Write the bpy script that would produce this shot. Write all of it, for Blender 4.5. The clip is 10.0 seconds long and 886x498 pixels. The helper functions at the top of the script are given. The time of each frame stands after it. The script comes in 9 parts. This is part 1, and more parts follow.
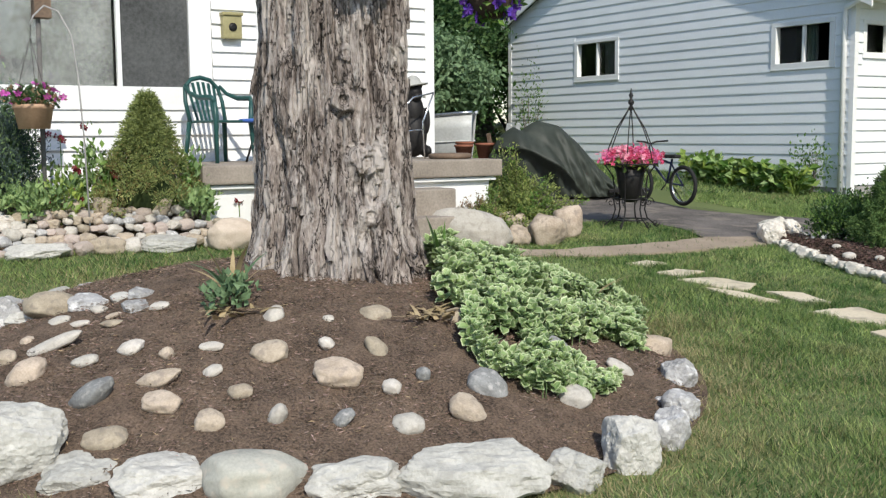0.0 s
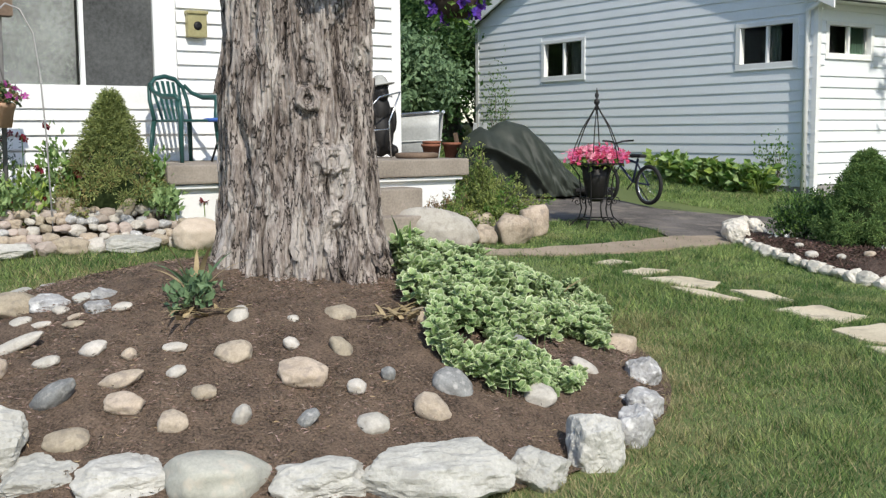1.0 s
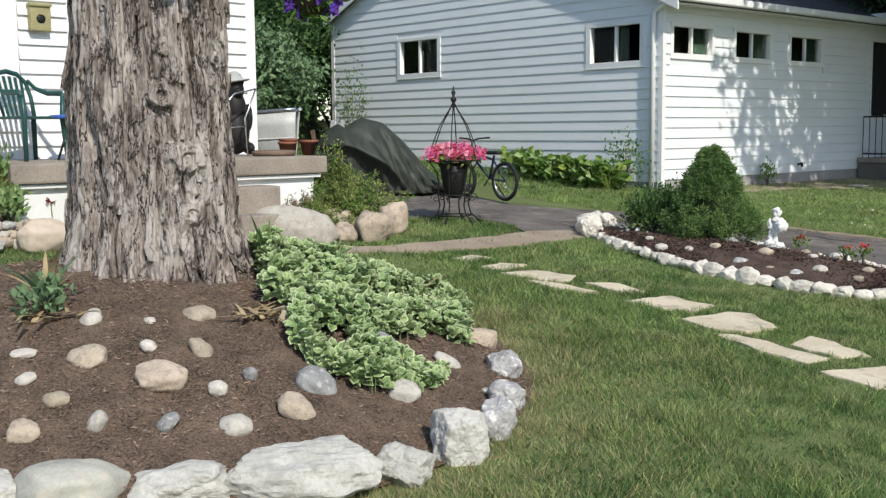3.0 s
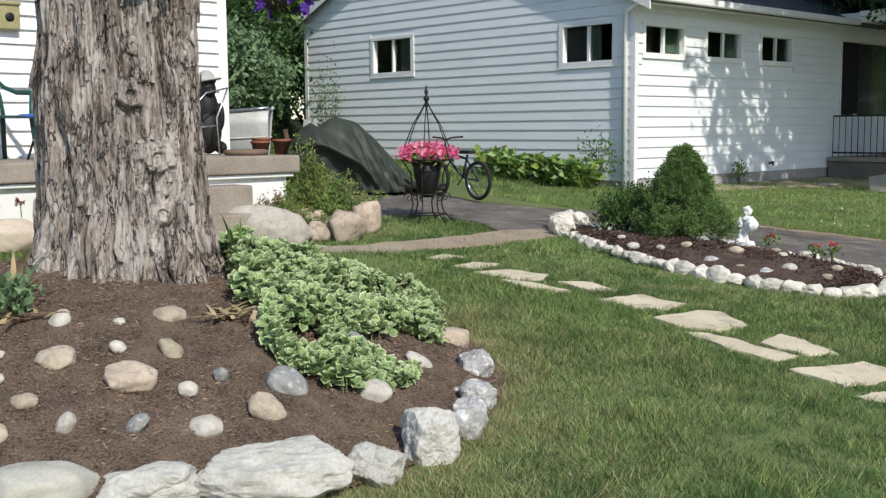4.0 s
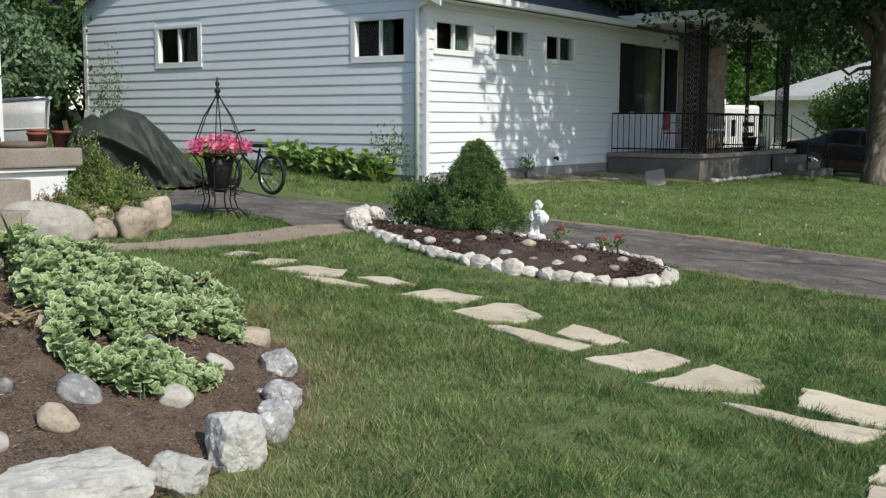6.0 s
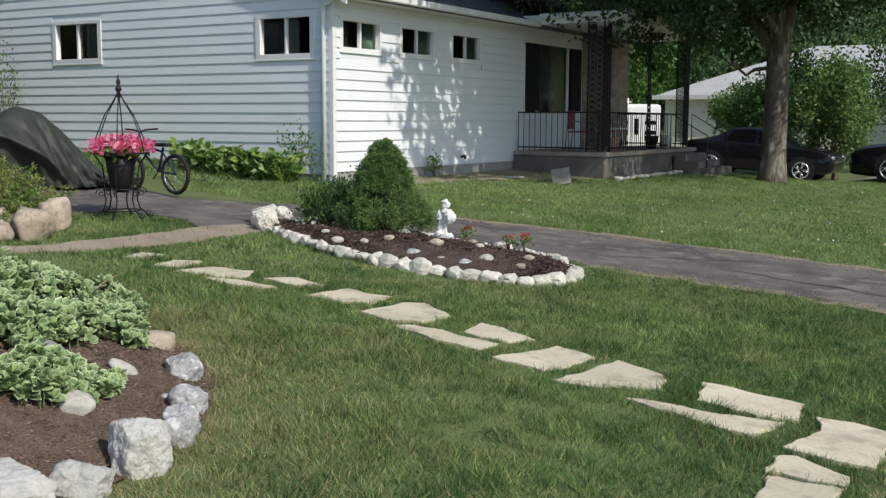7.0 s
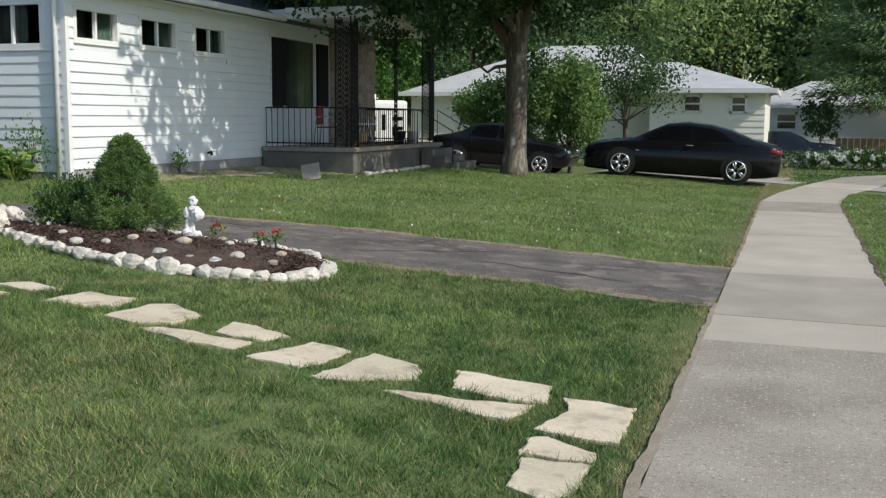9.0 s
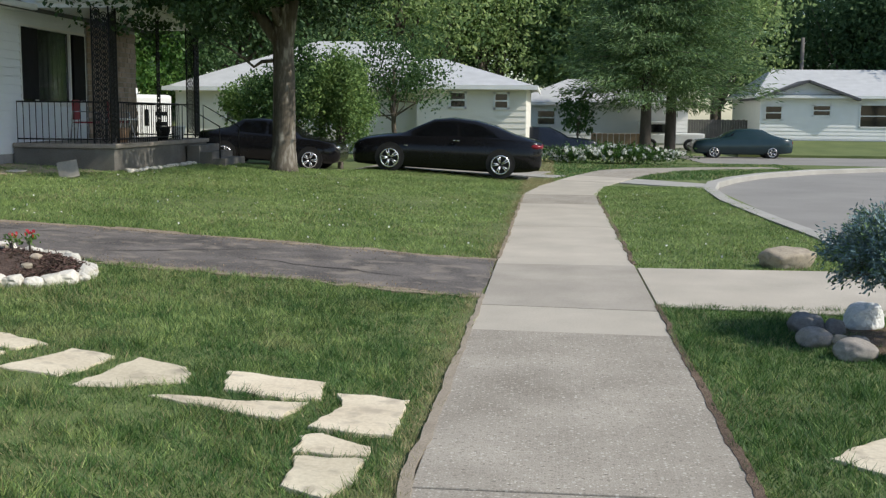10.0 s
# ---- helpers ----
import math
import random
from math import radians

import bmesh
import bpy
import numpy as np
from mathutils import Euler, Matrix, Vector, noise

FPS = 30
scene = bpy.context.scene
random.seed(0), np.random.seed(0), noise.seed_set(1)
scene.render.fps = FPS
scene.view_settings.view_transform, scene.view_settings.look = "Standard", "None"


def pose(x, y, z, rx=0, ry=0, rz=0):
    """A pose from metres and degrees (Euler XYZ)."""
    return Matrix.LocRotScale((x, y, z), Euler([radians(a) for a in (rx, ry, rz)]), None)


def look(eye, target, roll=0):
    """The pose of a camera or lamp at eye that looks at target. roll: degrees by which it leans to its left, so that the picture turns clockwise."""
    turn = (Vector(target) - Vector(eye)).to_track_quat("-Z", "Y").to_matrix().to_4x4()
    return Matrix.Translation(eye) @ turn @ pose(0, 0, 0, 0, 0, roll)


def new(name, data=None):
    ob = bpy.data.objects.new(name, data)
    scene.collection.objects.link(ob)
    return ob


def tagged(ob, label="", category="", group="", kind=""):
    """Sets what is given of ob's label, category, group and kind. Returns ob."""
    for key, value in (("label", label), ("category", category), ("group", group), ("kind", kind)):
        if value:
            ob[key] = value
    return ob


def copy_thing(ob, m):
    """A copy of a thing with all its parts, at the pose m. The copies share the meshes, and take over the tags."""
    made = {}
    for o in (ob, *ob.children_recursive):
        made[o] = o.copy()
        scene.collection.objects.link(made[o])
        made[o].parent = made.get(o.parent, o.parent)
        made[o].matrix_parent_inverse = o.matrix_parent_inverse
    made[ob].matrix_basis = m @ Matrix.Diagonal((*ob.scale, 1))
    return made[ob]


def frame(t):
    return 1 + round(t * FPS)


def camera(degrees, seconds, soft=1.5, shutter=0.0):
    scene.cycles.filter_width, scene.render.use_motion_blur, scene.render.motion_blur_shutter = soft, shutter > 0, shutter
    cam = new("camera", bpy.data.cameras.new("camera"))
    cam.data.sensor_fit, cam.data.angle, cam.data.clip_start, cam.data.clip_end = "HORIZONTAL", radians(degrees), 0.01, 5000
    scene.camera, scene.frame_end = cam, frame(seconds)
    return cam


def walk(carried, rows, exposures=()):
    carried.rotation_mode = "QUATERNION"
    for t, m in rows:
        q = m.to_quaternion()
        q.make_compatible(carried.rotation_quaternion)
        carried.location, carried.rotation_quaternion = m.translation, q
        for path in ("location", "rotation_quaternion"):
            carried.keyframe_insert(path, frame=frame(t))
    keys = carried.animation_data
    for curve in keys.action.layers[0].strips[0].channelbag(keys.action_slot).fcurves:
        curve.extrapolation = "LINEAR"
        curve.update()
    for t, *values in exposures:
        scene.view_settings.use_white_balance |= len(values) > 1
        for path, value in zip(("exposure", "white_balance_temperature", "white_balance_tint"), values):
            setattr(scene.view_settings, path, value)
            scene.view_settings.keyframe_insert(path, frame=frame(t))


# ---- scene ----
cam = camera(44.9, 10.0, 1.3)


def held(x, y, z, yaw, pitch, roll):
    return pose(x, y, z, 90 + pitch, 0, yaw) @ pose(0, 0, 0, 0, 0, roll)


walk(cam, [
    (0.0, held(0.049, -0.010, 1.671, 58.12, -6.13, -0.47)),
    (0.5, held(0.049, -0.010, 1.669, 57.94, -6.12, -0.42)),
    (1.0, held(0.061, 0.004, 1.671, 56.43, -6.17, -0.42)),
    (1.5, held(0.051, -0.002, 1.665, 54.45, -6.20, -0.51)),
    (2.0, held(0.047, -0.004, 1.664, 51.82, -6.29, -0.52)),
    (2.5, held(0.040, -0.008, 1.663, 49.79, -6.32, -0.47)),
    (4.0, held(0.063, 0.002, 1.670, 47.46, -6.42, -0.46)),
    (4.5, held(0.067, 0.014, 1.667, 44.87, -6.46, -0.45)),
    (5.0, held(0.039, -0.007, 1.659, 39.26, -6.58, -0.55)),
    (6.5, held(-0.061, 0.014, 1.690, 34.63, -6.85, 0.29)),
    (7.0, held(-0.031, 0.003, 1.695, 31.28, -6.89, 0.26)),
    (7.5, held(-0.071, 0.038, 1.683, 29.80, -6.89, 0.25)),
    (8.0, held(-0.065, 0.039, 1.681, 26.34, -6.92, 0.31)),
    (8.5, held(-0.057, 0.035, 1.683, 22.96, -6.98, 0.35)),
    (9.0, held(-0.070, 0.060, 1.674, 17.95, -7.01, 0.36)),
    (9.5, held(-0.063, 0.070, 1.673, 12.14, -7.08, 0.44)),
    (10.0, held(-0.060, 0.081, 1.671, 5.75, -7.15, 0.52)),
], [(0.0, 0.28, 6600, 8.5), (2.5, 0.25, 6600, 8.5), (4.5, 0.22, 6600, 8.5), (5.2, 0.16, 6550, 8.5), (7.0, 0.07, 6550, 8.5), (8.0, 0.11, 6550, 8.5), (9.0, 0.14, 6600, 8.5), (9.5, 0.2, 6600, 8.5), (10.0, 0.29, 6600, 8.5)])

# ---- daylight ----
SUN_AZ, SUN_EL = 104.0, 41.0    # clockwise from +y, and up, in degrees
world = bpy.data.worlds.new("sky")
scene.world = world
world.use_nodes = True
wn = world.node_tree.nodes
sky = wn.new("ShaderNodeTexSky")
sky.sky_type, sky.sun_disc = "NISHITA", False
sky.sun_elevation, sky.sun_rotation = radians(SUN_EL), radians(SUN_AZ)
sky.air_density, sky.dust_density, sky.ozone_density = 1.0, 0.7, 2.0
world.node_tree.links.new(sky.outputs[0], wn["Background"].inputs[0])
wn["Background"].inputs[1].default_value = 0.15
sun = new("sun", bpy.data.lights.new("sun", "SUN"))
sun.data.energy, sun.data.angle, sun.data.color = 3.35, radians(0.53), (1.0, 0.95, 0.86)
_az, _el = radians(SUN_AZ), radians(SUN_EL)
sun.matrix_world = look((30 * math.sin(_az), 30 * math.cos(_az), 30 * math.tan(_el)), (0, 0, 0))


# ---- materials ----
def mat(name, c1, c2, scale=3.0, rough=0.8, bump=0.3, fine=40.0, metal=0.0, c3=None, vary=0.0, island=0.0,
        stretch=(1, 1, 1), depth=0.01, translucent=0.0, spec=0.35, mix=(0.35, 0.65), metres=False, grain=0.5):
    """Two colours mixed by a large and a fine noise; c3 adds scattered stains; vary/island shift the value per object/piece."""
    m = bpy.data.materials.new(name)
    m.use_nodes = True
    nt = m.node_tree
    n, ln = nt.nodes, nt.links.new
    bsdf = n["Principled BSDF"]
    bsdf.inputs["Roughness"].default_value = rough
    bsdf.inputs["Metallic"].default_value = metal
    bsdf.inputs["Specular IOR Level"].default_value = spec
    tc = n.new("ShaderNodeTexCoord")
    mp = n.new("ShaderNodeMapping")
    mp.inputs["Scale"].default_value = stretch
    if metres:
        ln(n.new("ShaderNodeNewGeometry").outputs["Position"], mp.inputs["Vector"])
    else:
        ln(tc.outputs["Object"], mp.inputs["Vector"])
    big = n.new("ShaderNodeTexNoise")
    big.inputs["Scale"].default_value, big.inputs["Detail"].default_value = scale, 5
    small = n.new("ShaderNodeTexNoise")
    small.inputs["Scale"].default_value, small.inputs["Detail"].default_value = fine, 4
    small.inputs["Roughness"].default_value = 0.65
    for x in (big, small):
        ln(mp.outputs[0], x.inputs["Vector"])
    add = n.new("ShaderNodeMath")
    add.operation = "MULTIPLY_ADD"
    ln(small.outputs["Fac"], add.inputs[0])
    add.inputs[1].default_value = grain
    half = n.new("ShaderNodeMath")
    half.operation = "MULTIPLY"
    half.inputs[1].default_value = 1 - grain
    ln(big.outputs["Fac"], half.inputs[0])
    ln(half.outputs[0], add.inputs[2])
    ramp = n.new("ShaderNodeValToRGB")
    ramp.color_ramp.elements[0].position, ramp.color_ramp.elements[1].position = mix
    ramp.color_ramp.elements[0].color, ramp.color_ramp.elements[1].color = (*c1, 1), (*c2, 1)
    ln(add.outputs[0], ramp.inputs[0])
    col = ramp.outputs[0]
    if c3:
        st = n.new("ShaderNodeTexNoise")
        st.inputs["Scale"].default_value, st.inputs["Detail"].default_value = scale * 2.3, 6
        ln(mp.outputs[0], st.inputs["Vector"])
        sr = n.new("ShaderNodeMapRange")
        sr.inputs[1].default_value, sr.inputs[2].default_value = 0.53, 0.66
        ln(st.outputs["Fac"], sr.inputs[0])
        mx = n.new("ShaderNodeMix")
        mx.data_type = "RGBA"
        ln(sr.outputs[0], mx.inputs[0])
        ln(col, mx.inputs[6])
        mx.inputs[7].default_value = (*c3, 1)
        col = mx.outputs[2]
    for amount, node, out in ((vary, "ShaderNodeObjectInfo", "Random"), (island, "ShaderNodeNewGeometry", "Random Per Island")):
        if amount:
            src = n.new(node)
            mr = n.new("ShaderNodeMapRange")
            mr.inputs[3].default_value, mr.inputs[4].default_value = 1 - amount, 1 + amount
            ln(src.outputs[out], mr.inputs[0])
            hs = n.new("ShaderNodeHueSaturation")
            ln(mr.outputs[0], hs.inputs["Value"])
            ln(col, hs.inputs["Color"])
            hu = n.new("ShaderNodeMapRange")
            hu.inputs[3].default_value, hu.inputs[4].default_value = 0.5 + amount * 0.05, 0.5 - amount * 0.05
            ln(src.outputs[out], hu.inputs[0])
            ln(hu.outputs[0], hs.inputs["Hue"])
            col = hs.outputs[0]
    ln(col, bsdf.inputs["Base Color"])
    if bump:
        b = n.new("ShaderNodeBump")
        b.inputs["Strength"].default_value, b.inputs["Distance"].default_value = bump, depth
        ln(add.outputs[0], b.inputs["Height"])
        ln(b.outputs[0], bsdf.inputs["Normal"])
    if translucent:
        tr = n.new("ShaderNodeBsdfTranslucent")
        ln(col, tr.inputs["Color"])
        ms = n.new("ShaderNodeMixShader")
        ms.inputs[0].default_value = translucent
        ln(bsdf.outputs[0], ms.inputs[1])
        ln(tr.outputs[0], ms.inputs[2])
        ln(ms.outputs[0], n["Material Output"].inputs[0])
    return m


def leafmat(name, c1, c2, island=0.35, rough=0.55, tr=0.4):
    return mat(name, c1, c2, 2.0, rough, 0, 25.0, island=island, translucent=tr, spec=0.3)


def glassmat(name, tint, rough=0.03):
    m = bpy.data.materials.new(name)
    m.use_nodes = True
    b = m.node_tree.nodes["Principled BSDF"]
    b.inputs["Base Color"].default_value = (*tint, 1)
    b.inputs["Roughness"].default_value = rough
    b.inputs["Transmission Weight"].default_value = 1.0
    b.inputs["IOR"].default_value = 1.45
    return m


M_LAWN = mat("lawn soil and thatch", (0.085, 0.115, 0.038), (0.155, 0.19, 0.068), 0.6, 0.95, 0.6, 60)
M_BLADE = mat("grass blade", (0.1, 0.18, 0.05), (0.25, 0.35, 0.12), 0.8, 0.5, 0, 3.0, island=0.8, translucent=0.35, c3=(0.25, 0.295, 0.12), mix=(0.4, 0.6))
M_LUSH = mat("lush grass blade", (0.042, 0.11, 0.026), (0.105, 0.205, 0.056), 0.8, 0.5, 0, 3.0, island=0.6, translucent=0.3)
# blades of the farther lawns, paled to put sunlit brightness into the colour
M_SUNNY = mat("sun-brightened grass blade", (0.148, 0.235, 0.068), (0.28, 0.385, 0.134), 0.8, 0.55, 0, 3.0, island=0.6, translucent=0.35, mix=(0.4, 0.6))
M_STRAW = mat("dry grass blade", (0.27, 0.25, 0.12), (0.42, 0.37, 0.2), 1.0, 0.7, 0, 4.0, island=0.4, translucent=0.3)
M_MULCH = mat("shredded bark mulch", (0.045, 0.031, 0.022), (0.3, 0.21, 0.149), 6, 0.95, 1.0, 85, depth=0.04, grain=0.65)
M_MULCH2 = mat("dark reddish bark mulch", (0.025, 0.015, 0.011), (0.17, 0.115, 0.09), 6, 0.95, 1.0, 60, depth=0.04, grain=0.65)
M_CHIP2 = mat("reddish mulch shred", (0.045, 0.028, 0.021), (0.15, 0.1, 0.078), 4, 0.95, 0, 30, island=0.6)
M_CHIP = mat("mulch shred", (0.078, 0.054, 0.039), (0.3, 0.21, 0.15), 4, 0.95, 0, 30, island=0.7)
M_WALKBASE = mat("weathered grey concrete", (0.2, 0.18, 0.152), (0.46, 0.415, 0.355), 0.8, 0.9, 0.4, 75, vary=0.03, depth=0.005, mix=(0.36, 0.64), grain=0.8)


def aggregate(name):
    """Worn concrete with its pebbles showing: many small stones, each of its own tone, in a grey matrix."""
    m = bpy.data.materials.new(name)
    m.use_nodes = True
    nt = m.node_tree
    n, ln = nt.nodes, nt.links.new
    bsdf = n["Principled BSDF"]
    bsdf.inputs["Roughness"].default_value, bsdf.inputs["Specular IOR Level"].default_value = 0.88, 0.3
    at = n.new("ShaderNodeNewGeometry").outputs["Position"]

    def cells(scale):
        v = n.new("ShaderNodeTexVoronoi")
        v.inputs["Scale"].default_value = scale
        ln(at, v.inputs["Vector"])
        sep = n.new("ShaderNodeSeparateColor")
        ln(v.outputs["Color"], sep.inputs[0])
        return v.outputs["Distance"], sep.outputs[0]

    big = n.new("ShaderNodeTexNoise")
    big.inputs["Scale"].default_value, big.inputs["Detail"].default_value = 1.3, 6
    ln(at, big.inputs["Vector"])
    fine = n.new("ShaderNodeTexNoise")
    fine.inputs["Scale"].default_value, fine.inputs["Detail"].default_value = 120, 3
    ln(at, fine.inputs["Vector"])
    base = n.new("ShaderNodeValToRGB")
    base.color_ramp.elements[0].position, base.color_ramp.elements[0].color = 0.32, (0.2, 0.173, 0.138, 1)
    base.color_ramp.elements[1].position, base.color_ramp.elements[1].color = 0.66, (0.42, 0.378, 0.315, 1)
    mix_ = n.new("ShaderNodeMath")
    mix_.operation = "MULTIPLY_ADD"
    ln(fine.outputs["Fac"], mix_.inputs[0])
    mix_.inputs[1].default_value = 0.45
    part_ = n.new("ShaderNodeMath")
    part_.operation = "MULTIPLY"
    ln(big.outputs["Fac"], part_.inputs[0])
    part_.inputs[1].default_value = 0.6
    ln(part_.outputs[0], mix_.inputs[2])
    ln(mix_.outputs[0], base.inputs[0])
    col = base.outputs[0]
    for scale, size, stops in ((62, 0.46, ((0.0, (0.2, 0.175, 0.142, 1)), (0.5, (0.32, 0.285, 0.235, 1)), (0.85, (0.43, 0.39, 0.33, 1)), (1.0, (0.62, 0.58, 0.51, 1)))), (27, 0.3, ((0.0, (0.17, 0.148, 0.12, 1)), (0.55, (0.33, 0.293, 0.24, 1)), (1.0, (0.58, 0.54, 0.47, 1))))):
        dist, tone = cells(scale)
        ramp = n.new("ShaderNodeValToRGB")
        while len(ramp.color_ramp.elements) < len(stops):
            ramp.color_ramp.elements.new(0.5)
        for e, (p_, c_) in zip(ramp.color_ramp.elements, stops):
            e.position, e.color = p_, c_
        ln(tone, ramp.inputs[0])
        mask = n.new("ShaderNodeMapRange")
        mask.inputs[1].default_value, mask.inputs[2].default_value, mask.inputs[3].default_value, mask.inputs[4].default_value = size, size * 0.7, 0.0, 0.8
        ln(dist, mask.inputs[0])
        mx = n.new("ShaderNodeMix")
        mx.data_type = "RGBA"
        ln(mask.outputs[0], mx.inputs[0])
        ln(col, mx.inputs[6])
        ln(ramp.outputs[0], mx.inputs[7])
        col = mx.outputs[2]
    ln(col, bsdf.inputs["Base Color"])
    b = n.new("ShaderNodeBump")
    b.inputs["Strength"].default_value, b.inputs["Distance"].default_value = 0.5, 0.006
    ln(fine.outputs["Fac"], b.inputs["Height"])
    ln(b.outputs[0], bsdf.inputs["Normal"])
    return m


M_WALK = aggregate("worn exposed aggregate concrete")
M_WALKNEW = mat("smooth newer concrete", (0.385, 0.345, 0.285), (0.53, 0.477, 0.397), 1.2, 0.9, 0.3, 70, vary=0.05, depth=0.004)
M_WALKMID = mat("weathered mid-grey concrete", (0.28, 0.252, 0.21), (0.43, 0.387, 0.325), 1.4, 0.9, 0.35, 90, vary=0.04, depth=0.005)
M_ASPHALT = mat("old asphalt", (0.064, 0.057, 0.053), (0.193, 0.171, 0.156), 1.6, 0.9, 0.9, 50, c3=(0.22, 0.19, 0.16), depth=0.012, mix=(0.38, 0.62))
M_ROAD = mat("grey road asphalt", (0.22, 0.209, 0.193), (0.305, 0.29, 0.268), 0.5, 0.9, 0.2, 60)
M_CURB = mat("kerb concrete", (0.31, 0.3, 0.275), (0.44, 0.42, 0.385), 1.2, 0.9, 0.2, 50)
M_DIRT = mat("bare packed dirt", (0.23, 0.18, 0.133), (0.41, 0.335, 0.255), 2, 0.95, 0.5, 50)
M_DUST = mat("dusty grey-brown soil", (0.22, 0.185, 0.14), (0.39, 0.333, 0.26), 6, 0.95, 0.5, 90, depth=0.006, grain=0.7)
M_SOIL = mat("dry brown soil", (0.18, 0.142, 0.1), (0.35, 0.282, 0.207), 5, 0.95, 0.8, 60, depth=0.012)
M_SIDING = mat("white painted siding", (0.78, 0.78, 0.77), (0.84, 0.84, 0.83), 1.5, 0.45, 0.05, 30)
# white siding with the blue of skylit shade mixed into its colour
M_SIDING_SKYTINT = mat("white painted siding with skylight tint", (0.745, 0.77, 0.795), (0.805, 0.83, 0.855), 1.5, 0.45, 0.05, 30)
M_TRIM = mat("white trim paint", (0.76, 0.76, 0.75), (0.83, 0.83, 0.82), 3, 0.4, 0.05, 30)
M_FOUND = mat("grey foundation blockwork", (0.25, 0.245, 0.24), (0.4, 0.39, 0.38), 2, 0.9, 0.3, 30)
M_PORCH = mat("worn porch concrete", (0.2, 0.17, 0.14), (0.36, 0.31, 0.26), 2.5, 0.9, 0.4, 45)
M_ROOF = mat("dark grey shingles", (0.06, 0.062, 0.07), (0.13, 0.13, 0.14), 5, 0.9, 0.4, 40)
M_ROOFLIGHT = mat("pale grey shingles", (0.42, 0.425, 0.43), (0.54, 0.545, 0.55), 2, 0.85, 0.3, 30)
M_BEIGE = mat("beige siding", (0.77, 0.735, 0.66), (0.83, 0.795, 0.72), 2, 0.6, 0.05, 30)
# near-black, so that colour stands in for the lack of light indoors
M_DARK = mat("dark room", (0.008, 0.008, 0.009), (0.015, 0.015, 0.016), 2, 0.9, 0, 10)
M_CURTAIN = mat("green curtain cloth", (0.02, 0.045, 0.03), (0.05, 0.09, 0.06), 3, 0.9, 0.2, 20)
M_LACE = mat("grey net curtain", (0.05, 0.056, 0.058), (0.19, 0.2, 0.203), 1.8, 0.9, 0.2, 22)
M_SCREEN = mat("grey insect screen", (0.04, 0.042, 0.042), (0.105, 0.108, 0.108), 2.2, 0.8, 0.1, 30)
M_GLASS = glassmat("window glass", (0.95, 0.97, 0.97))
M_BARK2 = mat("brown tree bark", (0.08, 0.064, 0.05), (0.19, 0.16, 0.13), 4, 0.95, 0.8, 30, stretch=(1, 1, 0.3), depth=0.02)
M_ROCK_W = mat("white limestone", (0.385, 0.372, 0.338), (0.56, 0.543, 0.497), 9, 0.85, 0.8, 55, c3=(0.38, 0.366, 0.33), vary=0.12, depth=0.016, metres=True)
M_ROCK_P = mat("pale grey-green boulder", (0.31, 0.305, 0.262), (0.46, 0.45, 0.39), 8, 0.85, 0.5, 70, c3=(0.47, 0.43, 0.36), vary=0.1, depth=0.006, metres=True)
M_ROCK_G = mat("grey granite", (0.24, 0.235, 0.228), (0.46, 0.45, 0.44), 11, 0.8, 0.6, 70, c3=(0.6, 0.59, 0.575), vary=0.15, depth=0.012, metres=True)
M_ROCK_T = mat("tan fieldstone", (0.32, 0.262, 0.195), (0.5, 0.42, 0.325), 12, 0.8, 0.4, 90, c3=(0.3, 0.25, 0.2), vary=0.18, depth=0.006, metres=True)
M_PEB_W = mat("cream river stone", (0.42, 0.385, 0.335), (0.59, 0.55, 0.49), 14, 0.65, 0.2, 110, c3=(0.42, 0.38, 0.33), vary=0.12, depth=0.004, metres=True)
M_PEB_S = mat("slate blue stone", (0.15, 0.15, 0.145), (0.28, 0.28, 0.27), 14, 0.75, 0.35, 90, c3=(0.34, 0.33, 0.31), vary=0.25, depth=0.005, metres=True)
M_FLAG = mat("buff flagstone", (0.52, 0.44, 0.315), (0.7, 0.62, 0.47), 2.5, 0.9, 0.4, 40, c3=(0.42, 0.36, 0.27), vary=0.07, depth=0.006)
M_CHAIR = mat("dark green plastic", (0.018, 0.065, 0.06), (0.026, 0.085, 0.078), 3, 0.35, 0.05, 40)
M_TARP = mat("dark olive tarpaulin", (0.024, 0.029, 0.023), (0.046, 0.054, 0.043), 2, 0.58, 0.35, 9, depth=0.03)
M_IRON = mat("black wrought iron", (0.012, 0.012, 0.013), (0.03, 0.028, 0.027), 10, 0.5, 0.2, 60, metal=0.4)
M_BLACK = mat("black car paint", (0.006, 0.006, 0.007), (0.009, 0.009, 0.01), 2, 0.16, 0, 20, spec=0.3)
M_TEAL = mat("dark teal car paint", (0.014, 0.034, 0.04), (0.02, 0.042, 0.05), 2, 0.2, 0, 20, spec=0.5)
M_RUBBER = mat("black rubber", (0.012, 0.012, 0.012), (0.02, 0.02, 0.02), 8, 0.8, 0.2, 50)
M_CHROME = mat("alloy metal", (0.55, 0.56, 0.58), (0.65, 0.66, 0.68), 5, 0.25, 0, 30, metal=0.9)
M_TINT = mat("tinted car glass", (0.008, 0.009, 0.011), (0.012, 0.013, 0.015), 2, 0.05, 0, 10, spec=0.6)
M_REDLAMP = mat("red lamp lens", (0.16, 0.01, 0.016), (0.25, 0.018, 0.026), 8, 0.2, 0, 30)
M_WHITE = mat("white painted figure", (0.7, 0.7, 0.68), (0.82, 0.82, 0.8), 6, 0.6, 0.2, 40)
M_TERRA = mat("tan clay pot", (0.4, 0.25, 0.16), (0.5, 0.33, 0.22), 5, 0.8, 0.2, 40)
M_COCO = mat("brown coir liner", (0.03, 0.02, 0.016), (0.07, 0.05, 0.038), 6, 0.95, 0.6, 50)
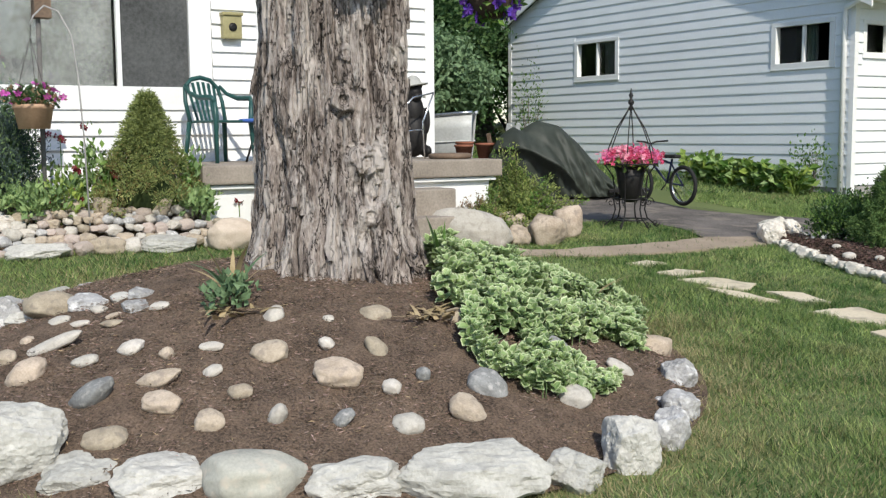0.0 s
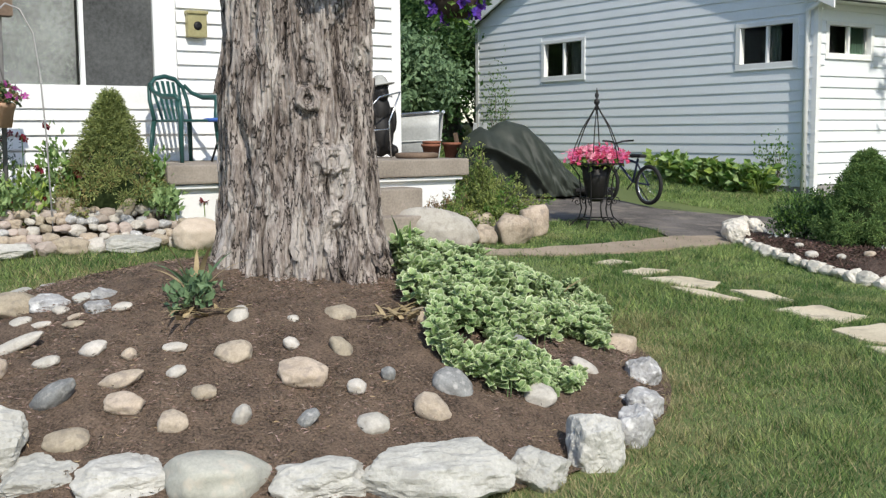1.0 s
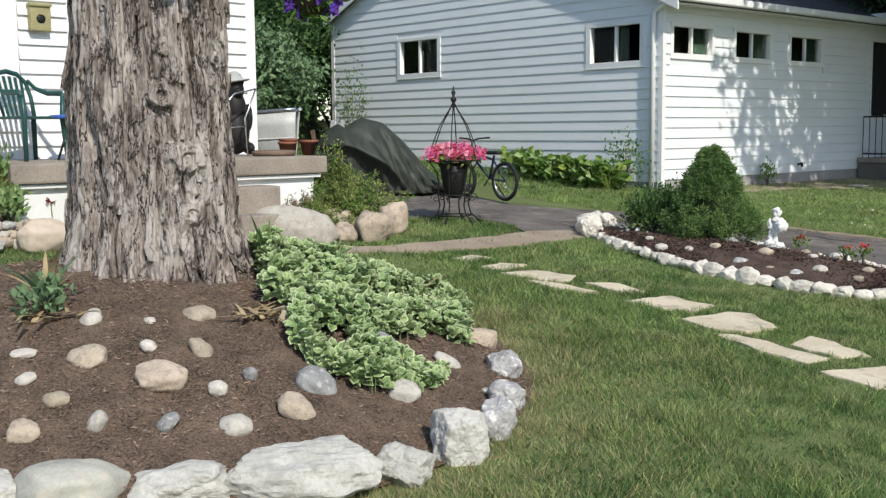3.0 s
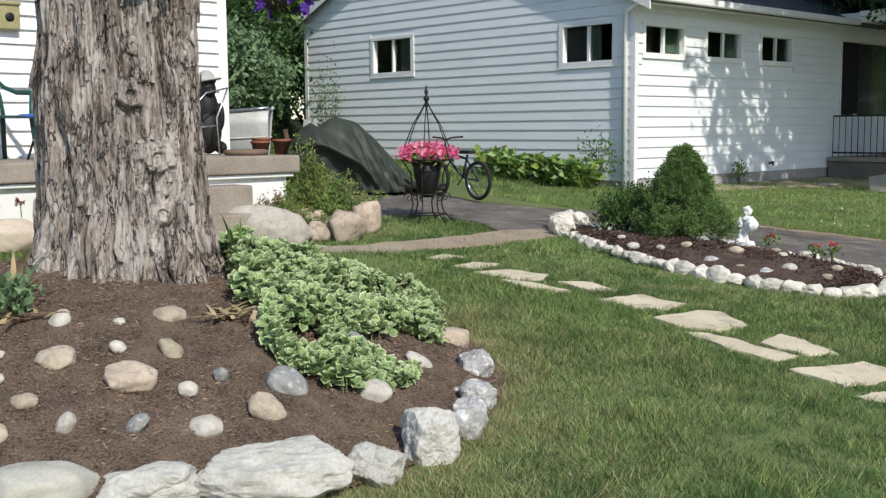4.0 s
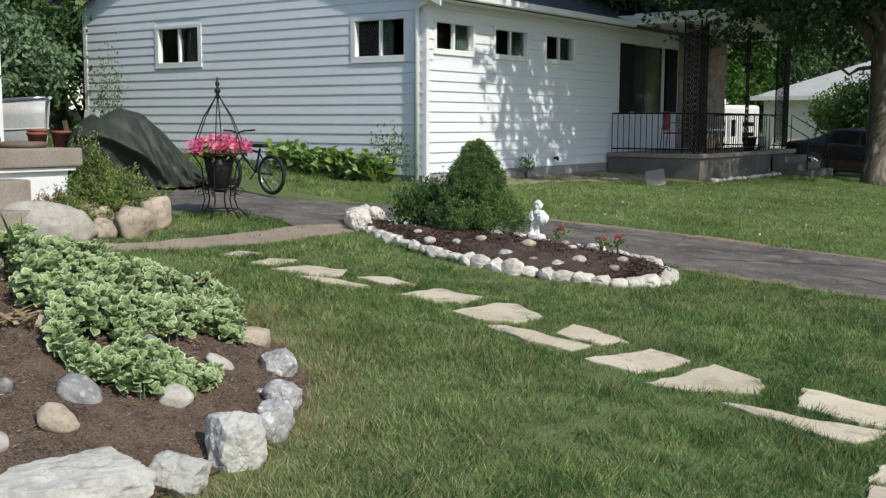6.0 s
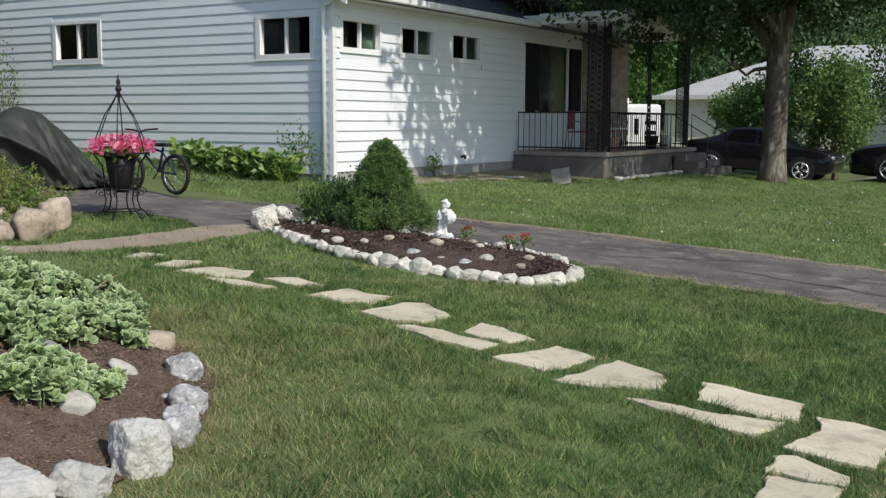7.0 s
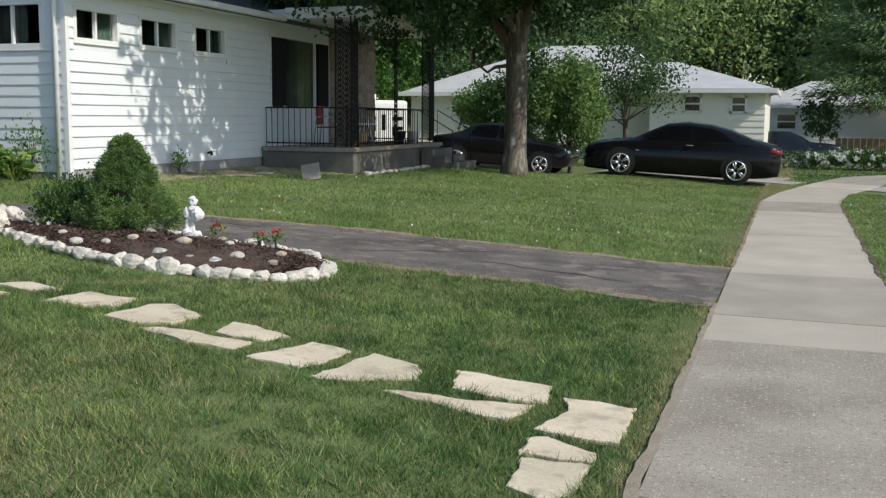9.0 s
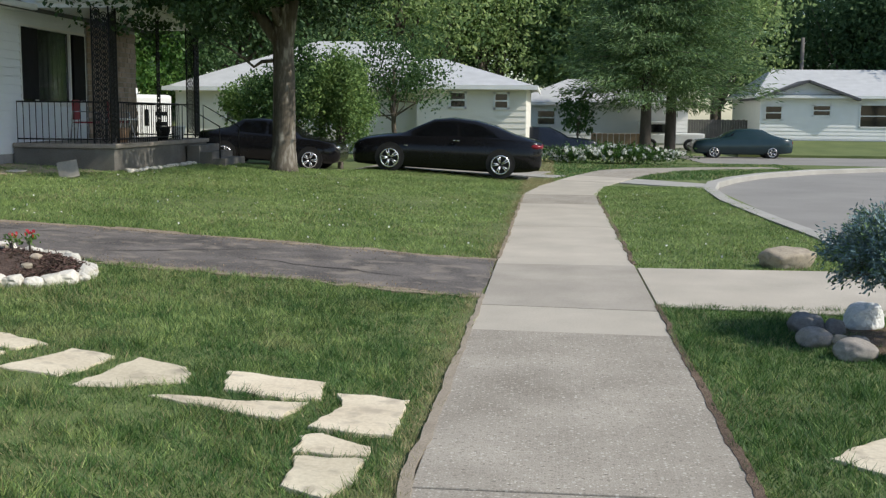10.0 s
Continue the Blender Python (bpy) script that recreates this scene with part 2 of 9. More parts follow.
M_BRASS = mat("dull brass", (0.3, 0.265, 0.13), (0.42, 0.375, 0.2), 9, 0.5, 0.1, 40, metal=0.3)
M_BLUE = mat("blue plastic", (0.05, 0.12, 0.4), (0.07, 0.16, 0.48), 4, 0.4, 0, 30)
M_RED = mat("red painted metal", (0.22, 0.02, 0.03), (0.3, 0.03, 0.04), 5, 0.5, 0.1, 30)
M_BOAT = mat("grey aluminium hull", (0.42, 0.43, 0.42), (0.58, 0.59, 0.58), 3, 0.5, 0.1, 30)
M_BROWNBRICK = mat("tan stone veneer", (0.24, 0.18, 0.13), (0.42, 0.33, 0.25), 4, 0.9, 0.5, 25, vary=0.25)
M_WOOD = mat("weathered board", (0.3, 0.2, 0.12), (0.42, 0.3, 0.2), 3, 0.8, 0.3, 30, stretch=(1, 1, 0.2))
M_FENCE = mat("grey fence boards", (0.1, 0.095, 0.09), (0.17, 0.16, 0.15), 3, 0.9, 0.3, 30)
L_TREE = leafmat("maple leaves", (0.052, 0.131, 0.026), (0.105, 0.219, 0.044), 0.45)
L_TREE2 = leafmat("light green leaves", (0.13, 0.225, 0.068), (0.22, 0.33, 0.108), 0.4)
L_TREE3 = leafmat("dull green leaves", (0.052, 0.114, 0.038), (0.096, 0.175, 0.061), 0.45)
L_PINE = leafmat("pine needles", (0.1, 0.175, 0.08), (0.2, 0.3, 0.13), 0.4, 0.6, 0.15)
L_SPRUCE = leafmat("dwarf spruce needles", (0.085, 0.165, 0.05), (0.18, 0.275, 0.085), 0.4, 0.65, 0.15)
L_SPRUCE_DRY = leafmat("dry spruce needles", (0.175, 0.149, 0.052), (0.280, 0.228, 0.088), 0.4, 0.7, 0.1)
L_BLUE = leafmat("blue spruce needles", (0.12, 0.19, 0.19), (0.22, 0.31, 0.32), 0.35, 0.65, 0.1)
L_HOSTA = leafmat("hosta leaves", (0.15, 0.24, 0.045), (0.28, 0.37, 0.09), 0.4, 0.45, 0.3)
L_VARI = leafmat("green leaves", (0.2, 0.32, 0.12), (0.34, 0.45, 0.2), 0.3, 0.55, 0.3)
L_VARI2 = leafmat("cream leaf margins", (0.44, 0.54, 0.28), (0.6, 0.67, 0.42), 0.2, 0.55, 0.25)
L_SHRUB = leafmat("shrub leaves", (0.105, 0.210, 0.044), (0.201, 0.333, 0.079), 0.4)
L_DRY = leafmat("dried leaves", (0.350, 0.260, 0.140), (0.520, 0.400, 0.240), 0.25, 0.8, 0.15)
P_PINK = leafmat("pink petals", (0.72, 0.2, 0.3), (0.86, 0.42, 0.5), 0.25, 0.6, 0.3)
P_HOT = leafmat("hot pink petals", (0.6, 0.06, 0.16), (0.75, 0.14, 0.27), 0.25, 0.6, 0.3)
P_MAG = leafmat("magenta petals", (0.5, 0.06, 0.36), (0.68, 0.14, 0.52), 0.25, 0.6, 0.3)
P_PURPLE = leafmat("purple petals", (0.07, 0.025, 0.25), (0.14, 0.05, 0.38), 0.3, 0.6, 0.3)
P_RED = leafmat("red petals", (0.45, 0.015, 0.02), (0.62, 0.04, 0.05), 0.3, 0.6, 0.3)
P_WHITE = leafmat("white petals", (0.72, 0.72, 0.68), (0.82, 0.82, 0.78), 0.1, 0.6, 0.3)
# L_DARK and L_MAPLE: leaf colours darkened as if the leaves stood in shade
L_DARK = leafmat("dark shaded leaves", (0.035, 0.075, 0.025), (0.065, 0.12, 0.04), 0.4, 0.5, 0.18)
L_MAPLE = leafmat("maple leaves darkened as in shade", (0.024, 0.055, 0.018), (0.05, 0.095, 0.032), 0.4, 0.5, 0.18)
# L_FAR and L_FAR2 are lightened: distance haze is put into their colour
L_FAR = leafmat("hazy far woodland leaves", (0.21, 0.32, 0.14), (0.32, 0.44, 0.21), 0.4, 0.7, 0.5)
L_FAR2 = leafmat("haze-paled woodland leaves", (0.24, 0.35, 0.13), (0.36, 0.47, 0.2), 0.4, 0.7, 0.5)
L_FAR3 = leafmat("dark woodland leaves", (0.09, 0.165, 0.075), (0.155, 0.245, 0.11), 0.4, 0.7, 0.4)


def furrowed_bark(name):
    """Grey weathered bark: narrow dark furrows at two scales, pale bare patches, strong relief."""
    m = bpy.data.materials.new(name)
    m.use_nodes = True
    nt = m.node_tree
    n, ln = nt.nodes, nt.links.new
    bsdf = n["Principled BSDF"]
    bsdf.inputs["Roughness"].default_value, bsdf.inputs["Specular IOR Level"].default_value = 0.92, 0.2
    tc, mp = n.new("ShaderNodeTexCoord"), n.new("ShaderNodeMapping")
    mp.inputs["Scale"].default_value = (1, 1, 0.24)
    ln(tc.outputs["Object"], mp.inputs["Vector"])

    def tex(scale, detail, warp=0.0):
        t = n.new("ShaderNodeTexNoise")
        t.inputs["Scale"].default_value, t.inputs["Detail"].default_value, t.inputs["Distortion"].default_value = scale, detail, warp
        t.inputs["Roughness"].default_value = 0.7
        ln(mp.outputs[0], t.inputs["Vector"])
        return t.outputs["Fac"]

    def op(kind, a, b):
        o = n.new("ShaderNodeMath")
        o.operation = kind
        for i, v in enumerate((a, b)):
            if isinstance(v, (int, float)):
                o.inputs[i].default_value = v
            elif v is not None:
                ln(v, o.inputs[i])
        return o.outputs[0]

    fibre, fine, broad = tex(17, 9, 0.3), tex(70, 6), tex(4.5, 5, 0.3)
    height = op("ADD", op("MULTIPLY", fibre, 0.62), op("MULTIPLY", fine, 0.38))
    ramp = n.new("ShaderNodeValToRGB")
    e = ramp.color_ramp.elements
    e[0].position, e[0].color = 0.39, (0.105, 0.083, 0.072, 1)
    e[1].position, e[1].color = 0.64, (0.6, 0.535, 0.49, 1)
    for at_, c_ in ((0.46, (0.235, 0.195, 0.172, 1)), (0.53, (0.38, 0.328, 0.297, 1))):
        e.new(at_).color = c_
    ln(op("ADD", height, op("MULTIPLY", op("SUBTRACT", broad, 0.5), 0.3)), ramp.inputs[0])
    worn = n.new("ShaderNodeMapRange")
    worn.interpolation_type = "SMOOTHSTEP"
    worn.inputs[1].default_value, worn.inputs[2].default_value = 0.49, 0.56
    mp2 = n.new("ShaderNodeMapping")
    mp2.inputs["Scale"].default_value = (1, 1, 0.42)
    ln(tc.outputs["Object"], mp2.inputs["Vector"])
    peel = n.new("ShaderNodeTexNoise")
    peel.inputs["Scale"].default_value, peel.inputs["Detail"].default_value, peel.inputs["Roughness"].default_value = 4.2, 8, 0.62
    ln(mp2.outputs[0], peel.inputs["Vector"])
    ln(peel.outputs["Fac"], worn.inputs[0])
    mx = n.new("ShaderNodeMix")
    mx.data_type = "RGBA"
    ln(op("MULTIPLY", worn.outputs[0], 0.78), mx.inputs[0])
    split = n.new("ShaderNodeMapRange")
    split.interpolation_type = "SMOOTHSTEP"
    split.inputs[2].default_value = 0.028
    ln(op("ABSOLUTE", op("SUBTRACT", tex(12, 4, 0.2), 0.5), None), split.inputs[0])
    cleft = n.new("ShaderNodeMix")
    cleft.data_type = "RGBA"
    ln(split.outputs[0], cleft.inputs[0])
    cleft.inputs[6].default_value = (0.04, 0.032, 0.029, 1)
    ln(ramp.outputs[0], cleft.inputs[7])
    height = op("ADD", height, op("MULTIPLY", split.outputs[0], 0.3))
    ln(cleft.outputs[2], mx.inputs[6])
    mx.inputs[7].default_value = (0.61, 0.55, 0.505, 1)
    ln(mx.outputs[2], bsdf.inputs["Base Color"])
    b = n.new("ShaderNodeBump")
    b.inputs["Strength"].default_value, b.inputs["Distance"].default_value = 1.0, 0.045
    ln(height, b.inputs["Height"])
    ln(b.outputs[0], bsdf.inputs["Normal"])
    return m


M_BARK = furrowed_bark("weathered grey trunk bark")


# ---- builders ----
RNG = np.random.default_rng(7)


def ground_z(x, y):
    """The lot rises gently from the pavement to the houses; the road lies lower and falls away."""
    x, y = np.asarray(x, float), np.asarray(y, float)
    z = 0.068 * np.clip(-x - 0.9, 0, 30)
    sm = lambda t: np.clip(t, 0, 1) ** 2 * (3 - 2 * np.clip(t, 0, 1))
    z = z + 0.13 * sm((-x - 7.7) / 1.5) * sm((5.3 - y) / 1.0)
    z = z - 0.42 * sm((y - 25.0) / 4.5) * sm((-x - 4.4) / 2.2) * sm((60 - y) / 10)
    z = z - 0.012 * np.clip(y - 32, 0, 40) * np.clip((x + 2) / 6, 0, 1)
    return z


MOUND_X, MOUND_Y, MOUND_R = -5.8, 2.6, 2.3


def mound_z(x, y):
    r = np.clip(np.hypot(np.asarray(x) - MOUND_X, np.asarray(y) - MOUND_Y) / MOUND_R, 0, 1)
    return ground_z(x, y) + 0.56 * (1 - r ** 1.7)


def gz(x, y):
    return float(ground_z(x, y))


def mz(x, y):
    return float(mound_z(x, y))


def fast_mesh(name, verts, faces, mats, index=None, smooth=False):
    """A mesh from arrays; faces is an (n, k) array."""
    verts, faces = np.asarray(verts, np.float32), np.asarray(faces, np.int32)
    me = bpy.data.meshes.new(name)
    n, k = faces.shape
    me.vertices.add(len(verts))
    me.vertices.foreach_set("co", verts.ravel())
    me.loops.add(n * k)
    me.loops.foreach_set("vertex_index", faces.ravel())
    me.polygons.add(n)
    me.polygons.foreach_set("loop_start", np.arange(0, n * k, k, dtype=np.int32))
    if index is not None:
        me.polygons.foreach_set("material_index", np.asarray(index, np.int32))
    me.polygons.foreach_set("use_smooth", np.full(n, smooth))
    for m in mats if isinstance(mats, (list, tuple)) else [mats]:
        me.materials.append(m)
    me.update(calc_edges=True)
    return me


def thing(name, label, category, at=(0, 0, 0), turn=0.0, group="", kind=""):
    ob = new(name)
    ob.matrix_world = pose(*at, 0, 0, turn)
    return tagged(ob, label, category, group, kind)


def part(name, geo, material=None, parent=None, label="", m=None):
    """One mesh object, from a bmesh or a mesh, under a thing or a part (m: its pose there)."""
    if isinstance(geo, bmesh.types.BMesh):
        me = bpy.data.meshes.new(name)
        geo.to_mesh(me)
        geo.free()
        if material:
            me.materials.append(material)
    else:
        me = geo
    ob = new(name, me)
    if parent:
        ob.parent = parent
    if m is not None:
        ob.matrix_basis = m
    if label:
        ob["label"] = label
    return ob


def solid(name, geo, material, label, category, kind="", group="", m=None):
    return tagged(part(name, geo, material, None, "", m), label, category, group, kind)


def box(bm, lo, hi, bevel=0.0):
    c = [(a + b) / 2 for a, b in zip(lo, hi)]
    s = [max(b - a, 1e-4) for a, b in zip(lo, hi)]
    r = bmesh.ops.create_cube(bm, size=1, matrix=Matrix.Translation(c) @ Matrix.Diagonal((*s, 1)))
    if bevel:
        es = list({e for v in r["verts"] for e in v.link_edges})
        bmesh.ops.bevel(bm, geom=es, offset=min(bevel, min(s) * 0.45), segments=2, affect="EDGES", profile=0.6)
    return bm


def boxes(*items, bevel=0.0):
    bm = bmesh.new()
    for lo, hi in items:
        box(bm, lo, hi, bevel)
    return bm


def tube(bm, pts, rad, sides=8, caps=True):
    pts = [Vector(p) for p in pts]
    rads = rad if isinstance(rad, (list, tuple)) else [rad] * len(pts)
    rings, side = [], None
    for i, p in enumerate(pts):
        d = (pts[min(i + 1, len(pts) - 1)] - pts[max(i - 1, 0)]).normalized()
        if side is None:
            side = d.orthogonal().normalized()
        side = (side - d * side.dot(d)).normalized()
        up = d.cross(side)
        rings.append([bm.verts.new(p + (side * math.cos(a) + up * math.sin(a)) * rads[i])
                      for a in (2 * math.pi * k / sides for k in range(sides))])
    for a, b in zip(rings, rings[1:]):
        for k in range(sides):
            f = bm.faces.new((a[k], a[(k + 1) % sides], b[(k + 1) % sides], b[k]))
            f.smooth = True
    if caps:
        bm.faces.new(rings[0][::-1])
        bm.faces.new(rings[-1])
    return bm


def lathe(bm, prof, sides=24, at=(0, 0, 0), smooth=True):
    """prof: (radius, height) pairs from bottom to top."""
    rings = []
    for r, z in prof:
        rings.append([bm.verts.new((at[0] + max(r, 1e-4) * math.cos(2 * math.pi * k / sides), at[1] + max(r, 1e-4) * math.sin(2 * math.pi * k / sides), at[2] + z))
                      for k in range(sides)])
    for a, b in zip(rings, rings[1:]):
        for k in range(sides):
            bm.faces.new((a[k], a[(k + 1) % sides], b[(k + 1) % sides], b[k])).smooth = smooth
    bm.faces.new(rings[0][::-1])
    bm.faces.new(rings[-1])
    return bm


def torus(bm, R, r, m, seg=32, sides=8):
    rings = []
    for i in range(seg):
        a = 2 * math.pi * i / seg
        rings.append([bm.verts.new(m @ Vector(((R + r * math.cos(b)) * math.cos(a), (R + r * math.cos(b)) * math.sin(a), r * math.sin(b))))
                      for b in (2 * math.pi * k / sides for k in range(sides))])
    for i in range(seg):
        a, b = rings[i], rings[(i + 1) % seg]
        for k in range(sides):
            bm.faces.new((a[k], b[k], b[(k + 1) % sides], a[(k + 1) % sides])).smooth = True
    return bm


def slab(poly, z0, z1, bevel=0.0):
    """An upright prism over a polygon; z0 and z1 may be functions of x and y."""
    f0 = z0 if callable(z0) else (lambda x, y: z0)
    f1 = z1 if callable(z1) else (lambda x, y: z1)
    bm = bmesh.new()
    top = [bm.verts.new((x, y, f1(x, y))) for x, y in poly]
    bot = [bm.verts.new((x, y, f0(x, y))) for x, y in poly]
    n = len(poly)
    tf = bm.faces.new(top)
    bm.faces.new(bot[::-1])
    for i in range(n):
        bm.faces.new((top[i], bot[i], bot[(i + 1) % n], top[(i + 1) % n]))
    bmesh.ops.recalc_face_normals(bm, faces=bm.faces)
    if bevel:
        bmesh.ops.bevel(bm, geom=list(tf.edges), offset=bevel, segments=2, affect="EDGES", profile=0.6)
    return bm


def rock_mesh(name, seed, material, sharp=0.6, sub=3, rough=0.05, flat=1.0, boxy=False):
    """A stone about 1 across: planes cut off a ball, mixed with a smooth form, and roughened."""
    rng = np.random.default_rng(seed)
    n = rng.normal(size=(12, 3))
    n /= np.linalg.norm(n, axis=1)[:, None]
    d = rng.uniform(0.34, 0.5, 12)
    if boxy:
        ax = np.array([(1, 0, 0), (-1, 0, 0), (0, 1, 0), (0, -1, 0), (0, 0, 1), (0, 0, -1)], float) + rng.normal(size=(6, 3)) * 0.26
        n = np.concatenate([ax / np.linalg.norm(ax, axis=1)[:, None], n])
        d = np.concatenate([rng.uniform(0.36, 0.48, 6), rng.uniform(0.42, 0.56, 12)])
    bm = bmesh.new()
    bmesh.ops.create_icosphere(bm, subdivisions=sub, radius=0.5)
    off = Vector(rng.uniform(-50, 50, 3))
    for v in bm.verts:
        u = v.co.normalized()
        dots = n @ np.array(u)
        cut = float(np.min(np.where(dots > 0.05, d / np.maximum(dots, 0.05), 0.62)))
        r = sharp * min(cut, 0.6) + (1 - sharp) * 0.47
        r += rough * (noise.noise(u * 2.2 + off) + 0.5 * noise.noise(u * 5 + off) + 0.3 * noise.noise(u * 11 + off))
        v.co = Vector((u.x * r, u.y * r, u.z * r * flat))
    for f in bm.faces:
        f.smooth = sharp < 0.75
    me = bpy.data.meshes.new(name)
    bm.to_mesh(me)
    bm.free()
    me.materials.append(material)
    return me


def leaf_mesh(name, pts, size, mats, index=None, wide=0.5, aim=None, jitter=1.0, rng=None, fold=0.15):
    """Leaves as folded blades, one island each: pts their bases, aim the way they grow."""
    rng = rng or RNG
    pts = np.asarray(pts, float)
    n = len(pts)
    a = rng.normal(size=(n, 3)) * jitter
    if aim is not None:
        a = a + aim
    a /= np.linalg.norm(a, axis=1)[:, None] + 1e-9
    s = np.cross(a, rng.normal(size=(n, 3)))
    s /= np.linalg.norm(s, axis=1)[:, None] + 1e-9
    u = np.cross(s, a)
    L = (np.asarray(size) * rng.uniform(0.65, 1.3, n))[:, None]
    mid = pts + a * L * 0.5
    v = np.stack([pts, mid + s * L * wide * 0.5 + u * L * fold, pts + a * L, mid - s * L * wide * 0.5 + u * L * fold], 1)
    q = np.arange(n * 4).reshape(n, 4)
    f = np.concatenate([q[:, [0, 1, 2]], q[:, [0, 2, 3]]])
    idx = None if index is None else np.concatenate([index, index])
    return fast_mesh(name, v.reshape(-1, 3), f, mats, idx)


def inside(poly, x, y):
    """Which of the points lie in the polygon."""
    x, y = np.asarray(x), np.asarray(y)
    r = np.zeros(x.shape, bool)
    for (x1, y1), (x2, y2) in zip(poly, poly[1:] + poly[:1]):
        if y1 != y2:
            r ^= ((y1 > y) != (y2 > y)) & (x < (x2 - x1) * (y - y1) / (y2 - y1) + x1)
    return r


# ---- ground, road, pavement ----
def lines(a, b, step, far, grow=1.35):
    v = list(np.arange(a, b + 1e-6, step))
    d = step
    while v[-1] < far:
        d *= grow
        v.append(v[-1] + d)
    d = step
    while v[0] > -far:
        d *= grow
        v.insert(0, v[0] - d)
    return np.array(v)


ROAD_X = 3.75
gx = lines(-22, 14, 0.5, 900)
gx = np.sort(np.concatenate([gx[np.abs(gx - ROAD_X) > 0.2], [ROAD_X - 0.02, ROAD_X + 0.02]]))
gy = lines(-6, 60, 0.75, 900)
GX, GY = np.meshgrid(gx, gy, indexing="ij")
GZ = ground_z(GX, GY) - 0.004 - 0.13 * (GX > ROAD_X)
GZ += 0.012 * np.sin(GX * 1.3 + 2) * np.sin(GY * 0.9) * (GX < 0.5) * (GX > -20)
k = np.arange(GX.size).reshape(GX.shape)
quads = np.stack([k[:-1, :-1], k[1:, :-1], k[1:, 1:], k[:-1, 1:]], -1).reshape(-1, 4)
solid("ground", fast_mesh("ground", np.stack([GX, GY, GZ], -1).reshape(-1, 3), quads, M_LAWN, smooth=True), None,
      "green lawn ground rising gently to the houses", "ground", "structure")


def strip(left, right, z0, z1):
    """A slab between two edges given from near to far."""
    return slab(list(left) + list(right)[::-1], lambda x, y: gz(x, y) + z0, lambda x, y: gz(x, y) + z1)


CURB = [(3.9, -60), (3.9, 5), (3.9, 15.4), (3.75, 18), (3.6, 22), (3.75, 25.5), (4.2, 28), (5.0, 30.2), (6.4, 33), (8.5, 36.2), (11.5, 39.2), (14, 41)]


def sheet(left, right, n, z1):
    """A thin sheet between two long edges, cut finely enough to follow the ground."""
    def sample(line, k):
        d = [0.0]
        for p, q in zip(line, line[1:]):
            d.append(d[-1] + math.dist(p, q))
        t = np.linspace(0, d[-1], k)
        return np.interp(t, d, [p[0] for p in line]), np.interp(t, d, [p[1] for p in line])
    (ax_, ay_), (bx_, by_) = sample(left, n), sample(right, n)
    w_ = np.linspace(0, 1, 25)[:, None]
    X, Y = ax_ * (1 - w_) + bx_ * w_, ay_ * (1 - w_) + by_ * w_
    k_ = np.arange(X.size).reshape(X.shape)
    f_ = np.stack([k_[:-1, :-1], k_[1:, :-1], k_[1:, 1:], k_[:-1, 1:]], -1).reshape(-1, 4)
    return np.stack([X, Y, ground_z(X, Y) + z1], -1).reshape(-1, 3), f_


road = fast_mesh("road", *sheet([(x - 0.05, y) for x, y in CURB], [(14.4, y) for _, y in CURB], 160, -0.118), M_ROAD)
cross = fast_mesh("cross_road", *sheet([(6.4, 42.4), (9, 41.9), (14, 40.9), (120, 40.9)], [(6.4, 60), (9, 59), (14, 58.5), (120, 58.5)], 160, -0.114), M_ROAD)
solid("cross_road", cross, None, "pale grey cross street beyond the corner lawn", "road", "structure")
solid("road", road, None, "pale grey worn asphalt road curving past a corner", "road", "structure")


def kerb(pts, width, z0, z1):
    bm = bmesh.new()
    prof = [(0, z0), (0, z1 - 0.02), (0.03, z1), (width, z1), (width, z0)]
    rings = []
    for i, p in enumerate(pts):
        a, b = Vector(pts[max(i - 1, 0)]), Vector(pts[min(i + 1, len(pts) - 1)])
        d = (b - a).normalized()
        nrm = Vector((-d.y, d.x))
        rings.append([bm.verts.new((p[0] + nrm.x * o, p[1] + nrm.y * o, gz(*p) + h)) for o, h in prof])
    for a, b in zip(rings, rings[1:]):
        for j in range(len(prof)):
            bm.faces.new((a[j], b[j], b[(j + 1) % len(prof)], a[(j + 1) % len(prof)]))
    bm.faces.new(rings[0])
    bm.faces.new(rings[-1][::-1])
    bmesh.ops.recalc_face_normals(bm, faces=bm.faces)
    return bm


solid("kerb", kerb(CURB, 0.3, -0.3, 0.03), M_CURB, "pale concrete kerb along the curving road", "kerb", "structure")

# raised corner lawn beyond the kerb's bend
WEDGE = [(3.55, 25.5), (3.9, 28), (4.7, 30.3), (6.1, 33.1), (8.2, 36.4), (11.2, 39.4), (13.5, 41), (9, 42.2), (3.6, 43)]
solid("corner_lawn", slab(WEDGE, lambda x, y: gz(x, y) - 0.3, lambda x, y: gz(x, y) + 0.006), M_LAWN, "mown corner lawn inside the kerb", "lawn", "structure")

# pavement: one slab after another
pavement = thing("pavement", "worn grey concrete pavement of cast slabs", "pavement", kind="structure")
WL = [(-0.66, y) for y in (-6.0, -2.4, 1.1, 4.68, 8.28, 9.40, 12.05, 16.2, 20.4, 22.8)] + [(-0.35, 25.6), (0.1, 28), (0.62, 30.5), (1.36, 33.6), (2.6, 35.8), (4.6, 37.6), (7.5, 38.9)]
WR = [(0.88, y) for y in (-6.0, -2.4, 1.1, 4.68, 8.22, 9.28, 12.1, 16.3, 20.4, 22.8)] + [(1.15, 25.6), (1.55, 27.2), (2.1, 29.2), (2.9, 32), (3.9, 34.2), (5.4, 36.0), (7.8, 37.5)]
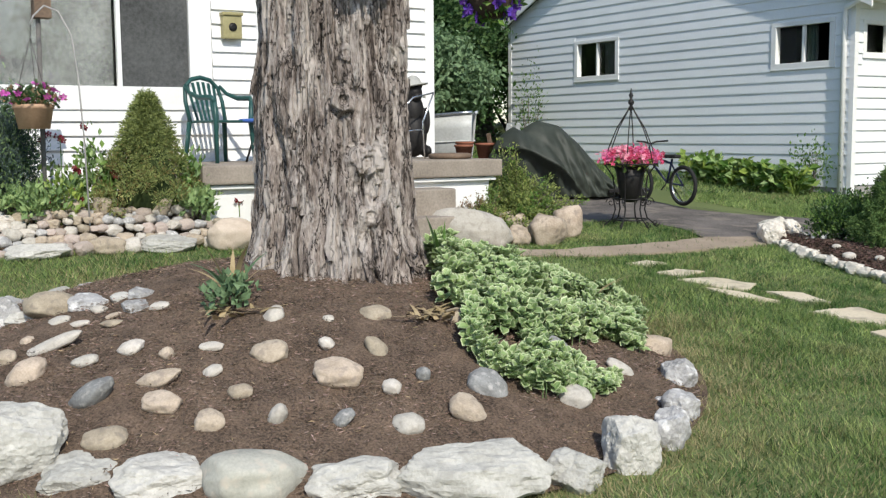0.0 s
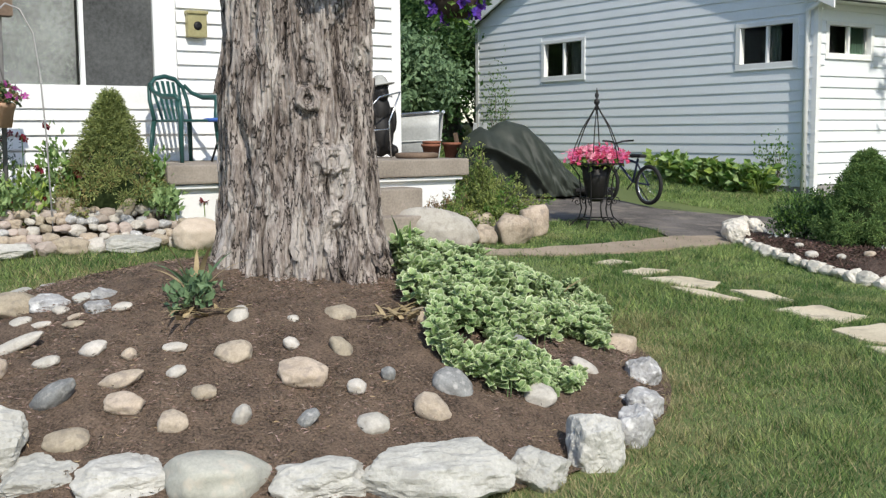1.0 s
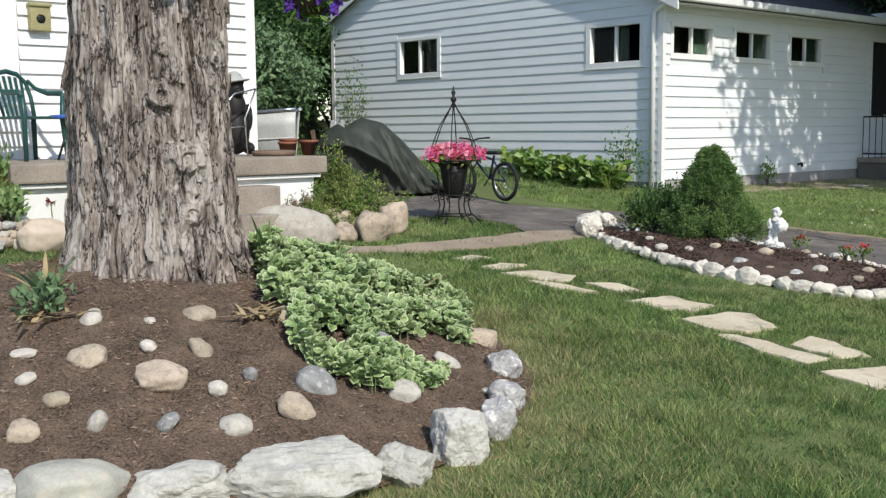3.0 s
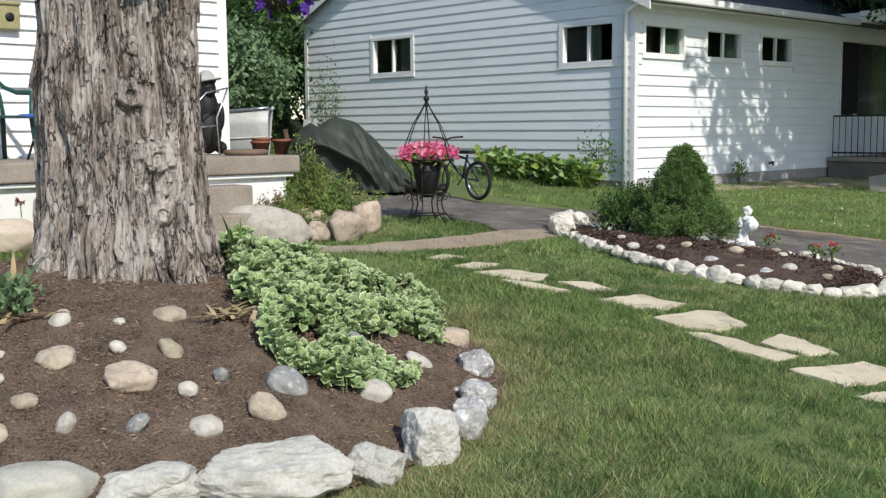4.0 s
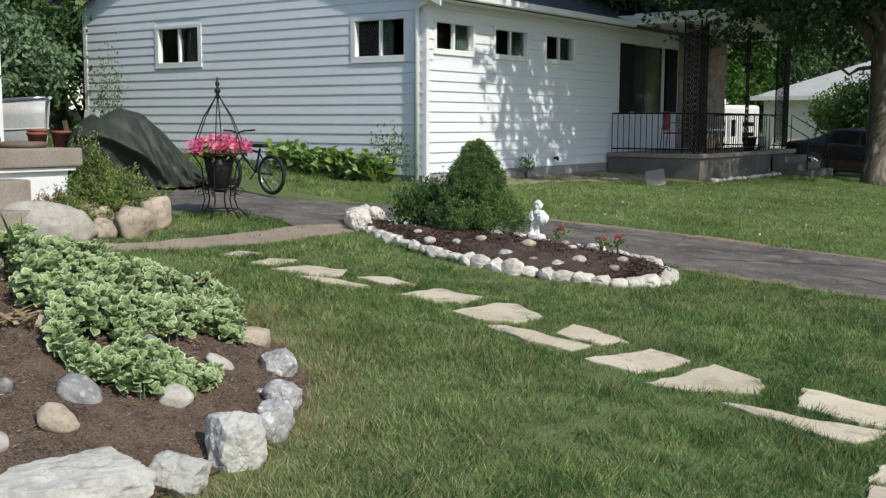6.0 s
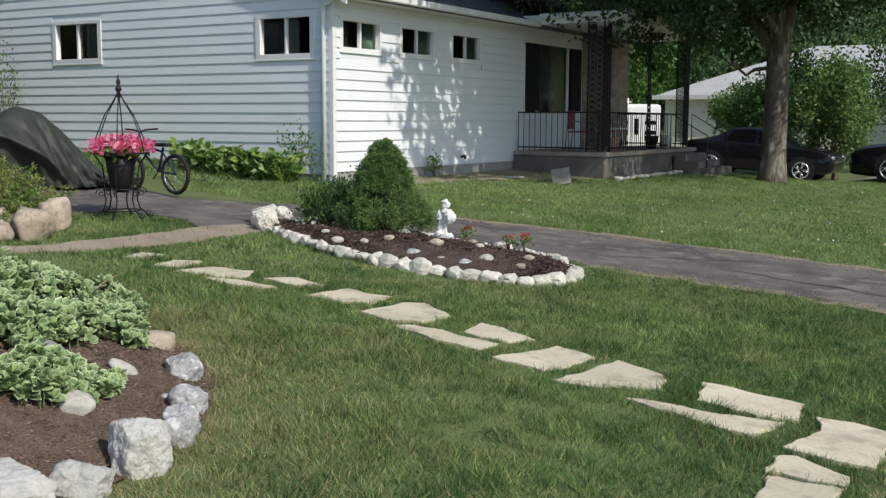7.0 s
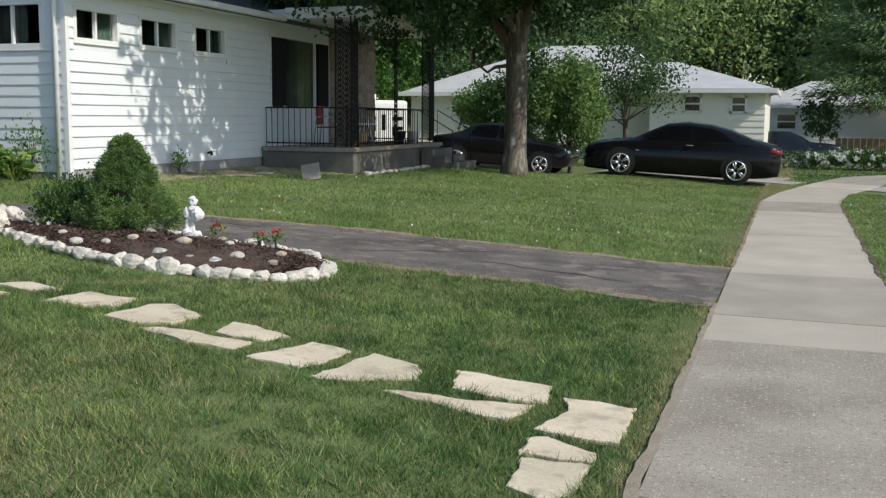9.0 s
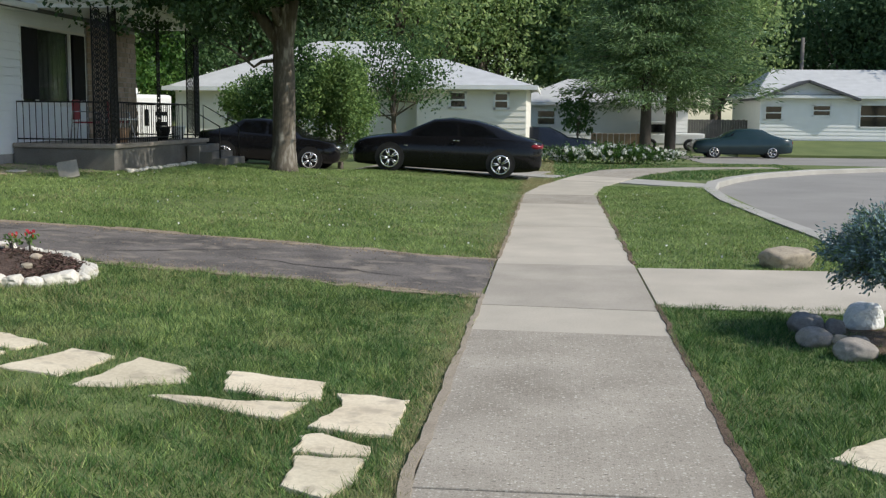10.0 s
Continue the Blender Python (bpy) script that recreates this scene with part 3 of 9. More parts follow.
for i in range(len(WL) - 1):
    a, b, c, d = Vector(WL[i]), Vector(WL[i + 1]), Vector(WR[i + 1]), Vector(WR[i])
    g = 0.008
    b, c, a, d = b + (a - b).normalized() * g, c + (d - c).normalized() * g, a + (b - a).normalized() * g, d + (c - d).normalized() * g
    tone = M_WALKNEW if i in (4, 6, 7, 9, 10, 11) else M_WALKMID if i == 5 else M_WALK
    bm = slab([tuple(a), tuple(d), tuple(c), tuple(b)], lambda x, y: gz(x, y) - 0.1, lambda x, y: gz(x, y) + 0.012 + 0.003 * (i % 2), 0.006)
    part("slab", bm, tone, pavement)
solid("apron", slab([(0.9, 9.55), (3.88, 9.2), (3.88, 12.05), (0.9, 11.95)], lambda x, y: gz(x, y) - 0.3, lambda x, y: gz(x, y) + 0.012, 0.006),
      M_WALKNEW, "pale concrete drive apron sloping to the road", "apron", "structure")
solid("side_walk", slab([(1.62, 27.2), (3.72, 25.4), (3.85, 27.2), (2.15, 29.0)], lambda x, y: gz(x, y) - 0.2, lambda x, y: gz(x, y) + 0.02, 0.006),
      M_CURB, "short pale concrete walk from pavement to kerb", "path", "structure")
DRIVE = [(-0.68, 9.86), (-4.3, 9.88), (-7.6, 9.62), (-8.15, 9.3), (-8.4, 8.62), (-8.96, 8.86), (-9.4, 8.84), (-9.8, 8.5), (-9.85, 7.9), (-10.4, 7.3), (-22, 7.3), (-22, 10.8), (-11.2, 10.45), (-10.25, 10.32), (-9.67, 10.58), (-9.0, 11.16), (-7.4, 11.75), (-5.2, 12.25), (-2.6, 12.35), (-0.68, 12.35)]


def dense_slab(poly, z1, step=0.35, wob=0.04, seed=3, rough=1.9):
    """A thin sheet with an uneven edge, following the ground."""
    pts = []
    n = len(poly)
    for i in range(n):
        a, b = Vector(poly[i]), Vector(poly[(i + 1) % n])
        m = max(1, int((b - a).length / step))
        for j in range(m):
            p = a.lerp(b, j / m)
            q = noise.noise(Vector((p.x * rough, p.y * rough, seed))) + 0.5 * noise.noise(Vector((p.x * rough * 4, p.y * rough * 4, seed + 2)))
            r = noise.noise(Vector((p.x * rough, p.y * rough, seed + 9))) + 0.5 * noise.noise(Vector((p.x * rough * 4, p.y * rough * 4, seed + 5)))
            pts.append((p.x + wob * q, p.y + wob * r))
    bm = slab(pts, lambda x, y: gz(x, y) - 0.1, lambda x, y: gz(x, y) + z1)
    bmesh.ops.triangulate(bm, faces=bm.faces)
    return bm


solid("driveway", dense_slab(DRIVE, 0.012), M_ASPHALT, "cracked dark asphalt driveway between two houses", "driveway", "structure")
M_CRACK = mat("dirt-filled crack", (0.03, 0.027, 0.025), (0.06, 0.055, 0.05), 8, 0.95, 0.2, 40)
for q, (x0, y0, x1, y1) in enumerate(((-9.2, 9.9, -7.2, 10.5), (-7.2, 10.5, -5.6, 10.2), (-7.6, 11.3, -4.9, 11.6), (-4.8, 10.3, -2.9, 11.9), (-3.4, 10.9, -0.9, 10.6), (-10.6, 10.4, -8.9, 10.9), (-2.2, 10.0, -1.9, 12.2))):
    bm = bmesh.new()
    rows = []
    for i in range(25):
        t = i / 24
        x, y = x0 + (x1 - x0) * t, y0 + (y1 - y0) * t
        d = 0.13 * noise.noise(Vector((x * 2.3, y * 2.3, q))) + 0.05 * noise.noise(Vector((x * 8, y * 8, q)))
        wd = 0.012 * (1 - abs(2 * t - 1) ** 3) * (1 + 0.6 * noise.noise(Vector((x * 5, y * 5, 9)))) + 0.001
        rows.append([bm.verts.new((x + d * 0.3, y + d + s_ * wd, gz(x, y) + 0.0165)) for s_ in (-1, 1)])
    for a, b in zip(rows, rows[1:]):
        bm.faces.new((a[0], b[0], b[1], a[1]))
    solid("crack", bm, M_CRACK, "dirt-filled crack in the asphalt drive", "crack", "structure")
RIMS = []
for q, line in enumerate(([(-0.7, 9.86), (-2.4, 9.87), (-4.3, 9.88)], [(-8.6, 11.32), (-7.4, 11.75), (-5.2, 12.25), (-2.6, 12.35), (-0.7, 12.35)])):
    rim = [(x, y - 0.07) for x, y in line] + [(x, y + 0.09) for x, y in line[::-1]]
    RIMS.append(rim)
    solid("drive_edge_soil", dense_slab(rim, 0.0145, 0.06, 0.15, 20 + q, 3.1), M_SOIL, "crumbling soil and grit along the edge of the drive", "soil", "structure")
solid("neighbour_driveway", dense_slab([(-0.7, 28.2), (-16, 28.2), (-16, 32.4), (-0.1, 32.4)], 0.01), M_WALKBASE, "grey concrete driveway under two parked cars", "driveway", "structure")
solid("drive_edge", slab([(0.0, 29.0), (0.35, 30.2), (-1.9, 30.2), (-1.9, 29.6)], lambda x, y: gz(x, y) - 0.1, lambda x, y: gz(x, y) + 0.016), M_CURB, "pale concrete strip joining pavement and drive", "path", "structure")
DIRT = [(-8.62, 5.2), (-8.2, 5.9), (-7.92, 6.7), (-7.76, 7.39), (-7.74, 8.02), (-7.72, 8.9), (-8.12, 9.32), (-8.42, 8.66), (-8.3, 8.1), (-8.32, 7.41), (-8.34, 6.75), (-8.45, 6.3), (-8.7, 6.2)]
solid("dirt_path", dense_slab(DIRT, 0.014, 0.08, 0.07, 5, 1.6), M_DIRT, "bare dirt path worn through the lawn", "path", "structure")
EDGE_DIRT = [(-0.65, 3.0), (-0.655, 9.9), (-0.69, 9.95), (-0.7, 8.8), (-0.69, 7.6), (-0.715, 6.6), (-0.705, 5.4), (-0.73, 3.0)]
solid("pavement_edge", dense_slab(EDGE_DIRT, 0.019, 0.05, 0.03, 6, 1.5), M_DUST, "bare soil spilling over the edge of the pavement", "soil", "structure")
# EDGE_R and FAR_R: dark strips, soil plus the gap's shadow in one colour
EDGE_R = [(0.87, 3.0), (0.92, 3.0), (0.925, 6), (0.91, 9.6), (0.87, 9.6)]
solid("pavement_edge", dense_slab(EDGE_R, 0.019, 0.04, 0.028, 8, 2.6), M_MULCH, "crumbling soil edge with its gap shadow coloured in, beside the pavement", "soil", "structure")
FAR_R = [(0.865, 12.2), (0.915, 12.2), (0.92, 17), (0.91, 22.6), (0.865, 22.6)]
solid("pavement_edge", dense_slab(FAR_R, 0.019, 0.05, 0.03, 9, 1.9), M_MULCH, "crumbling soil edge with its gap shadow coloured in, beside the pavement", "soil", "structure")
FAR_L = [(-0.63, 12.5), (-0.63, 22.6), (-0.665, 22.6), (-0.675, 17), (-0.67, 12.5)]
solid("pavement_edge", dense_slab(FAR_L, 0.019, 0.05, 0.028, 11, 1.7), M_SOIL, "bare soil spilling over the edge of the pavement", "soil", "structure")

# ---- mulch mound under the old trunk ----
rr = np.concatenate([np.linspace(0.02, 1, 50)])
aa = np.linspace(0, 2 * np.pi, 121)[:-1]
MRg, MAg = np.meshgrid(rr, aa, indexing="ij")
mxs, mys = MOUND_X + MOUND_R * 1.04 * MRg * np.cos(MAg), MOUND_Y + MOUND_R * 1.04 * MRg * np.sin(MAg)
mzs = mound_z(mxs, mys) + 0.012
mzs += np.array([0.03 * noise.noise(Vector((a * 3, b * 3, 1))) + 0.022 * noise.noise(Vector((a * 11, b * 11, 2))) for a, b in zip(mxs.ravel(), mys.ravel())]).reshape(mxs.shape) * np.clip((1 - MRg) * 6, 0, 1)
k = np.arange(mxs.size).reshape(mxs.shape)
kn = np.roll(k, -1, 1)
mq = np.stack([k[:-1], k[1:], kn[1:], kn[:-1]], -1).reshape(-1, 4)
solid("mulch_mound", fast_mesh("mulch_mound", np.stack([mxs, mys, mzs], -1).reshape(-1, 3), mq, M_MULCH, smooth=True), None,
      "dark brown shredded mulch heaped round the trunk", "mulch bed", "structure")


# ---- houses ----
def frame_map(origin, u):
    """Local axes: x along the wall, y outwards, z up."""
    u = Vector((*u, 0)).normalized()
    out = Vector((u.y, -u.x, 0))
    m = Matrix.Identity(4)
    m.col[0][:3], m.col[1][:3], m.col[2][:3], m.col[3][:3] = u, out, (0, 0, 1), origin
    return m


def wall_core(u0, u1, z0, z1, thick, holes):
    us = sorted({u0, u1, *[h for q in holes for h in q[:2]]})
    zs = sorted({z0, z1, *[h for q in holes for h in q[2:]]})
    bm = bmesh.new()
    for a, b in zip(us, us[1:]):
        for c, d in zip(zs, zs[1:]):
            mu, mw = (a + b) / 2, (c + d) / 2
            if not any(h[0] < mu < h[1] and h[2] < mw < h[3] for h in holes):
                box(bm, (a, -thick, c), (b, 0, d))
    bmesh.ops.remove_doubles(bm, verts=bm.verts, dist=1e-4)
    return bm


def siding(wall, u0, u1, z0, z1, step, holes, material, limit=None, lip=0.019):
    """Lapped boards, each one a piece, cut at the openings."""
    z, row = z0, 0
    while z < z1 - 0.02:
        top = min(z + step, z1)
        a0, a1 = (u0, u1) if not limit else limit(z + step * 0.5)
        cuts = [(a0, a1)]
        for h in holes:
            if h[2] < top - 0.04 and h[3] > z + 0.04:
                cuts = [p for c in cuts for p in ((c[0], min(c[1], h[0])), (max(c[0], h[1]), c[1])) if p[1] - p[0] > 0.02]
        for a, b in cuts:
            wob = 0.0015 * math.sin(row * 2.7 + a)
            v = [(a, 0.002, z), (b, 0.002, z), (b, lip, z + wob), (a, lip, z + wob), (a, lip, z + 0.012), (b, lip, z + 0.012), (b, 0.005, top), (a, 0.005, top)]
            f = [(0, 1, 2, 3), (3, 2, 5, 4), (4, 5, 6, 7), (0, 3, 4, 7), (1, 6, 5, 2)]
            me = bpy.data.meshes.new("siding_board")
            me.from_pydata(v, [], [q[::-1] for q in f])
            me.materials.append(material)
            part("siding_board", me, None, wall)
        z, row = z + step, row + 1


def slider(house, m, u0, u1, z0, z1, frame=0.09, curtain=None, bars=1, splits=None, proud=0.03, behind=0.12, label="white framed sliding window"):
    """A framed window in its opening with panes, and behind them a near-black box for the unlit room and a curtain."""
    g0, g1, h0, h1 = u0 + frame, u1 - frame, z0 + frame * 0.9, z1 - frame * 0.7
    bm = boxes(((u0, -0.08, z0), (u1, proud, h0)), ((u0, -0.08, h1), (u1, proud, z1)), ((u0, -0.08, h0), (g0, proud, h1)), ((g1, -0.08, h0), (u1, proud, h1)), bevel=0.006)
    box(bm, (u0 - 0.01, 0, z0 - 0.02), (u1 + 0.01, proud + 0.006, z0 + 0.004), 0.003)
    win = part("window", bm, M_TRIM, house, label, m)
    stops = [g0, *(splits or [g0 + (g1 - g0) * (i + 1) / (bars + 1) for i in range(bars)]), g1]
    for i, (a, b) in enumerate(zip(stops, stops[1:])):
        part("pane", boxes(((a, -0.035 - 0.02 * (i % 2), h0), (b, -0.03 - 0.02 * (i % 2), h1))), M_GLASS, win).visible_shadow = False
        if i:
            part("mullion", boxes(((a - 0.022, -0.06, h0), (a + 0.022, 0.0, h1)), bevel=0.004), M_TRIM, win)
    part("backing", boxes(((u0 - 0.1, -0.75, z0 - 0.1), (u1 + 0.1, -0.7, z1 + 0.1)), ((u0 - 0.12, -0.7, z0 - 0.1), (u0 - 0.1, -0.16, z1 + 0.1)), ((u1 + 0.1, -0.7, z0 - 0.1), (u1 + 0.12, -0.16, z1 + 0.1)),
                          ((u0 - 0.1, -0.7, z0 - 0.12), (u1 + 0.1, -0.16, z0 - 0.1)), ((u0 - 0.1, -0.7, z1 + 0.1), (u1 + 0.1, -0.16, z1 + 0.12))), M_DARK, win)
    if curtain:
        c0, c1, cm = curtain
        bm = bmesh.new()
        seg = 40
        rows = [[bm.verts.new((g0 + (c0 + (c1 - c0) * i / seg) * (g1 - g0), -behind - 0.015 * math.sin(i * 1.1) - 0.008 * math.sin(i * 2.7), z)) for i in range(seg + 1)] for z in (h0 - 0.02, h1 + 0.02)]
        for i in range(seg):
            bm.faces.new((rows[0][i], rows[0][i + 1], rows[1][i + 1], rows[1][i])).smooth = True
        part("curtain", bm, cm, win)
    return win


# the white neighbour house: its front faces the street, its gable end the drive
BX, BY, BZ = -10.55, 13.9, 0.84
BACK = -19.47
house_b = thing("house", "white clapboard house with high sliding windows", "house", (BX, BY, 0.6))
inv = Matrix.Translation((-BX, -BY, -0.6))
front = inv @ frame_map((BX, BY, 0), (0, 1))
gable = inv @ frame_map((BACK, BY, 0), (1, 0))
FW = [(0.17 + 1.73 * i, 1.37 + 1.73 * i, 2.78, 3.33) for i in range(3)]
PWIN = (6.65, 9.65, 1.8, 3.38)
EAVE = 3.7
HB = FW + [PWIN]
w = part("wall", wall_core(0, 12.6, 0.45, EAVE, 0.16, HB), M_SIDING_SKYTINT, house_b, "", front)
part("foundation", boxes(((0, -0.1, 0.4), (12.55, 0.008, 0.835))), M_FOUND, house_b, "grey foundation blockwork", front)
siding(w, 0.06, 9.64, BZ, EAVE - 0.04, 0.166, HB, M_SIDING_SKYTINT, lip=0.03)
for i, h in enumerate(FW):
    slider(house_b, front, *h, frame=0.08, curtain=((0.55, 1.0, M_CURTAIN), (0.6, 1.0, M_CURTAIN), (0.66, 1.0, M_CURTAIN))[i])
PEAK_X, PEAK_Z, BACK_Z = 4.4, 5.86, 4.02   # along the gable from its back corner


def rake_limits(z):
    L = BX - BACK
    lo = 0.0 if z < BACK_Z else (z - BACK_Z) / (PEAK_Z - BACK_Z) * PEAK_X
    hi = L - 0.06 if z < EAVE else L - (z - EAVE) / (PEAK_Z - EAVE) * (L - PEAK_X)
    return lo + 0.06, hi


GL = BX - BACK
GW = [(2.28, 3.62, 2.70, 3.50), (7.34, 8.58, 2.66, 3.40)]
w = part("wall", wall_core(0, GL, 0.45, EAVE, 0.16, GW), M_SIDING_SKYTINT, house_b, "", gable)
part("foundation", boxes(((0, -0.1, 0.4), (GL + 0.006, 0.008, 0.795))), M_FOUND, house_b, "grey foundation blockwork", gable)
siding(w, 0.06, GL - 0.06, BZ - 0.04, PEAK_Z - 0.1, 0.166, GW, M_SIDING_SKYTINT, rake_limits)
bm = bmesh.new()
prof = [(0, EAVE), (GL, EAVE), (PEAK_X, PEAK_Z), (0, BACK_Z)]
fr = [bm.verts.new((u, 0, z)) for u, z in prof]
bk = [bm.verts.new((u, -0.16, z)) for u, z in prof]
bm.faces.new(fr[::-1])
bm.faces.new(bk)
for i in range(4):
    bm.faces.new((fr[i], fr[(i + 1) % 4], bk[(i + 1) % 4], bk[i]))
bmesh.ops.recalc_face_normals(bm, faces=bm.faces)
part("gable", bm, M_SIDING_SKYTINT, house_b, "", gable)
slider(house_b, gable, *GW[0], frame=0.1, curtain=(0.6, 1.0, M_SCREEN))
slider(house_b, gable, *GW[1], frame=0.1, curtain=(0.48, 1.0, M_CURTAIN))
part("wall", boxes(((BACK - BX, 0.16, -0.15), (BACK - BX + 0.16, 12.6, 3.3)), ((BACK - BX, 12.44, -0.15), (0, 12.6, 2.9))), M_SIDING, house_b, "", None)
part("corner_board", boxes(((-0.06, -0.024, 0.1), (0.024, 0.07, 3.08)), bevel=0.004), M_TRIM, house_b)
part("corner_board", boxes(((BACK - BX - 0.024, -0.024, 0.1), (BACK - BX + 0.09, 0.05, 3.4)), bevel=0.004), M_TRIM, house_b)
bm = bmesh.new()
tube(bm, [(-0.14, -0.06, -0.05), (-0.14, -0.06, 2.74), (-0.1, -0.1, 2.9), (0.3, -0.12, 3.06)], 0.042, 8)
part("downspout", bm, M_TRIM, house_b, "white metal downspout")


def roof_plane(bm, a, b, c, d, t=0.09):
    top = [Vector(p) for p in (a, b, c, d)]
    n = (top[1] - top[0]).cross(top[2] - top[0]).normalized()
    n = n if n.z > 0 else -n
    v1 = [bm.verts.new(p) for p in top]
    v0 = [bm.verts.new(p - n * t) for p in top]
    bm.faces.new(v1)
    bm.faces.new(v0[::-1])
    for i in range(4):
        bm.faces.new((v1[i], v0[i], v0[(i + 1) % 4], v1[(i + 1) % 4]))
    bmesh.ops.recalc_face_normals(bm, faces=bm.faces)


bm = bmesh.new()
PX = BACK + PEAK_X - BX
zr, ze, zb = PEAK_Z - 0.6 + 0.12, EAVE - 0.6 - 0.04, BACK_Z - 0.6 + 0.1
roof_plane(bm, (PX, -0.18, zr), (0.45, -0.18, ze), (0.45, 12.8, ze), (PX, 12.8, zr))
roof_plane(bm, (PX, -0.18, zr), (BACK - BX - 0.06, -0.18, zb - 0.02), (BACK - BX - 0.06, 12.8, zb - 0.02), (PX, 12.8, zr))
part("roof", bm, M_ROOF, house_b, "dark grey shingle roof")
bm = boxes(((0.0, -0.16, 3.0), (0.42, 6.5, 3.03)))
part("soffit", bm, M_TRIM, house_b)
part("gutter", boxes(((0.42, -0.18, 3.0), (0.54, 6.42, 3.11)), bevel=0.02), M_TRIM, house_b, "white metal gutter")
for a, b in (((PX, zr - 0.1), (0.42, ze - 0.1)), ((PX, zr - 0.1), (BACK - BX - 0.05, zb - 0.12))):
    bm = bmesh.new()
    v = [bm.verts.new((x, y, z + dz)) for (x, z) in (a, b) for y in (-0.2, -0.165) for dz in (-0.09, 0.09)]
    for f in ((0, 1, 3, 2), (4, 6, 7, 5), (0, 4, 5, 1), (2, 3, 7, 6), (1, 5, 7, 3), (0, 2, 6, 4)):
        bm.faces.new([v[i] for i in f])
    bmesh.ops.recalc_face_normals(bm, faces=bm.faces)
    part("rake_board", bm, M_TRIM, house_b)

# porch of the neighbour house
M_PORCHB = mat("stained porch concrete", (0.1, 0.092, 0.08), (0.19, 0.176, 0.155), 2.5, 0.9, 0.4, 45)
part("porch_slab", boxes(((0.05, 6.2, -0.1), (2.08, 11.8, 0.358)), bevel=0.015), M_PORCHB, house_b, "stained grey-brown concrete porch base")
part("porch_lip", boxes(((0.05, 6.16, 0.36), (2.13, 11.85, 0.45)), bevel=0.015), M_PORCH, house_b, "worn concrete edge of the porch slab")
for i in range(3):
    part("porch_step", boxes(((2.135 + 0.3 * i, 10.2, -0.2), (2.43 + 0.3 * i, 11.8, 0.32 - 0.15 * i)), bevel=0.012), M_PORCHB, house_b)
part("porch_ceiling", boxes(((0.02, 6.55, 3.06), (2.35, 12.3, 3.1))), M_TRIM, house_b)
part("fascia", boxes(((0.02, 6.5, 3.06), (2.42, 6.56, 3.25)), ((2.36, 6.56, 3.06), (2.42, 12.4, 3.25)), bevel=0.006), M_TRIM, house_b)
part("porch_gutter", boxes(((0.5, 6.38, 3.16), (2.54, 6.495, 3.27)), ((2.425, 6.5, 3.16), (2.54, 12.4, 3.27)), bevel=0.02), M_TRIM, house_b, "white metal gutter")
bm = bmesh.new()
roof_plane(bm, (2.55, 6.38, 3.3), (2.55, 12.5, 3.3), (-2.6, 12.5, 5.0), (-2.6, 9.0, 5.0))
roof_plane(bm, (2.55, 6.38, 3.3), (-2.6, 6.38, 4.55), (-2.6, 9.0, 5.0), (0.2, 9.0, 4.08))
part("porch_roof", bm, M_ROOF, house_b)
veneer = part("stone_wall", boxes(((0.0, 9.68, 0.46), (0.045, 12.5, 3.05))), M_FOUND, house_b)
for r in range(21):
    y = 9.67 + 0.02 * (r % 2)
    while y < 12.4:
        wd = random.uniform(0.18, 0.42)
        part("stone", boxes(((0.047, y, 0.46 + r * 0.12), (0.06 + random.uniform(0, 0.02), min(y + wd, 12.5) - 0.012, 0.46 + (r + 1) * 0.12 - 0.012))), M_BROWNBRICK, veneer)
        y += wd
win = slider(house_b, front, *PWIN, frame=0.07, splits=(7.4, 8.95), curtain=(0.26, 0.78, M_SCREEN), label="large porch window with dark side panes")
# opaque near-black boards make the side panes look dark
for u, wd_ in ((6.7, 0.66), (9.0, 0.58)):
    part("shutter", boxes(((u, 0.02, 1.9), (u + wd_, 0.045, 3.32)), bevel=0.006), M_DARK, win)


def lace_post(u, y, wide, parent, turned=False):
    """An ornate iron post: two bars with scrollwork between them."""
    bm = bmesh.new()
    for s in (-1, 1):
        tube(bm, [(u, y + s * wide / 2, 0.45), (u, y + s * wide / 2, 3.07)], 0.016, 6)
    n = 22
    for i in range(n):
        z = 0.55 + i * 2.45 / n
        for s in (-1, 1):
            m = Matrix.Translation((u, y + s * wide * 0.22, z + (0.085 if s > 0 else 0.0))) @ Matrix.Rotation(math.pi / 2, 4, "Y")
            torus(bm, wide * 0.2, 0.012, m, 12, 5)
            torus(bm, wide * 0.09, 0.012, m, 8, 5)
    if turned:
        bmesh.ops.rotate(bm, verts=bm.verts, cent=(u, y, 0), matrix=Matrix.Rotation(math.pi / 2, 3, "Z"))
    part("porch_post", bm, M_IRON, parent, "black wrought-iron scrollwork post")


lace_post(1.82, 6.3, 0.34, house_b, True)
lace_post(1.98, 6.5, 0.34, house_b)
lace_post(1.98, 11.4, 0.3, house_b)
lace_post(1.82, 11.6, 0.3, house_b, True)
lace_post(1.98, 8.9, 0.14, house_b)


def railing(a, b, z0, z1, parent):
    bm = bmesh.new()
    a, b = Vector(a), Vector(b)
    n = int((b - a).length / 0.12)
    for z in (z0 + 0.08, z1):
        tube(bm, [(*a, z), (*b, z)], 0.016, 6)
    part("railing", bm, M_IRON, parent)
    for i in range(n + 1):
        p = a.lerp(b, i / n)
        bm = bmesh.new()
        tube(bm, [(*p, z0), (*p, z1)], 0.008, 5)
        part("baluster", bm, M_IRON, parent)


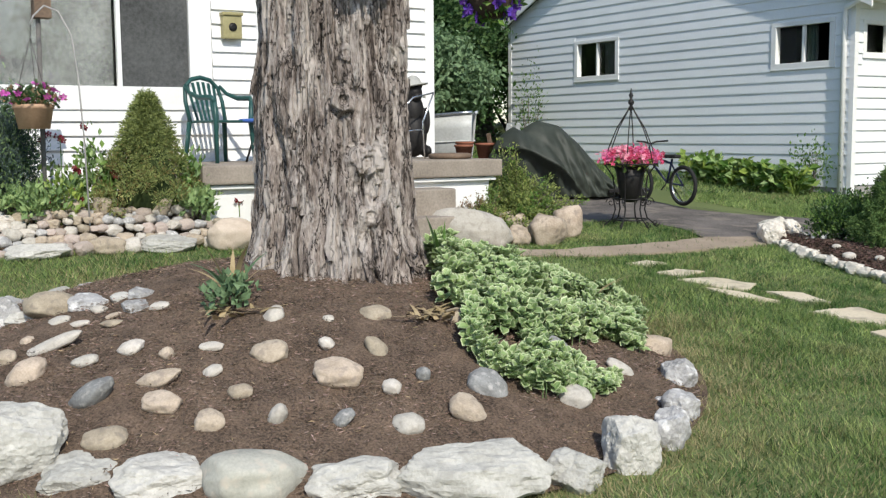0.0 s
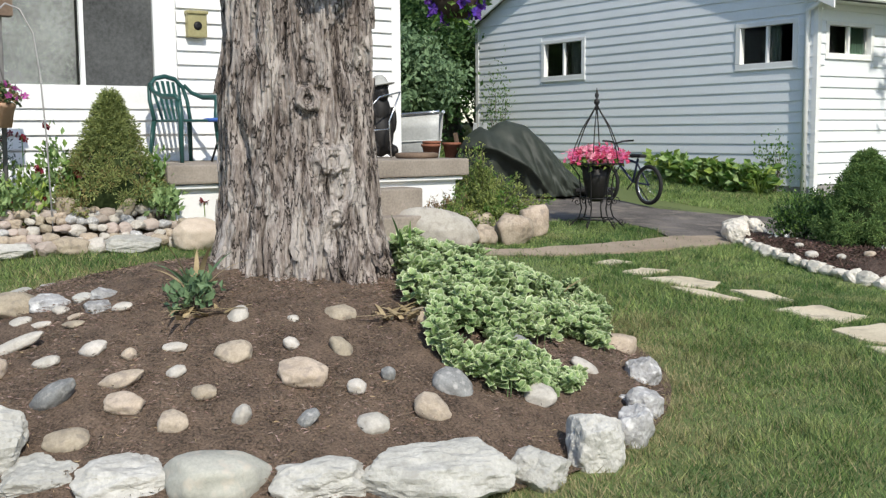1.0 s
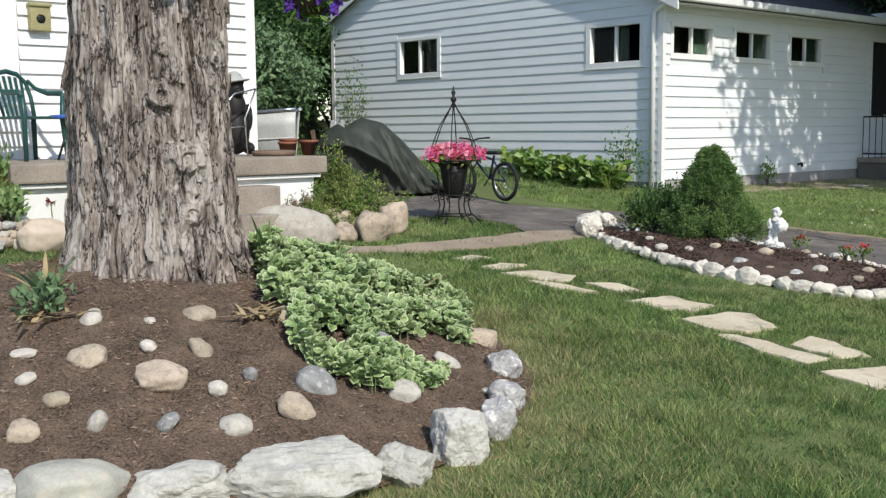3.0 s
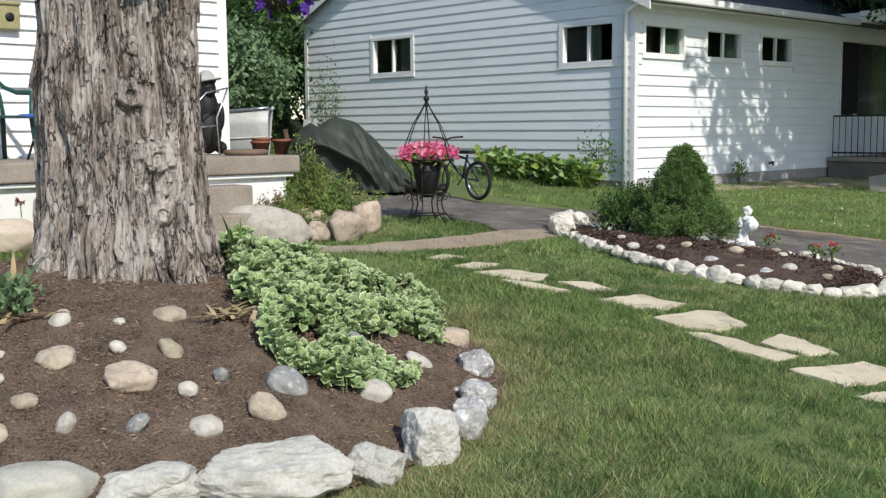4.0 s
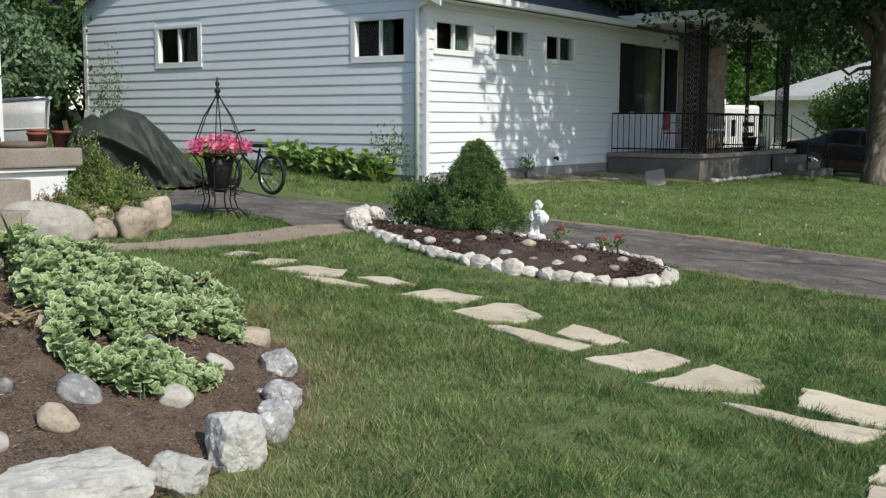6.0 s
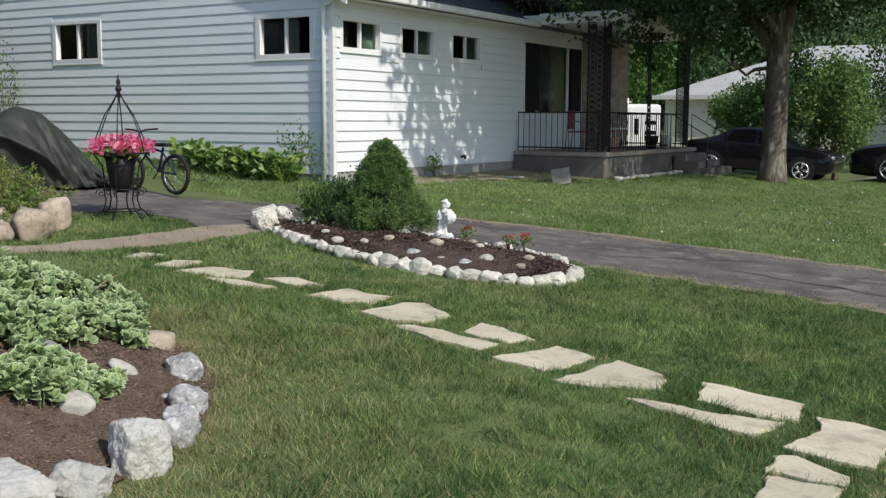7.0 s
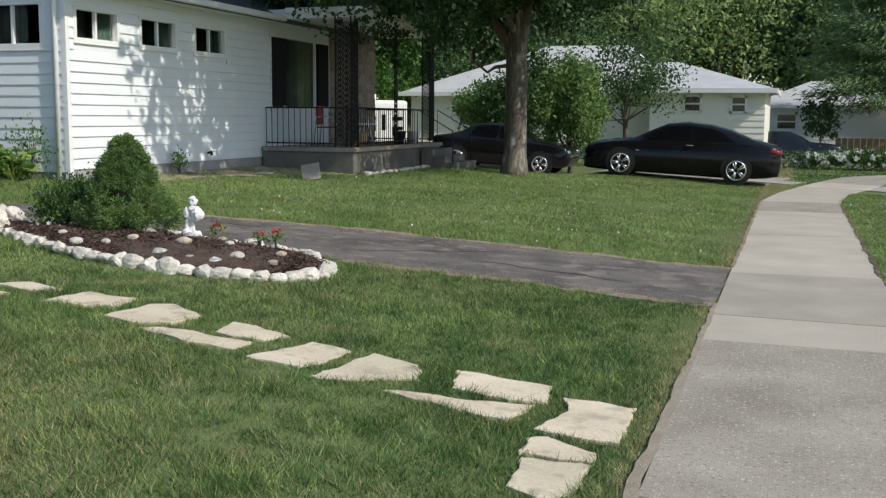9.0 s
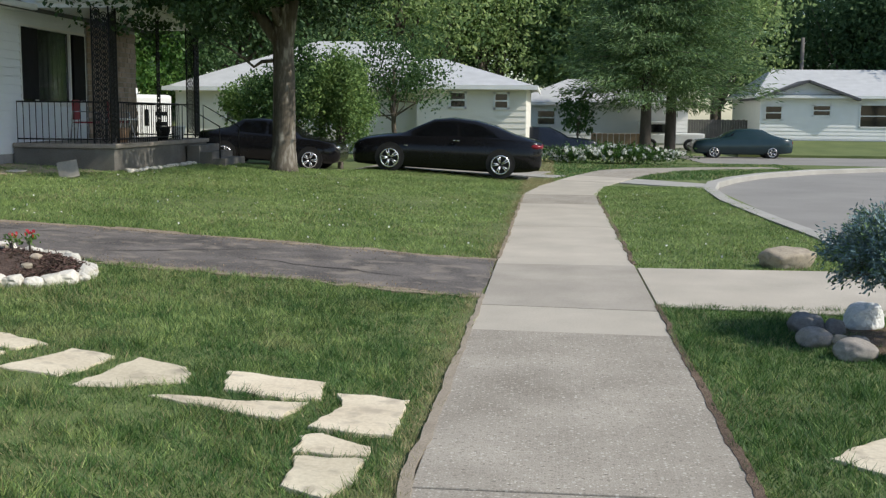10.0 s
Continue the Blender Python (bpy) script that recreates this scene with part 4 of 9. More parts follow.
rail = thing("porch_railing", "black iron porch railing with thin balusters", "railing", (BX, BY, 0.6))
railing((0.1, 6.28), (1.9, 6.28), 0.45, 1.25, rail)
railing((1.98, 6.6), (1.98, 10.15), 0.45, 1.25, rail)
railing((0.1, 11.7), (1.9, 11.7), 0.45, 1.25, rail)
for y_ in (10.25, 11.75):
    bm = bmesh.new()
    tube(bm, [(2.02, y_, 0.45), (2.02, y_, 1.25), (2.9, y_, 0.75), (2.9, y_, 0.0)], 0.016, 6)
    part("stair_rail", bm, M_IRON, rail)

# the house with the concrete porch, beside the old trunk
AX = -11.0
AEND = 6.72
house_a = thing("house", "white clapboard house with a wide front window", "house", (AX, AEND, 0.7))
inv = Matrix.Translation((-AX, -AEND, -0.7))
fa = inv @ frame_map((AX, -4, 0), (0, 1))
AWIN = (3.4, 7.9, 2.04, 3.9)
ADOOR = (8.62, 9.55, 1.42, 3.48)
L = AEND + 4
w = part("wall", wall_core(0, L, 0.5, 4.1, 0.16, [AWIN, ADOOR]), M_SIDING, house_a, "", fa)
siding(w, 0, L - 0.1, 0.95, 4.05, 0.146, [(3.3, 8.0, 1.96, 4.1), (8.5, 9.67, 1.42, 3.6)], M_SIDING, lip=0.034)
slider(house_a, fa, 3.3, 7.99, 1.96, 4.0, frame=0.24, splits=(4.2, 7.03), curtain=(0.0, 0.82, M_LACE), behind=0.1, label="wide white front window with net curtains")
part("insect_screen", boxes(((7.06, -0.02, 2.17), (7.75, -0.012, 3.86))), M_SCREEN, house_a, "grey insect screen", fa)
door = part("door", boxes(((8.62, -0.1, 1.42), (9.55, -0.05, 3.48)), bevel=0.006), M_TRIM, house_a, "white front door", fa)
part("door_frame", boxes(((8.5, -0.06, 1.42), (8.62, 0.03, 3.6)), ((9.55, -0.06, 1.42), (9.67, 0.03, 3.6)), ((8.62, -0.06, 3.48), (9.55, 0.03, 3.6)), bevel=0.006), M_TRIM, house_a, "", fa)
part("handle", boxes(((8.68, -0.05, 2.4), (8.72, 0.02, 2.52)), bevel=0.01), M_IRON, door)
part("corner_board", boxes(((-0.09, -0.1, 0.25), (0.024, 0.024, 3.35)), bevel=0.004), M_TRIM, house_a)
part("wall", boxes(((-8.5, -0.16, -0.15), (-0.16, 0, 3.4)), ((-8.5, -10.7, -0.15), (-8.34, -0.16, 3.4)), ((-8.5, -10.72, -0.15), (-0.16, -10.56, 3.4))), M_SIDING, house_a)
bm = bmesh.new()
roof_plane(bm, (0.5, 0.35, 3.42), (0.5, -11.2, 3.42), (-4.25, -11.2, 5.0), (-4.25, 0.35, 5.0))
roof_plane(bm, (-9.0, 0.35, 3.42), (-9.0, -11.2, 3.42), (-4.25, -11.2, 5.0), (-4.25, 0.35, 5.0))
for y in (0.0, -10.7):
    v = [bm.verts.new(p) for p in ((0, y - 0.02, 3.38), (-8.5, y - 0.02, 3.38), (-4.25, y - 0.02, 4.9))]
    bm.faces.new(v)
part("roof", bm, M_ROOF, house_a)

# its concrete porch: slab on a white base, with steps
porch = thing("porch", "brown-grey concrete porch slab on a white painted base", "porch", (AX, AEND, 0.6))
part("slab", boxes(((0.03, -3.42, 0.62), (1.6, -0.09, 0.80)), bevel=0.02), M_PORCH, porch)
part("base", boxes(((0.03, -3.32, -0.1), (1.5, -0.2, 0.618)), bevel=0.01), M_SIDING, porch, "white painted porch base")
part("edge_strip", boxes(((1.502, -3.4, 0.575), (1.56, -0.15, 0.612)), bevel=0.006), M_TRIM, porch)
for i, (x1, z1) in enumerate(((1.86, 0.52), (2.12, 0.26))):
    part("step", boxes(((1.5 if i == 0 else x1 - 0.36, -1.95, -0.12), (x1, -0.85 if i < 2 else -0.6, z1)), bevel=0.02), M_PORCH, porch)


# ---- the old trunk ----
TX, TY = -5.86, 2.90
trunk_thing = thing("old_trunk", "thick weathered grey trunk with furrowed peeling bark and knots", "tree trunk", (TX, TY, 0))
na, nz = 540, 430
KNOTS = [(-0.36, 1.86, 0.066, 0.062), (-0.08, 1.52, 0.088, 0.05), (-0.06, 1.21, 0.06, 0.042), (-0.3, 2.13, 0.045, 0.022)]  # turn, height, size, depth
verts = np.zeros((nz, na, 3))
base_z = 0.55
for i in range(nz):
    z = base_z + 2.2 * i / (nz - 1)
    h = z - 0.75
    flare = 0.428 + 0.122 * math.exp(-max(h, 0) * 2.2) - 0.004 * h
    for j in range(na):
        a = 2 * math.pi * j / na
        ca, sa = math.cos(a), math.sin(a)
        drift = 1.1 * noise.noise(Vector((ca * 2.2, sa * 2.2, z * 0.9))) + 0.4 * noise.noise(Vector((ca * 6, sa * 6, z * 3.1)))
        furrow = 0.0
        for ka, kz, ks, kd in KNOTS:
            da = (a - ka + math.pi) % (2 * math.pi) - math.pi
            q = math.hypot(da * 0.45, z - kz) / ks
            if q < 3:
                drift += 0.7 * math.tanh(da * 14) * math.exp(-q * q * 0.5)
        for strips, width, deep, zf in ((29, 0.24, 0.085, 1.1), (67, 0.3, 0.04, 2.3)):
            ph = a * strips / (2 * math.pi) + drift * strips / 29
            cell = math.floor(ph)
            f = ph - cell
            d = min(f, 1 - f)
            edge_id = cell if f < 0.5 else cell + 1
            broken = noise.noise(Vector(((edge_id % strips) * 3.7, z * zf, strips)))
            deep *= 1 + 0.9 * math.exp(-((a if a < math.pi else a - 2 * math.pi) - 0.35) ** 2 / 0.22)
            furrow += deep * math.exp(-(d / width) ** 2 * 3) * min(1, max(0, 0.5 + broken * 1.8))
            furrow += deep * 0.3 * noise.noise(Vector(((cell % strips) * 5.3, z * zf * 1.8, 40 + strips)))
        f3 = noise.noise(Vector((ca * 26, sa * 26, z * 7)))
        f4 = noise.noise(Vector((ca * 48, sa * 48, z * 30)))
        lobes = 0.028 * math.sin(a * 5 + 1.2) * math.exp(-max(h, 0) * 1.2) + 0.05 * math.exp(-max(h, 0) * 3.2) * math.sin(a * 11 + 2 * noise.noise(Vector((ca * 3, sa * 3, 4)))) + 0.02 * math.sin(a * 3 + 0.4)
        bare = math.exp(-((a + 0.6 + math.pi) % (2 * math.pi) - math.pi) ** 2 / 0.07) * min(1, max(0, 0.75 + noise.noise(Vector((ca * 3, sa * 3, z * 1.4))) * 1.4))
        calm = 1 - 0.6 * bare
        for ka, kz, ks, kd in KNOTS:
            calm *= 1 - 0.85 * math.exp(-(math.hypot(((a - ka + math.pi) % (2 * math.pi) - math.pi) * 0.45, z - kz) / ks) ** 4 * 0.6)
        r = flare + lobes + 0.012 - calm * furrow + 0.012 * calm * f3 + 0.006 * f4 + 0.02 * noise.noise(Vector((ca * 2, sa * 2, z * 1.5)))
        for ka, kz, ks, kd in KNOTS:
            q = math.hypot((a - ka + math.pi) % (2 * math.pi) - math.pi, (z - kz) / 0.45) * 0.45 / ks
            if q < 2:
                q *= 1 + 0.5 * noise.noise(Vector((ca * 9, sa * 9, z * 8))) + 0.2 * noise.noise(Vector((ca * 22, sa * 22, z * 18)))
                r += kd * (math.exp(-(q / 0.95) ** 4) * 0.6 + 0.35 * math.exp(-((q - 0.72) / 0.24) ** 2) - 0.4 * math.exp(-(q / 0.3) ** 2) - 0.22 * math.exp(-((q - 1.25) / 0.2) ** 2) + 0.17 * math.sin(q * 17 + 2.5 * noise.noise(Vector((ca * 9, sa * 9, z * 9)))) * math.exp(-q * 0.6))
        verts[i, j] = (r * ca, r * sa, z)
k = np.arange(na * nz).reshape(nz, na)
kn = np.roll(k, -1, 1)
tq = np.stack([k[:-1], kn[:-1], kn[1:], k[1:]], -1).reshape(-1, 4)
part("trunk", fast_mesh("trunk", verts.reshape(-1, 3), tq, M_BARK, smooth=True), None, trunk_thing)
RADII = np.hypot(verts[:, :, 0], verts[:, :, 1])


def bark_plate(a0, z0, length, width, proud, curl, seed):
    """A loose strip of bark: ragged outline, thick edge, standing a little off the trunk."""
    rows_, outer, inner = 9, [], []
    for r_ in range(rows_ + 1):
        t = r_ / rows_
        z = z0 + length * t
        i = min(nz - 1, max(0, int((z - base_z) / 2.2 * (nz - 1))))
        wd = width * (0.35 + 0.65 * math.sin(math.pi * min(max(t, 0.04), 0.96)) ** 0.5) * (1 + 0.5 * noise.noise(Vector((t * 5, seed, 1))))
        sway = 0.05 * noise.noise(Vector((t * 2.5, seed, 5)))
        for c_ in (-1, 0, 1):
            r0 = float(np.mean(RADII[max(0, i - 6):i + 7, int((a0 / (2 * math.pi)) % 1 * na) - 3:int((a0 / (2 * math.pi)) % 1 * na) + 4])) if 3 < int((a0 / (2 * math.pi)) % 1 * na) < na - 4 else float(RADII[i, 0])
            a = a0 + sway + c_ * wd / (2 * r0) * (1 + 0.5 * noise.noise(Vector((t * 9, seed, c_ * 3 + 7))))
            off = proud * (1 if c_ == 0 else 0.55) + curl * ((1 - t) ** 3) + 0.006 * noise.noise(Vector((t * 11, c_, seed)))
            outer.append(((r0 + off) * math.cos(a), (r0 + off) * math.sin(a), z))
            inner.append(((r0 + off - 0.02) * math.cos(a), (r0 + off - 0.02) * math.sin(a), z))
    k_ = len(outer)
    F = []
    for r_ in range(rows_):
        for c_ in (0, 1):
            p_ = r_ * 3 + c_
            F += [(p_, p_ + 1, p_ + 4, p_ + 3), (k_ + p_, k_ + p_ + 3, k_ + p_ + 4, k_ + p_ + 1)]
        p_ = r_ * 3
        F += [(p_, p_ + 3, k_ + p_ + 3, k_ + p_), (p_ + 2, k_ + p_ + 2, k_ + p_ + 5, p_ + 5)]
    e_ = rows_ * 3
    for p_ in (0, 1):
        F += [(p_, k_ + p_, k_ + p_ + 1, p_ + 1), (e_ + p_, e_ + p_ + 1, k_ + e_ + p_ + 1, k_ + e_ + p_)]
    return fast_mesh("bark_plate", outer + inner, F, M_BARK)


plate_rng = random.Random(21)
for q in range(230):
    low_ = q < 70
    a0 = plate_rng.uniform(-2.6, 1.9)
    z0 = plate_rng.uniform(0.72, 0.98) if low_ else plate_rng.uniform(0.9, 2.5)
    if not low_ and -0.85 < a0 < -0.2 and plate_rng.random() < 0.6:
        continue
    part("bark_plate", bark_plate(a0 % (2 * math.pi), z0, plate_rng.uniform(0.14, 0.5), plate_rng.uniform(0.022, 0.06), plate_rng.uniform(0.006, 0.024), plate_rng.uniform(0.01, 0.05) if low_ else plate_rng.uniform(0, 0.012), q * 1.7), None, trunk_thing)
bm = bmesh.new()
lathe(bm, [(0.4, 2.7), (0.36, 2.76), (0.1, 2.78)], 48)
part("cut_top", bm, M_BARK2, trunk_thing)
# ---- stones ----
ROUND = {m: [rock_mesh("stone", 10 + i, m, (0.55 if m is M_ROCK_T else 0.4), 4, 0.035, boxy=i % 2 == 0) for i in range(6)] for m in (M_ROCK_T, M_PEB_W, M_PEB_S)}
SHARP_W = [rock_mesh("boulder", 40 + i, M_ROCK_W, 0.92, 5, 0.04, boxy=True) for i in range(7)]
SHARP_G = [rock_mesh("boulder", 60 + i, M_ROCK_G, 0.9, 4, 0.05, boxy=True) for i in range(4)]
BOULD_T = [rock_mesh("boulder", 80 + i, M_ROCK_T, 0.7, 4, 0.04, boxy=True) for i in range(5)]


def lay(name, mesh, x, y, z, sx, sy, sz, turn, tilt, label, category, group):
    ob = new(name, mesh)
    ob.matrix_world = pose(x, y, z, tilt, 0, turn) @ Matrix.Diagonal((sx, sy, sz, 1))
    return tagged(ob, label, category, group)


TAN = [(-5.53, 1.43, 0.11, 0.04, 5), (-5.64, 1.47, 0.09, 0.03, 15), (-5.73, 1.05, 0.08, 0.06, 15), (-5.6, 0.92, 0.11, 0.09, 10), (-5.3, 0.96, 0.2, 0.13, 30), (-4.97, 1.54, 0.07, 0.07, 30), (-4.77, 1.44, 0.2, 0.08, 15), (-4.58, 1.39, 0.18, 0.1, 0), (-4.47, 1.72, 0.12, 0.07, 0),
       (-4.33, 1.52, 0.13, 0.12, 0), (-4.49, 1.12, 0.18, 0.1, 0), (-4.69, 1.96, 0.18, 0.12, 10), (-4.53, 2.45, 0.15, 0.09, -45), (-4.39, 2.17, 0.23, 0.14, -5), (-4.87, 2.63, 0.18, 0.1, 0), (-3.98, 2.62, 0.17, 0.12, -28), (-4.81, 3.09, 0.15, 0.09, 10)]
PALE = [(-5.82, 1.44, 0.09, 0.05, 0), (-5.84, 1.22, 0.16, 0.07, 20), (-5.7, 1.3, 0.15, 0.04, 15), (-5.55, 1.69, 0.12, 0.05, 12), (-5.53, 1.12, 0.38, 0.07, 25), (-5.19, 1.21, 0.14, 0.06, 15), (-5.14, 1.42, 0.13, 0.08, 15), (-4.9, 1.74, 0.12, 0.05, 3), (-4.69, 1.67, 0.1, 0.06, 18), (-4.23, 1.79, 0.12, 0.09, 60),
        (-5.03, 2.12, 0.13, 0.09, 40), (-4.9, 2.37, 0.06, 0.04, 0), (-4.66, 2.24, 0.08, 0.07, -25), (-4.22, 2.36, 0.09, 0.08, 0), (-3.96, 2.3, 0.15, 0.1, -5), (-3.98, 3.25, 0.16, 0.14, 0), (-4.29, 3.82, 0.17, 0.08, -35)]
GREY = [(-4.84, 1.15, 0.25, 0.12, 35), (-4.27, 2.56, 0.07, 0.08, 0), (-4.1, 2.05, 0.12, 0.07, 35), (-4.12, 2.83, 0.2, 0.14, -25), (-4.44, 3.5, 0.17, 0.12, -45)]
VIEW_TURN = 58.0
for rows, m, label in ((TAN, M_ROCK_T, "smooth tan fieldstone bedded in dark mulch"), (PALE, M_PEB_W, "smooth cream river stone bedded in dark mulch"), (GREY, M_PEB_S, "flat slate-grey stone bedded in dark mulch")):
    for i, (x, y, wd, ht, lean_) in enumerate(rows):
        ob = lay("stone", ROUND[m][(i * 5 + 1) % 6], x, y, mz(x, y) + 0.012 + ht * 0.1, 1, 1, 1, VIEW_TURN, 14, label, "stone", "stones on the mound")
        ob.matrix_world = ob.matrix_world @ pose(0, 0, 0, 0, -lean_, random.uniform(-12, 12)) @ Matrix.Diagonal((wd * 1.1, min(wd, ht * 1.5), ht * 0.96, 1))

BOULDER_LABEL = {"w": "rough white limestone boulder edging the mulch mound", "g": "rough grey granite boulder edging the mulch mound", "t": "rounded pale fieldstone boulder edging the mulch mound", "p": "smooth pale grey-green boulder edging the mulch mound"}
BORDER = [(-4.55, 0.74, 0.42, 0.36, "w"), (-4.35, 0.98, 0.37, 0.155, "w"), (-4.10, 1.23, 0.37, 0.18, "w"), (-3.86, 1.54, 0.4, 0.24, "p"), (-3.72, 1.90, 0.4, 0.2, "w"), (-3.48, 2.33, 0.6, 0.25, "w"), (-3.41, 2.78, 0.27, 0.19, "w"), (-3.45, 3.14, 0.235, 0.28, "w"), (-3.58, 3.51, 0.165, 0.22, "g"),
          (-3.87, 3.85, 0.18, 0.18, "g"), (-4.03, 3.85, 0.13, 0.1, "g"), (-4.28, 4.23, 0.2, 0.2, "g"), (-4.85, 4.55, 0.24, 0.17, "t"), (-6.3, 0.98, 0.26, 0.22, "g"), (-6.22, 1.13, 0.2, 0.08, "w"), (-6.11, 1.25, 0.27, 0.17, "t"), (-6.0, 1.42, 0.2, 0.09, "g"), (-5.91, 1.58, 0.1, 0.07, "w"), (-5.8, 1.68, 0.15, 0.09, "g"), (-5.66, 1.61, 0.16, 0.06, "g")]
for i, (x, y, wd, ht, c) in enumerate(BORDER):
    stone_m = {"w": M_ROCK_W, "g": M_ROCK_G, "t": M_ROCK_T, "p": M_ROCK_P}[c]
    me = rock_mesh("boulder", 400 + i * 3, stone_m, {"w": 0.93, "g": 0.93, "t": 0.6, "p": 0.62}[c], 5 if c == "w" else 4, {"w": 0.058, "g": 0.06}.get(c, 0.03), boxy=True)
    co = np.array([v.co for v in me.vertices])
    lo_, size_ = co.min(0), np.ptp(co, axis=0)
    me.vertices.foreach_set("co", ((co - lo_) / size_ - 0.5).astype(np.float32).ravel())
    me.update()
    dist_ = math.hypot(x, y)
    dp = min(wd, 0.3)
    x, y = x + x / dist_ * dp * 0.25, y + y / dist_ * dp * 0.25
    floor_z = gz(x, y) if i < 13 else mz(x, y)
    lay("boulder", me, x, y, floor_z + ht * 0.44 - 0.03, wd * 1.13, dp * 1.05, ht * 0.98 + 0.02, math.degrees(math.atan2(y, x)) - 90 + random.uniform(-7, 7), random.uniform(-5, 5), BOULDER_LABEL[c], "boulder", "stones edging the mound")
ang = 1.98
i = 0
while ang < 2 * math.pi - 2.2:
    x, y = MOUND_X + 2.18 * math.cos(ang), MOUND_Y + 2.18 * math.sin(ang)
    wd = random.uniform(0.16, 0.3)
    c = i % 3
    lay("boulder", (SHARP_W, BOULD_T, SHARP_G)[c][i % 4], x, y, gz(x, y) + 0.07, wd, wd * 0.8, wd * 0.65, math.degrees(ang) + 90, 0,
        ("white limestone cobble edging the mound", "tan cobble edging the mound", "grey cobble edging the mound")[c], "boulder", "stones edging the mound")
    ang += wd * 1.02 / 2.18
    i += 1

# ---- stepping stones ----
FLAGS = [[(-7.48, 6.67), (-7.5, 6.95), (-7.33, 7.03), (-7.28, 6.74)], [(-6.99, 6.61), (-7.06, 6.91), (-6.87, 7.06), (-6.77, 6.72)], [(-6.69, 6.57), (-6.61, 6.91), (-6.24, 7.08), (-6.11, 6.8), (-6.32, 6.6)],
         [(-6.31, 6.49), (-6.09, 6.68), (-5.63, 6.66), (-5.92, 6.5)], [(-5.99, 6.88), (-5.82, 7.13), (-5.44, 7.03), (-5.57, 6.82)], [(-5.32, 6.62), (-5.22, 7.04), (-4.78, 7.07), (-4.8, 6.72), (-4.96, 6.6)],
         [(-4.67, 6.44), (-4.63, 6.94), (-4.46, 7.05), (-4.11, 6.84), (-4.14, 6.49), (-4.36, 6.38)], [(-4.26, 6.25), (-4.11, 6.35), (-3.84, 6.36), (-3.42, 6.31), (-3.45, 6.07), (-3.78, 6.1)], [(-3.77, 6.44), (-3.82, 6.77), (-3.62, 6.74), (-3.3, 6.62), (-3.4, 6.39)]]
FLAGS2 = [[(-3.29, 5.97), (-3.19, 6.18), (-3.09, 6.56), (-2.78, 6.47), (-2.81, 6.13), (-2.89, 5.89)], [(-2.75, 5.76), (-2.67, 6.09), (-2.62, 6.5), (-2.27, 6.39), (-2.16, 6.05), (-2.51, 5.8)],
          [(-2.27, 5.7), (-2.07, 5.78), (-1.73, 5.78), (-1.41, 5.89), (-1.48, 5.51), (-1.67, 5.56)], [(-1.93, 5.99), (-2.01, 6.39), (-1.77, 6.38), (-1.4, 6.35), (-1.36, 5.99), (-1.57, 5.91)],
          [(-1.3, 5.45), (-1.21, 5.9), (-1.29, 6.14), (-0.86, 6.15), (-0.86, 5.44), (-1.09, 5.43)], [(-1.27, 5.03), (-1.31, 5.28), (-1.2, 5.35), (-0.93, 5.22), (-0.94, 5.07), (-1.09, 5.05)], [(-1.22, 4.56), (-1.25, 4.98), (-0.93, 5.03), (-0.93, 4.7), (-1.02, 4.48)]]
ALLFLAGS = FLAGS + FLAGS2 + [[(1.32, 5.34), (1.56, 5.1), (2.1, 5.3), (1.76, 5.8)]]


def rough_poly(poly, step=0.05, wob=0.036, seed=1):
    pts = []
    for i in range(len(poly)):
        a, b = Vector(poly[i]), Vector(poly[(i + 1) % len(poly)])
        n = max(2, int((b - a).length / step))
        for j in range(n):
            p = a.lerp(b, j / n)
            pts.append((p.x + wob * noise.noise(Vector((p.x * 7, p.y * 7, seed))), p.y + wob * noise.noise(Vector((p.x * 7, p.y * 7, seed + 5)))))
    return pts


for i, poly in enumerate(ALLFLAGS):
    cx, cy = sum(p[0] for p in poly) / len(poly), sum(p[1] for p in poly) / len(poly)
    bm = slab(rough_poly(poly, seed=i), lambda x, y: gz(x, y) - 0.05, lambda x, y: gz(x, y) + 0.016 + 0.003 * math.sin(x * 9 + y * 7), 0.006)
    me_ob = solid("flagstone", bm, M_FLAG, "uneven buff flagstone set flush in the lawn", "flagstone", group="stepping stones in the lawn")

# ---- the small bed beside the drive ----
BED = [(-8.25, 9.5), (-7.7, 9.0), (-7.06, 8.67), (-6.25, 8.36), (-5.63, 8.23), (-5.24, 8.19), (-4.75, 8.25), (-4.27, 8.4), (-4.05, 8.8), (-4.15, 9.2), (-4.66, 9.75), (-5.3, 9.85), (-7.0, 9.8)]
bcx, bcy = -5.9, 9.05
bm = bmesh.new()
pts = rough_poly(BED, 0.15, 0.03, 2)
prev = None
for s, h in ((1.0, 0.0), (0.92, 0.06), (0.75, 0.11), (0.5, 0.145), (0.2, 0.16)):
    ring = [bm.verts.new((bcx + (x - bcx) * s, bcy + (y - bcy) * s, gz(bcx + (x - bcx) * s, bcy + (y - bcy) * s) + h + 0.02 * noise.noise(Vector((x * 5 * s, y * 5 * s, 0))))) for x, y in pts]
    if prev:
        for i in range(len(ring)):
            bm.faces.new((prev[i], prev[(i + 1) % len(ring)], ring[(i + 1) % len(ring)], ring[i])).smooth = True
    prev = ring
bm.faces.new(prev)
solid("mulch_bed", bm, M_MULCH2, "low bed of reddish brown mulch", "mulch bed", "structure")
M_EDGE = mat("whitish edging stone", (0.53, 0.49, 0.42), (0.71, 0.67, 0.59), 14, 0.75, 0.35, 90, c3=(0.5, 0.45, 0.38), vary=0.14, depth=0.006, metres=True)
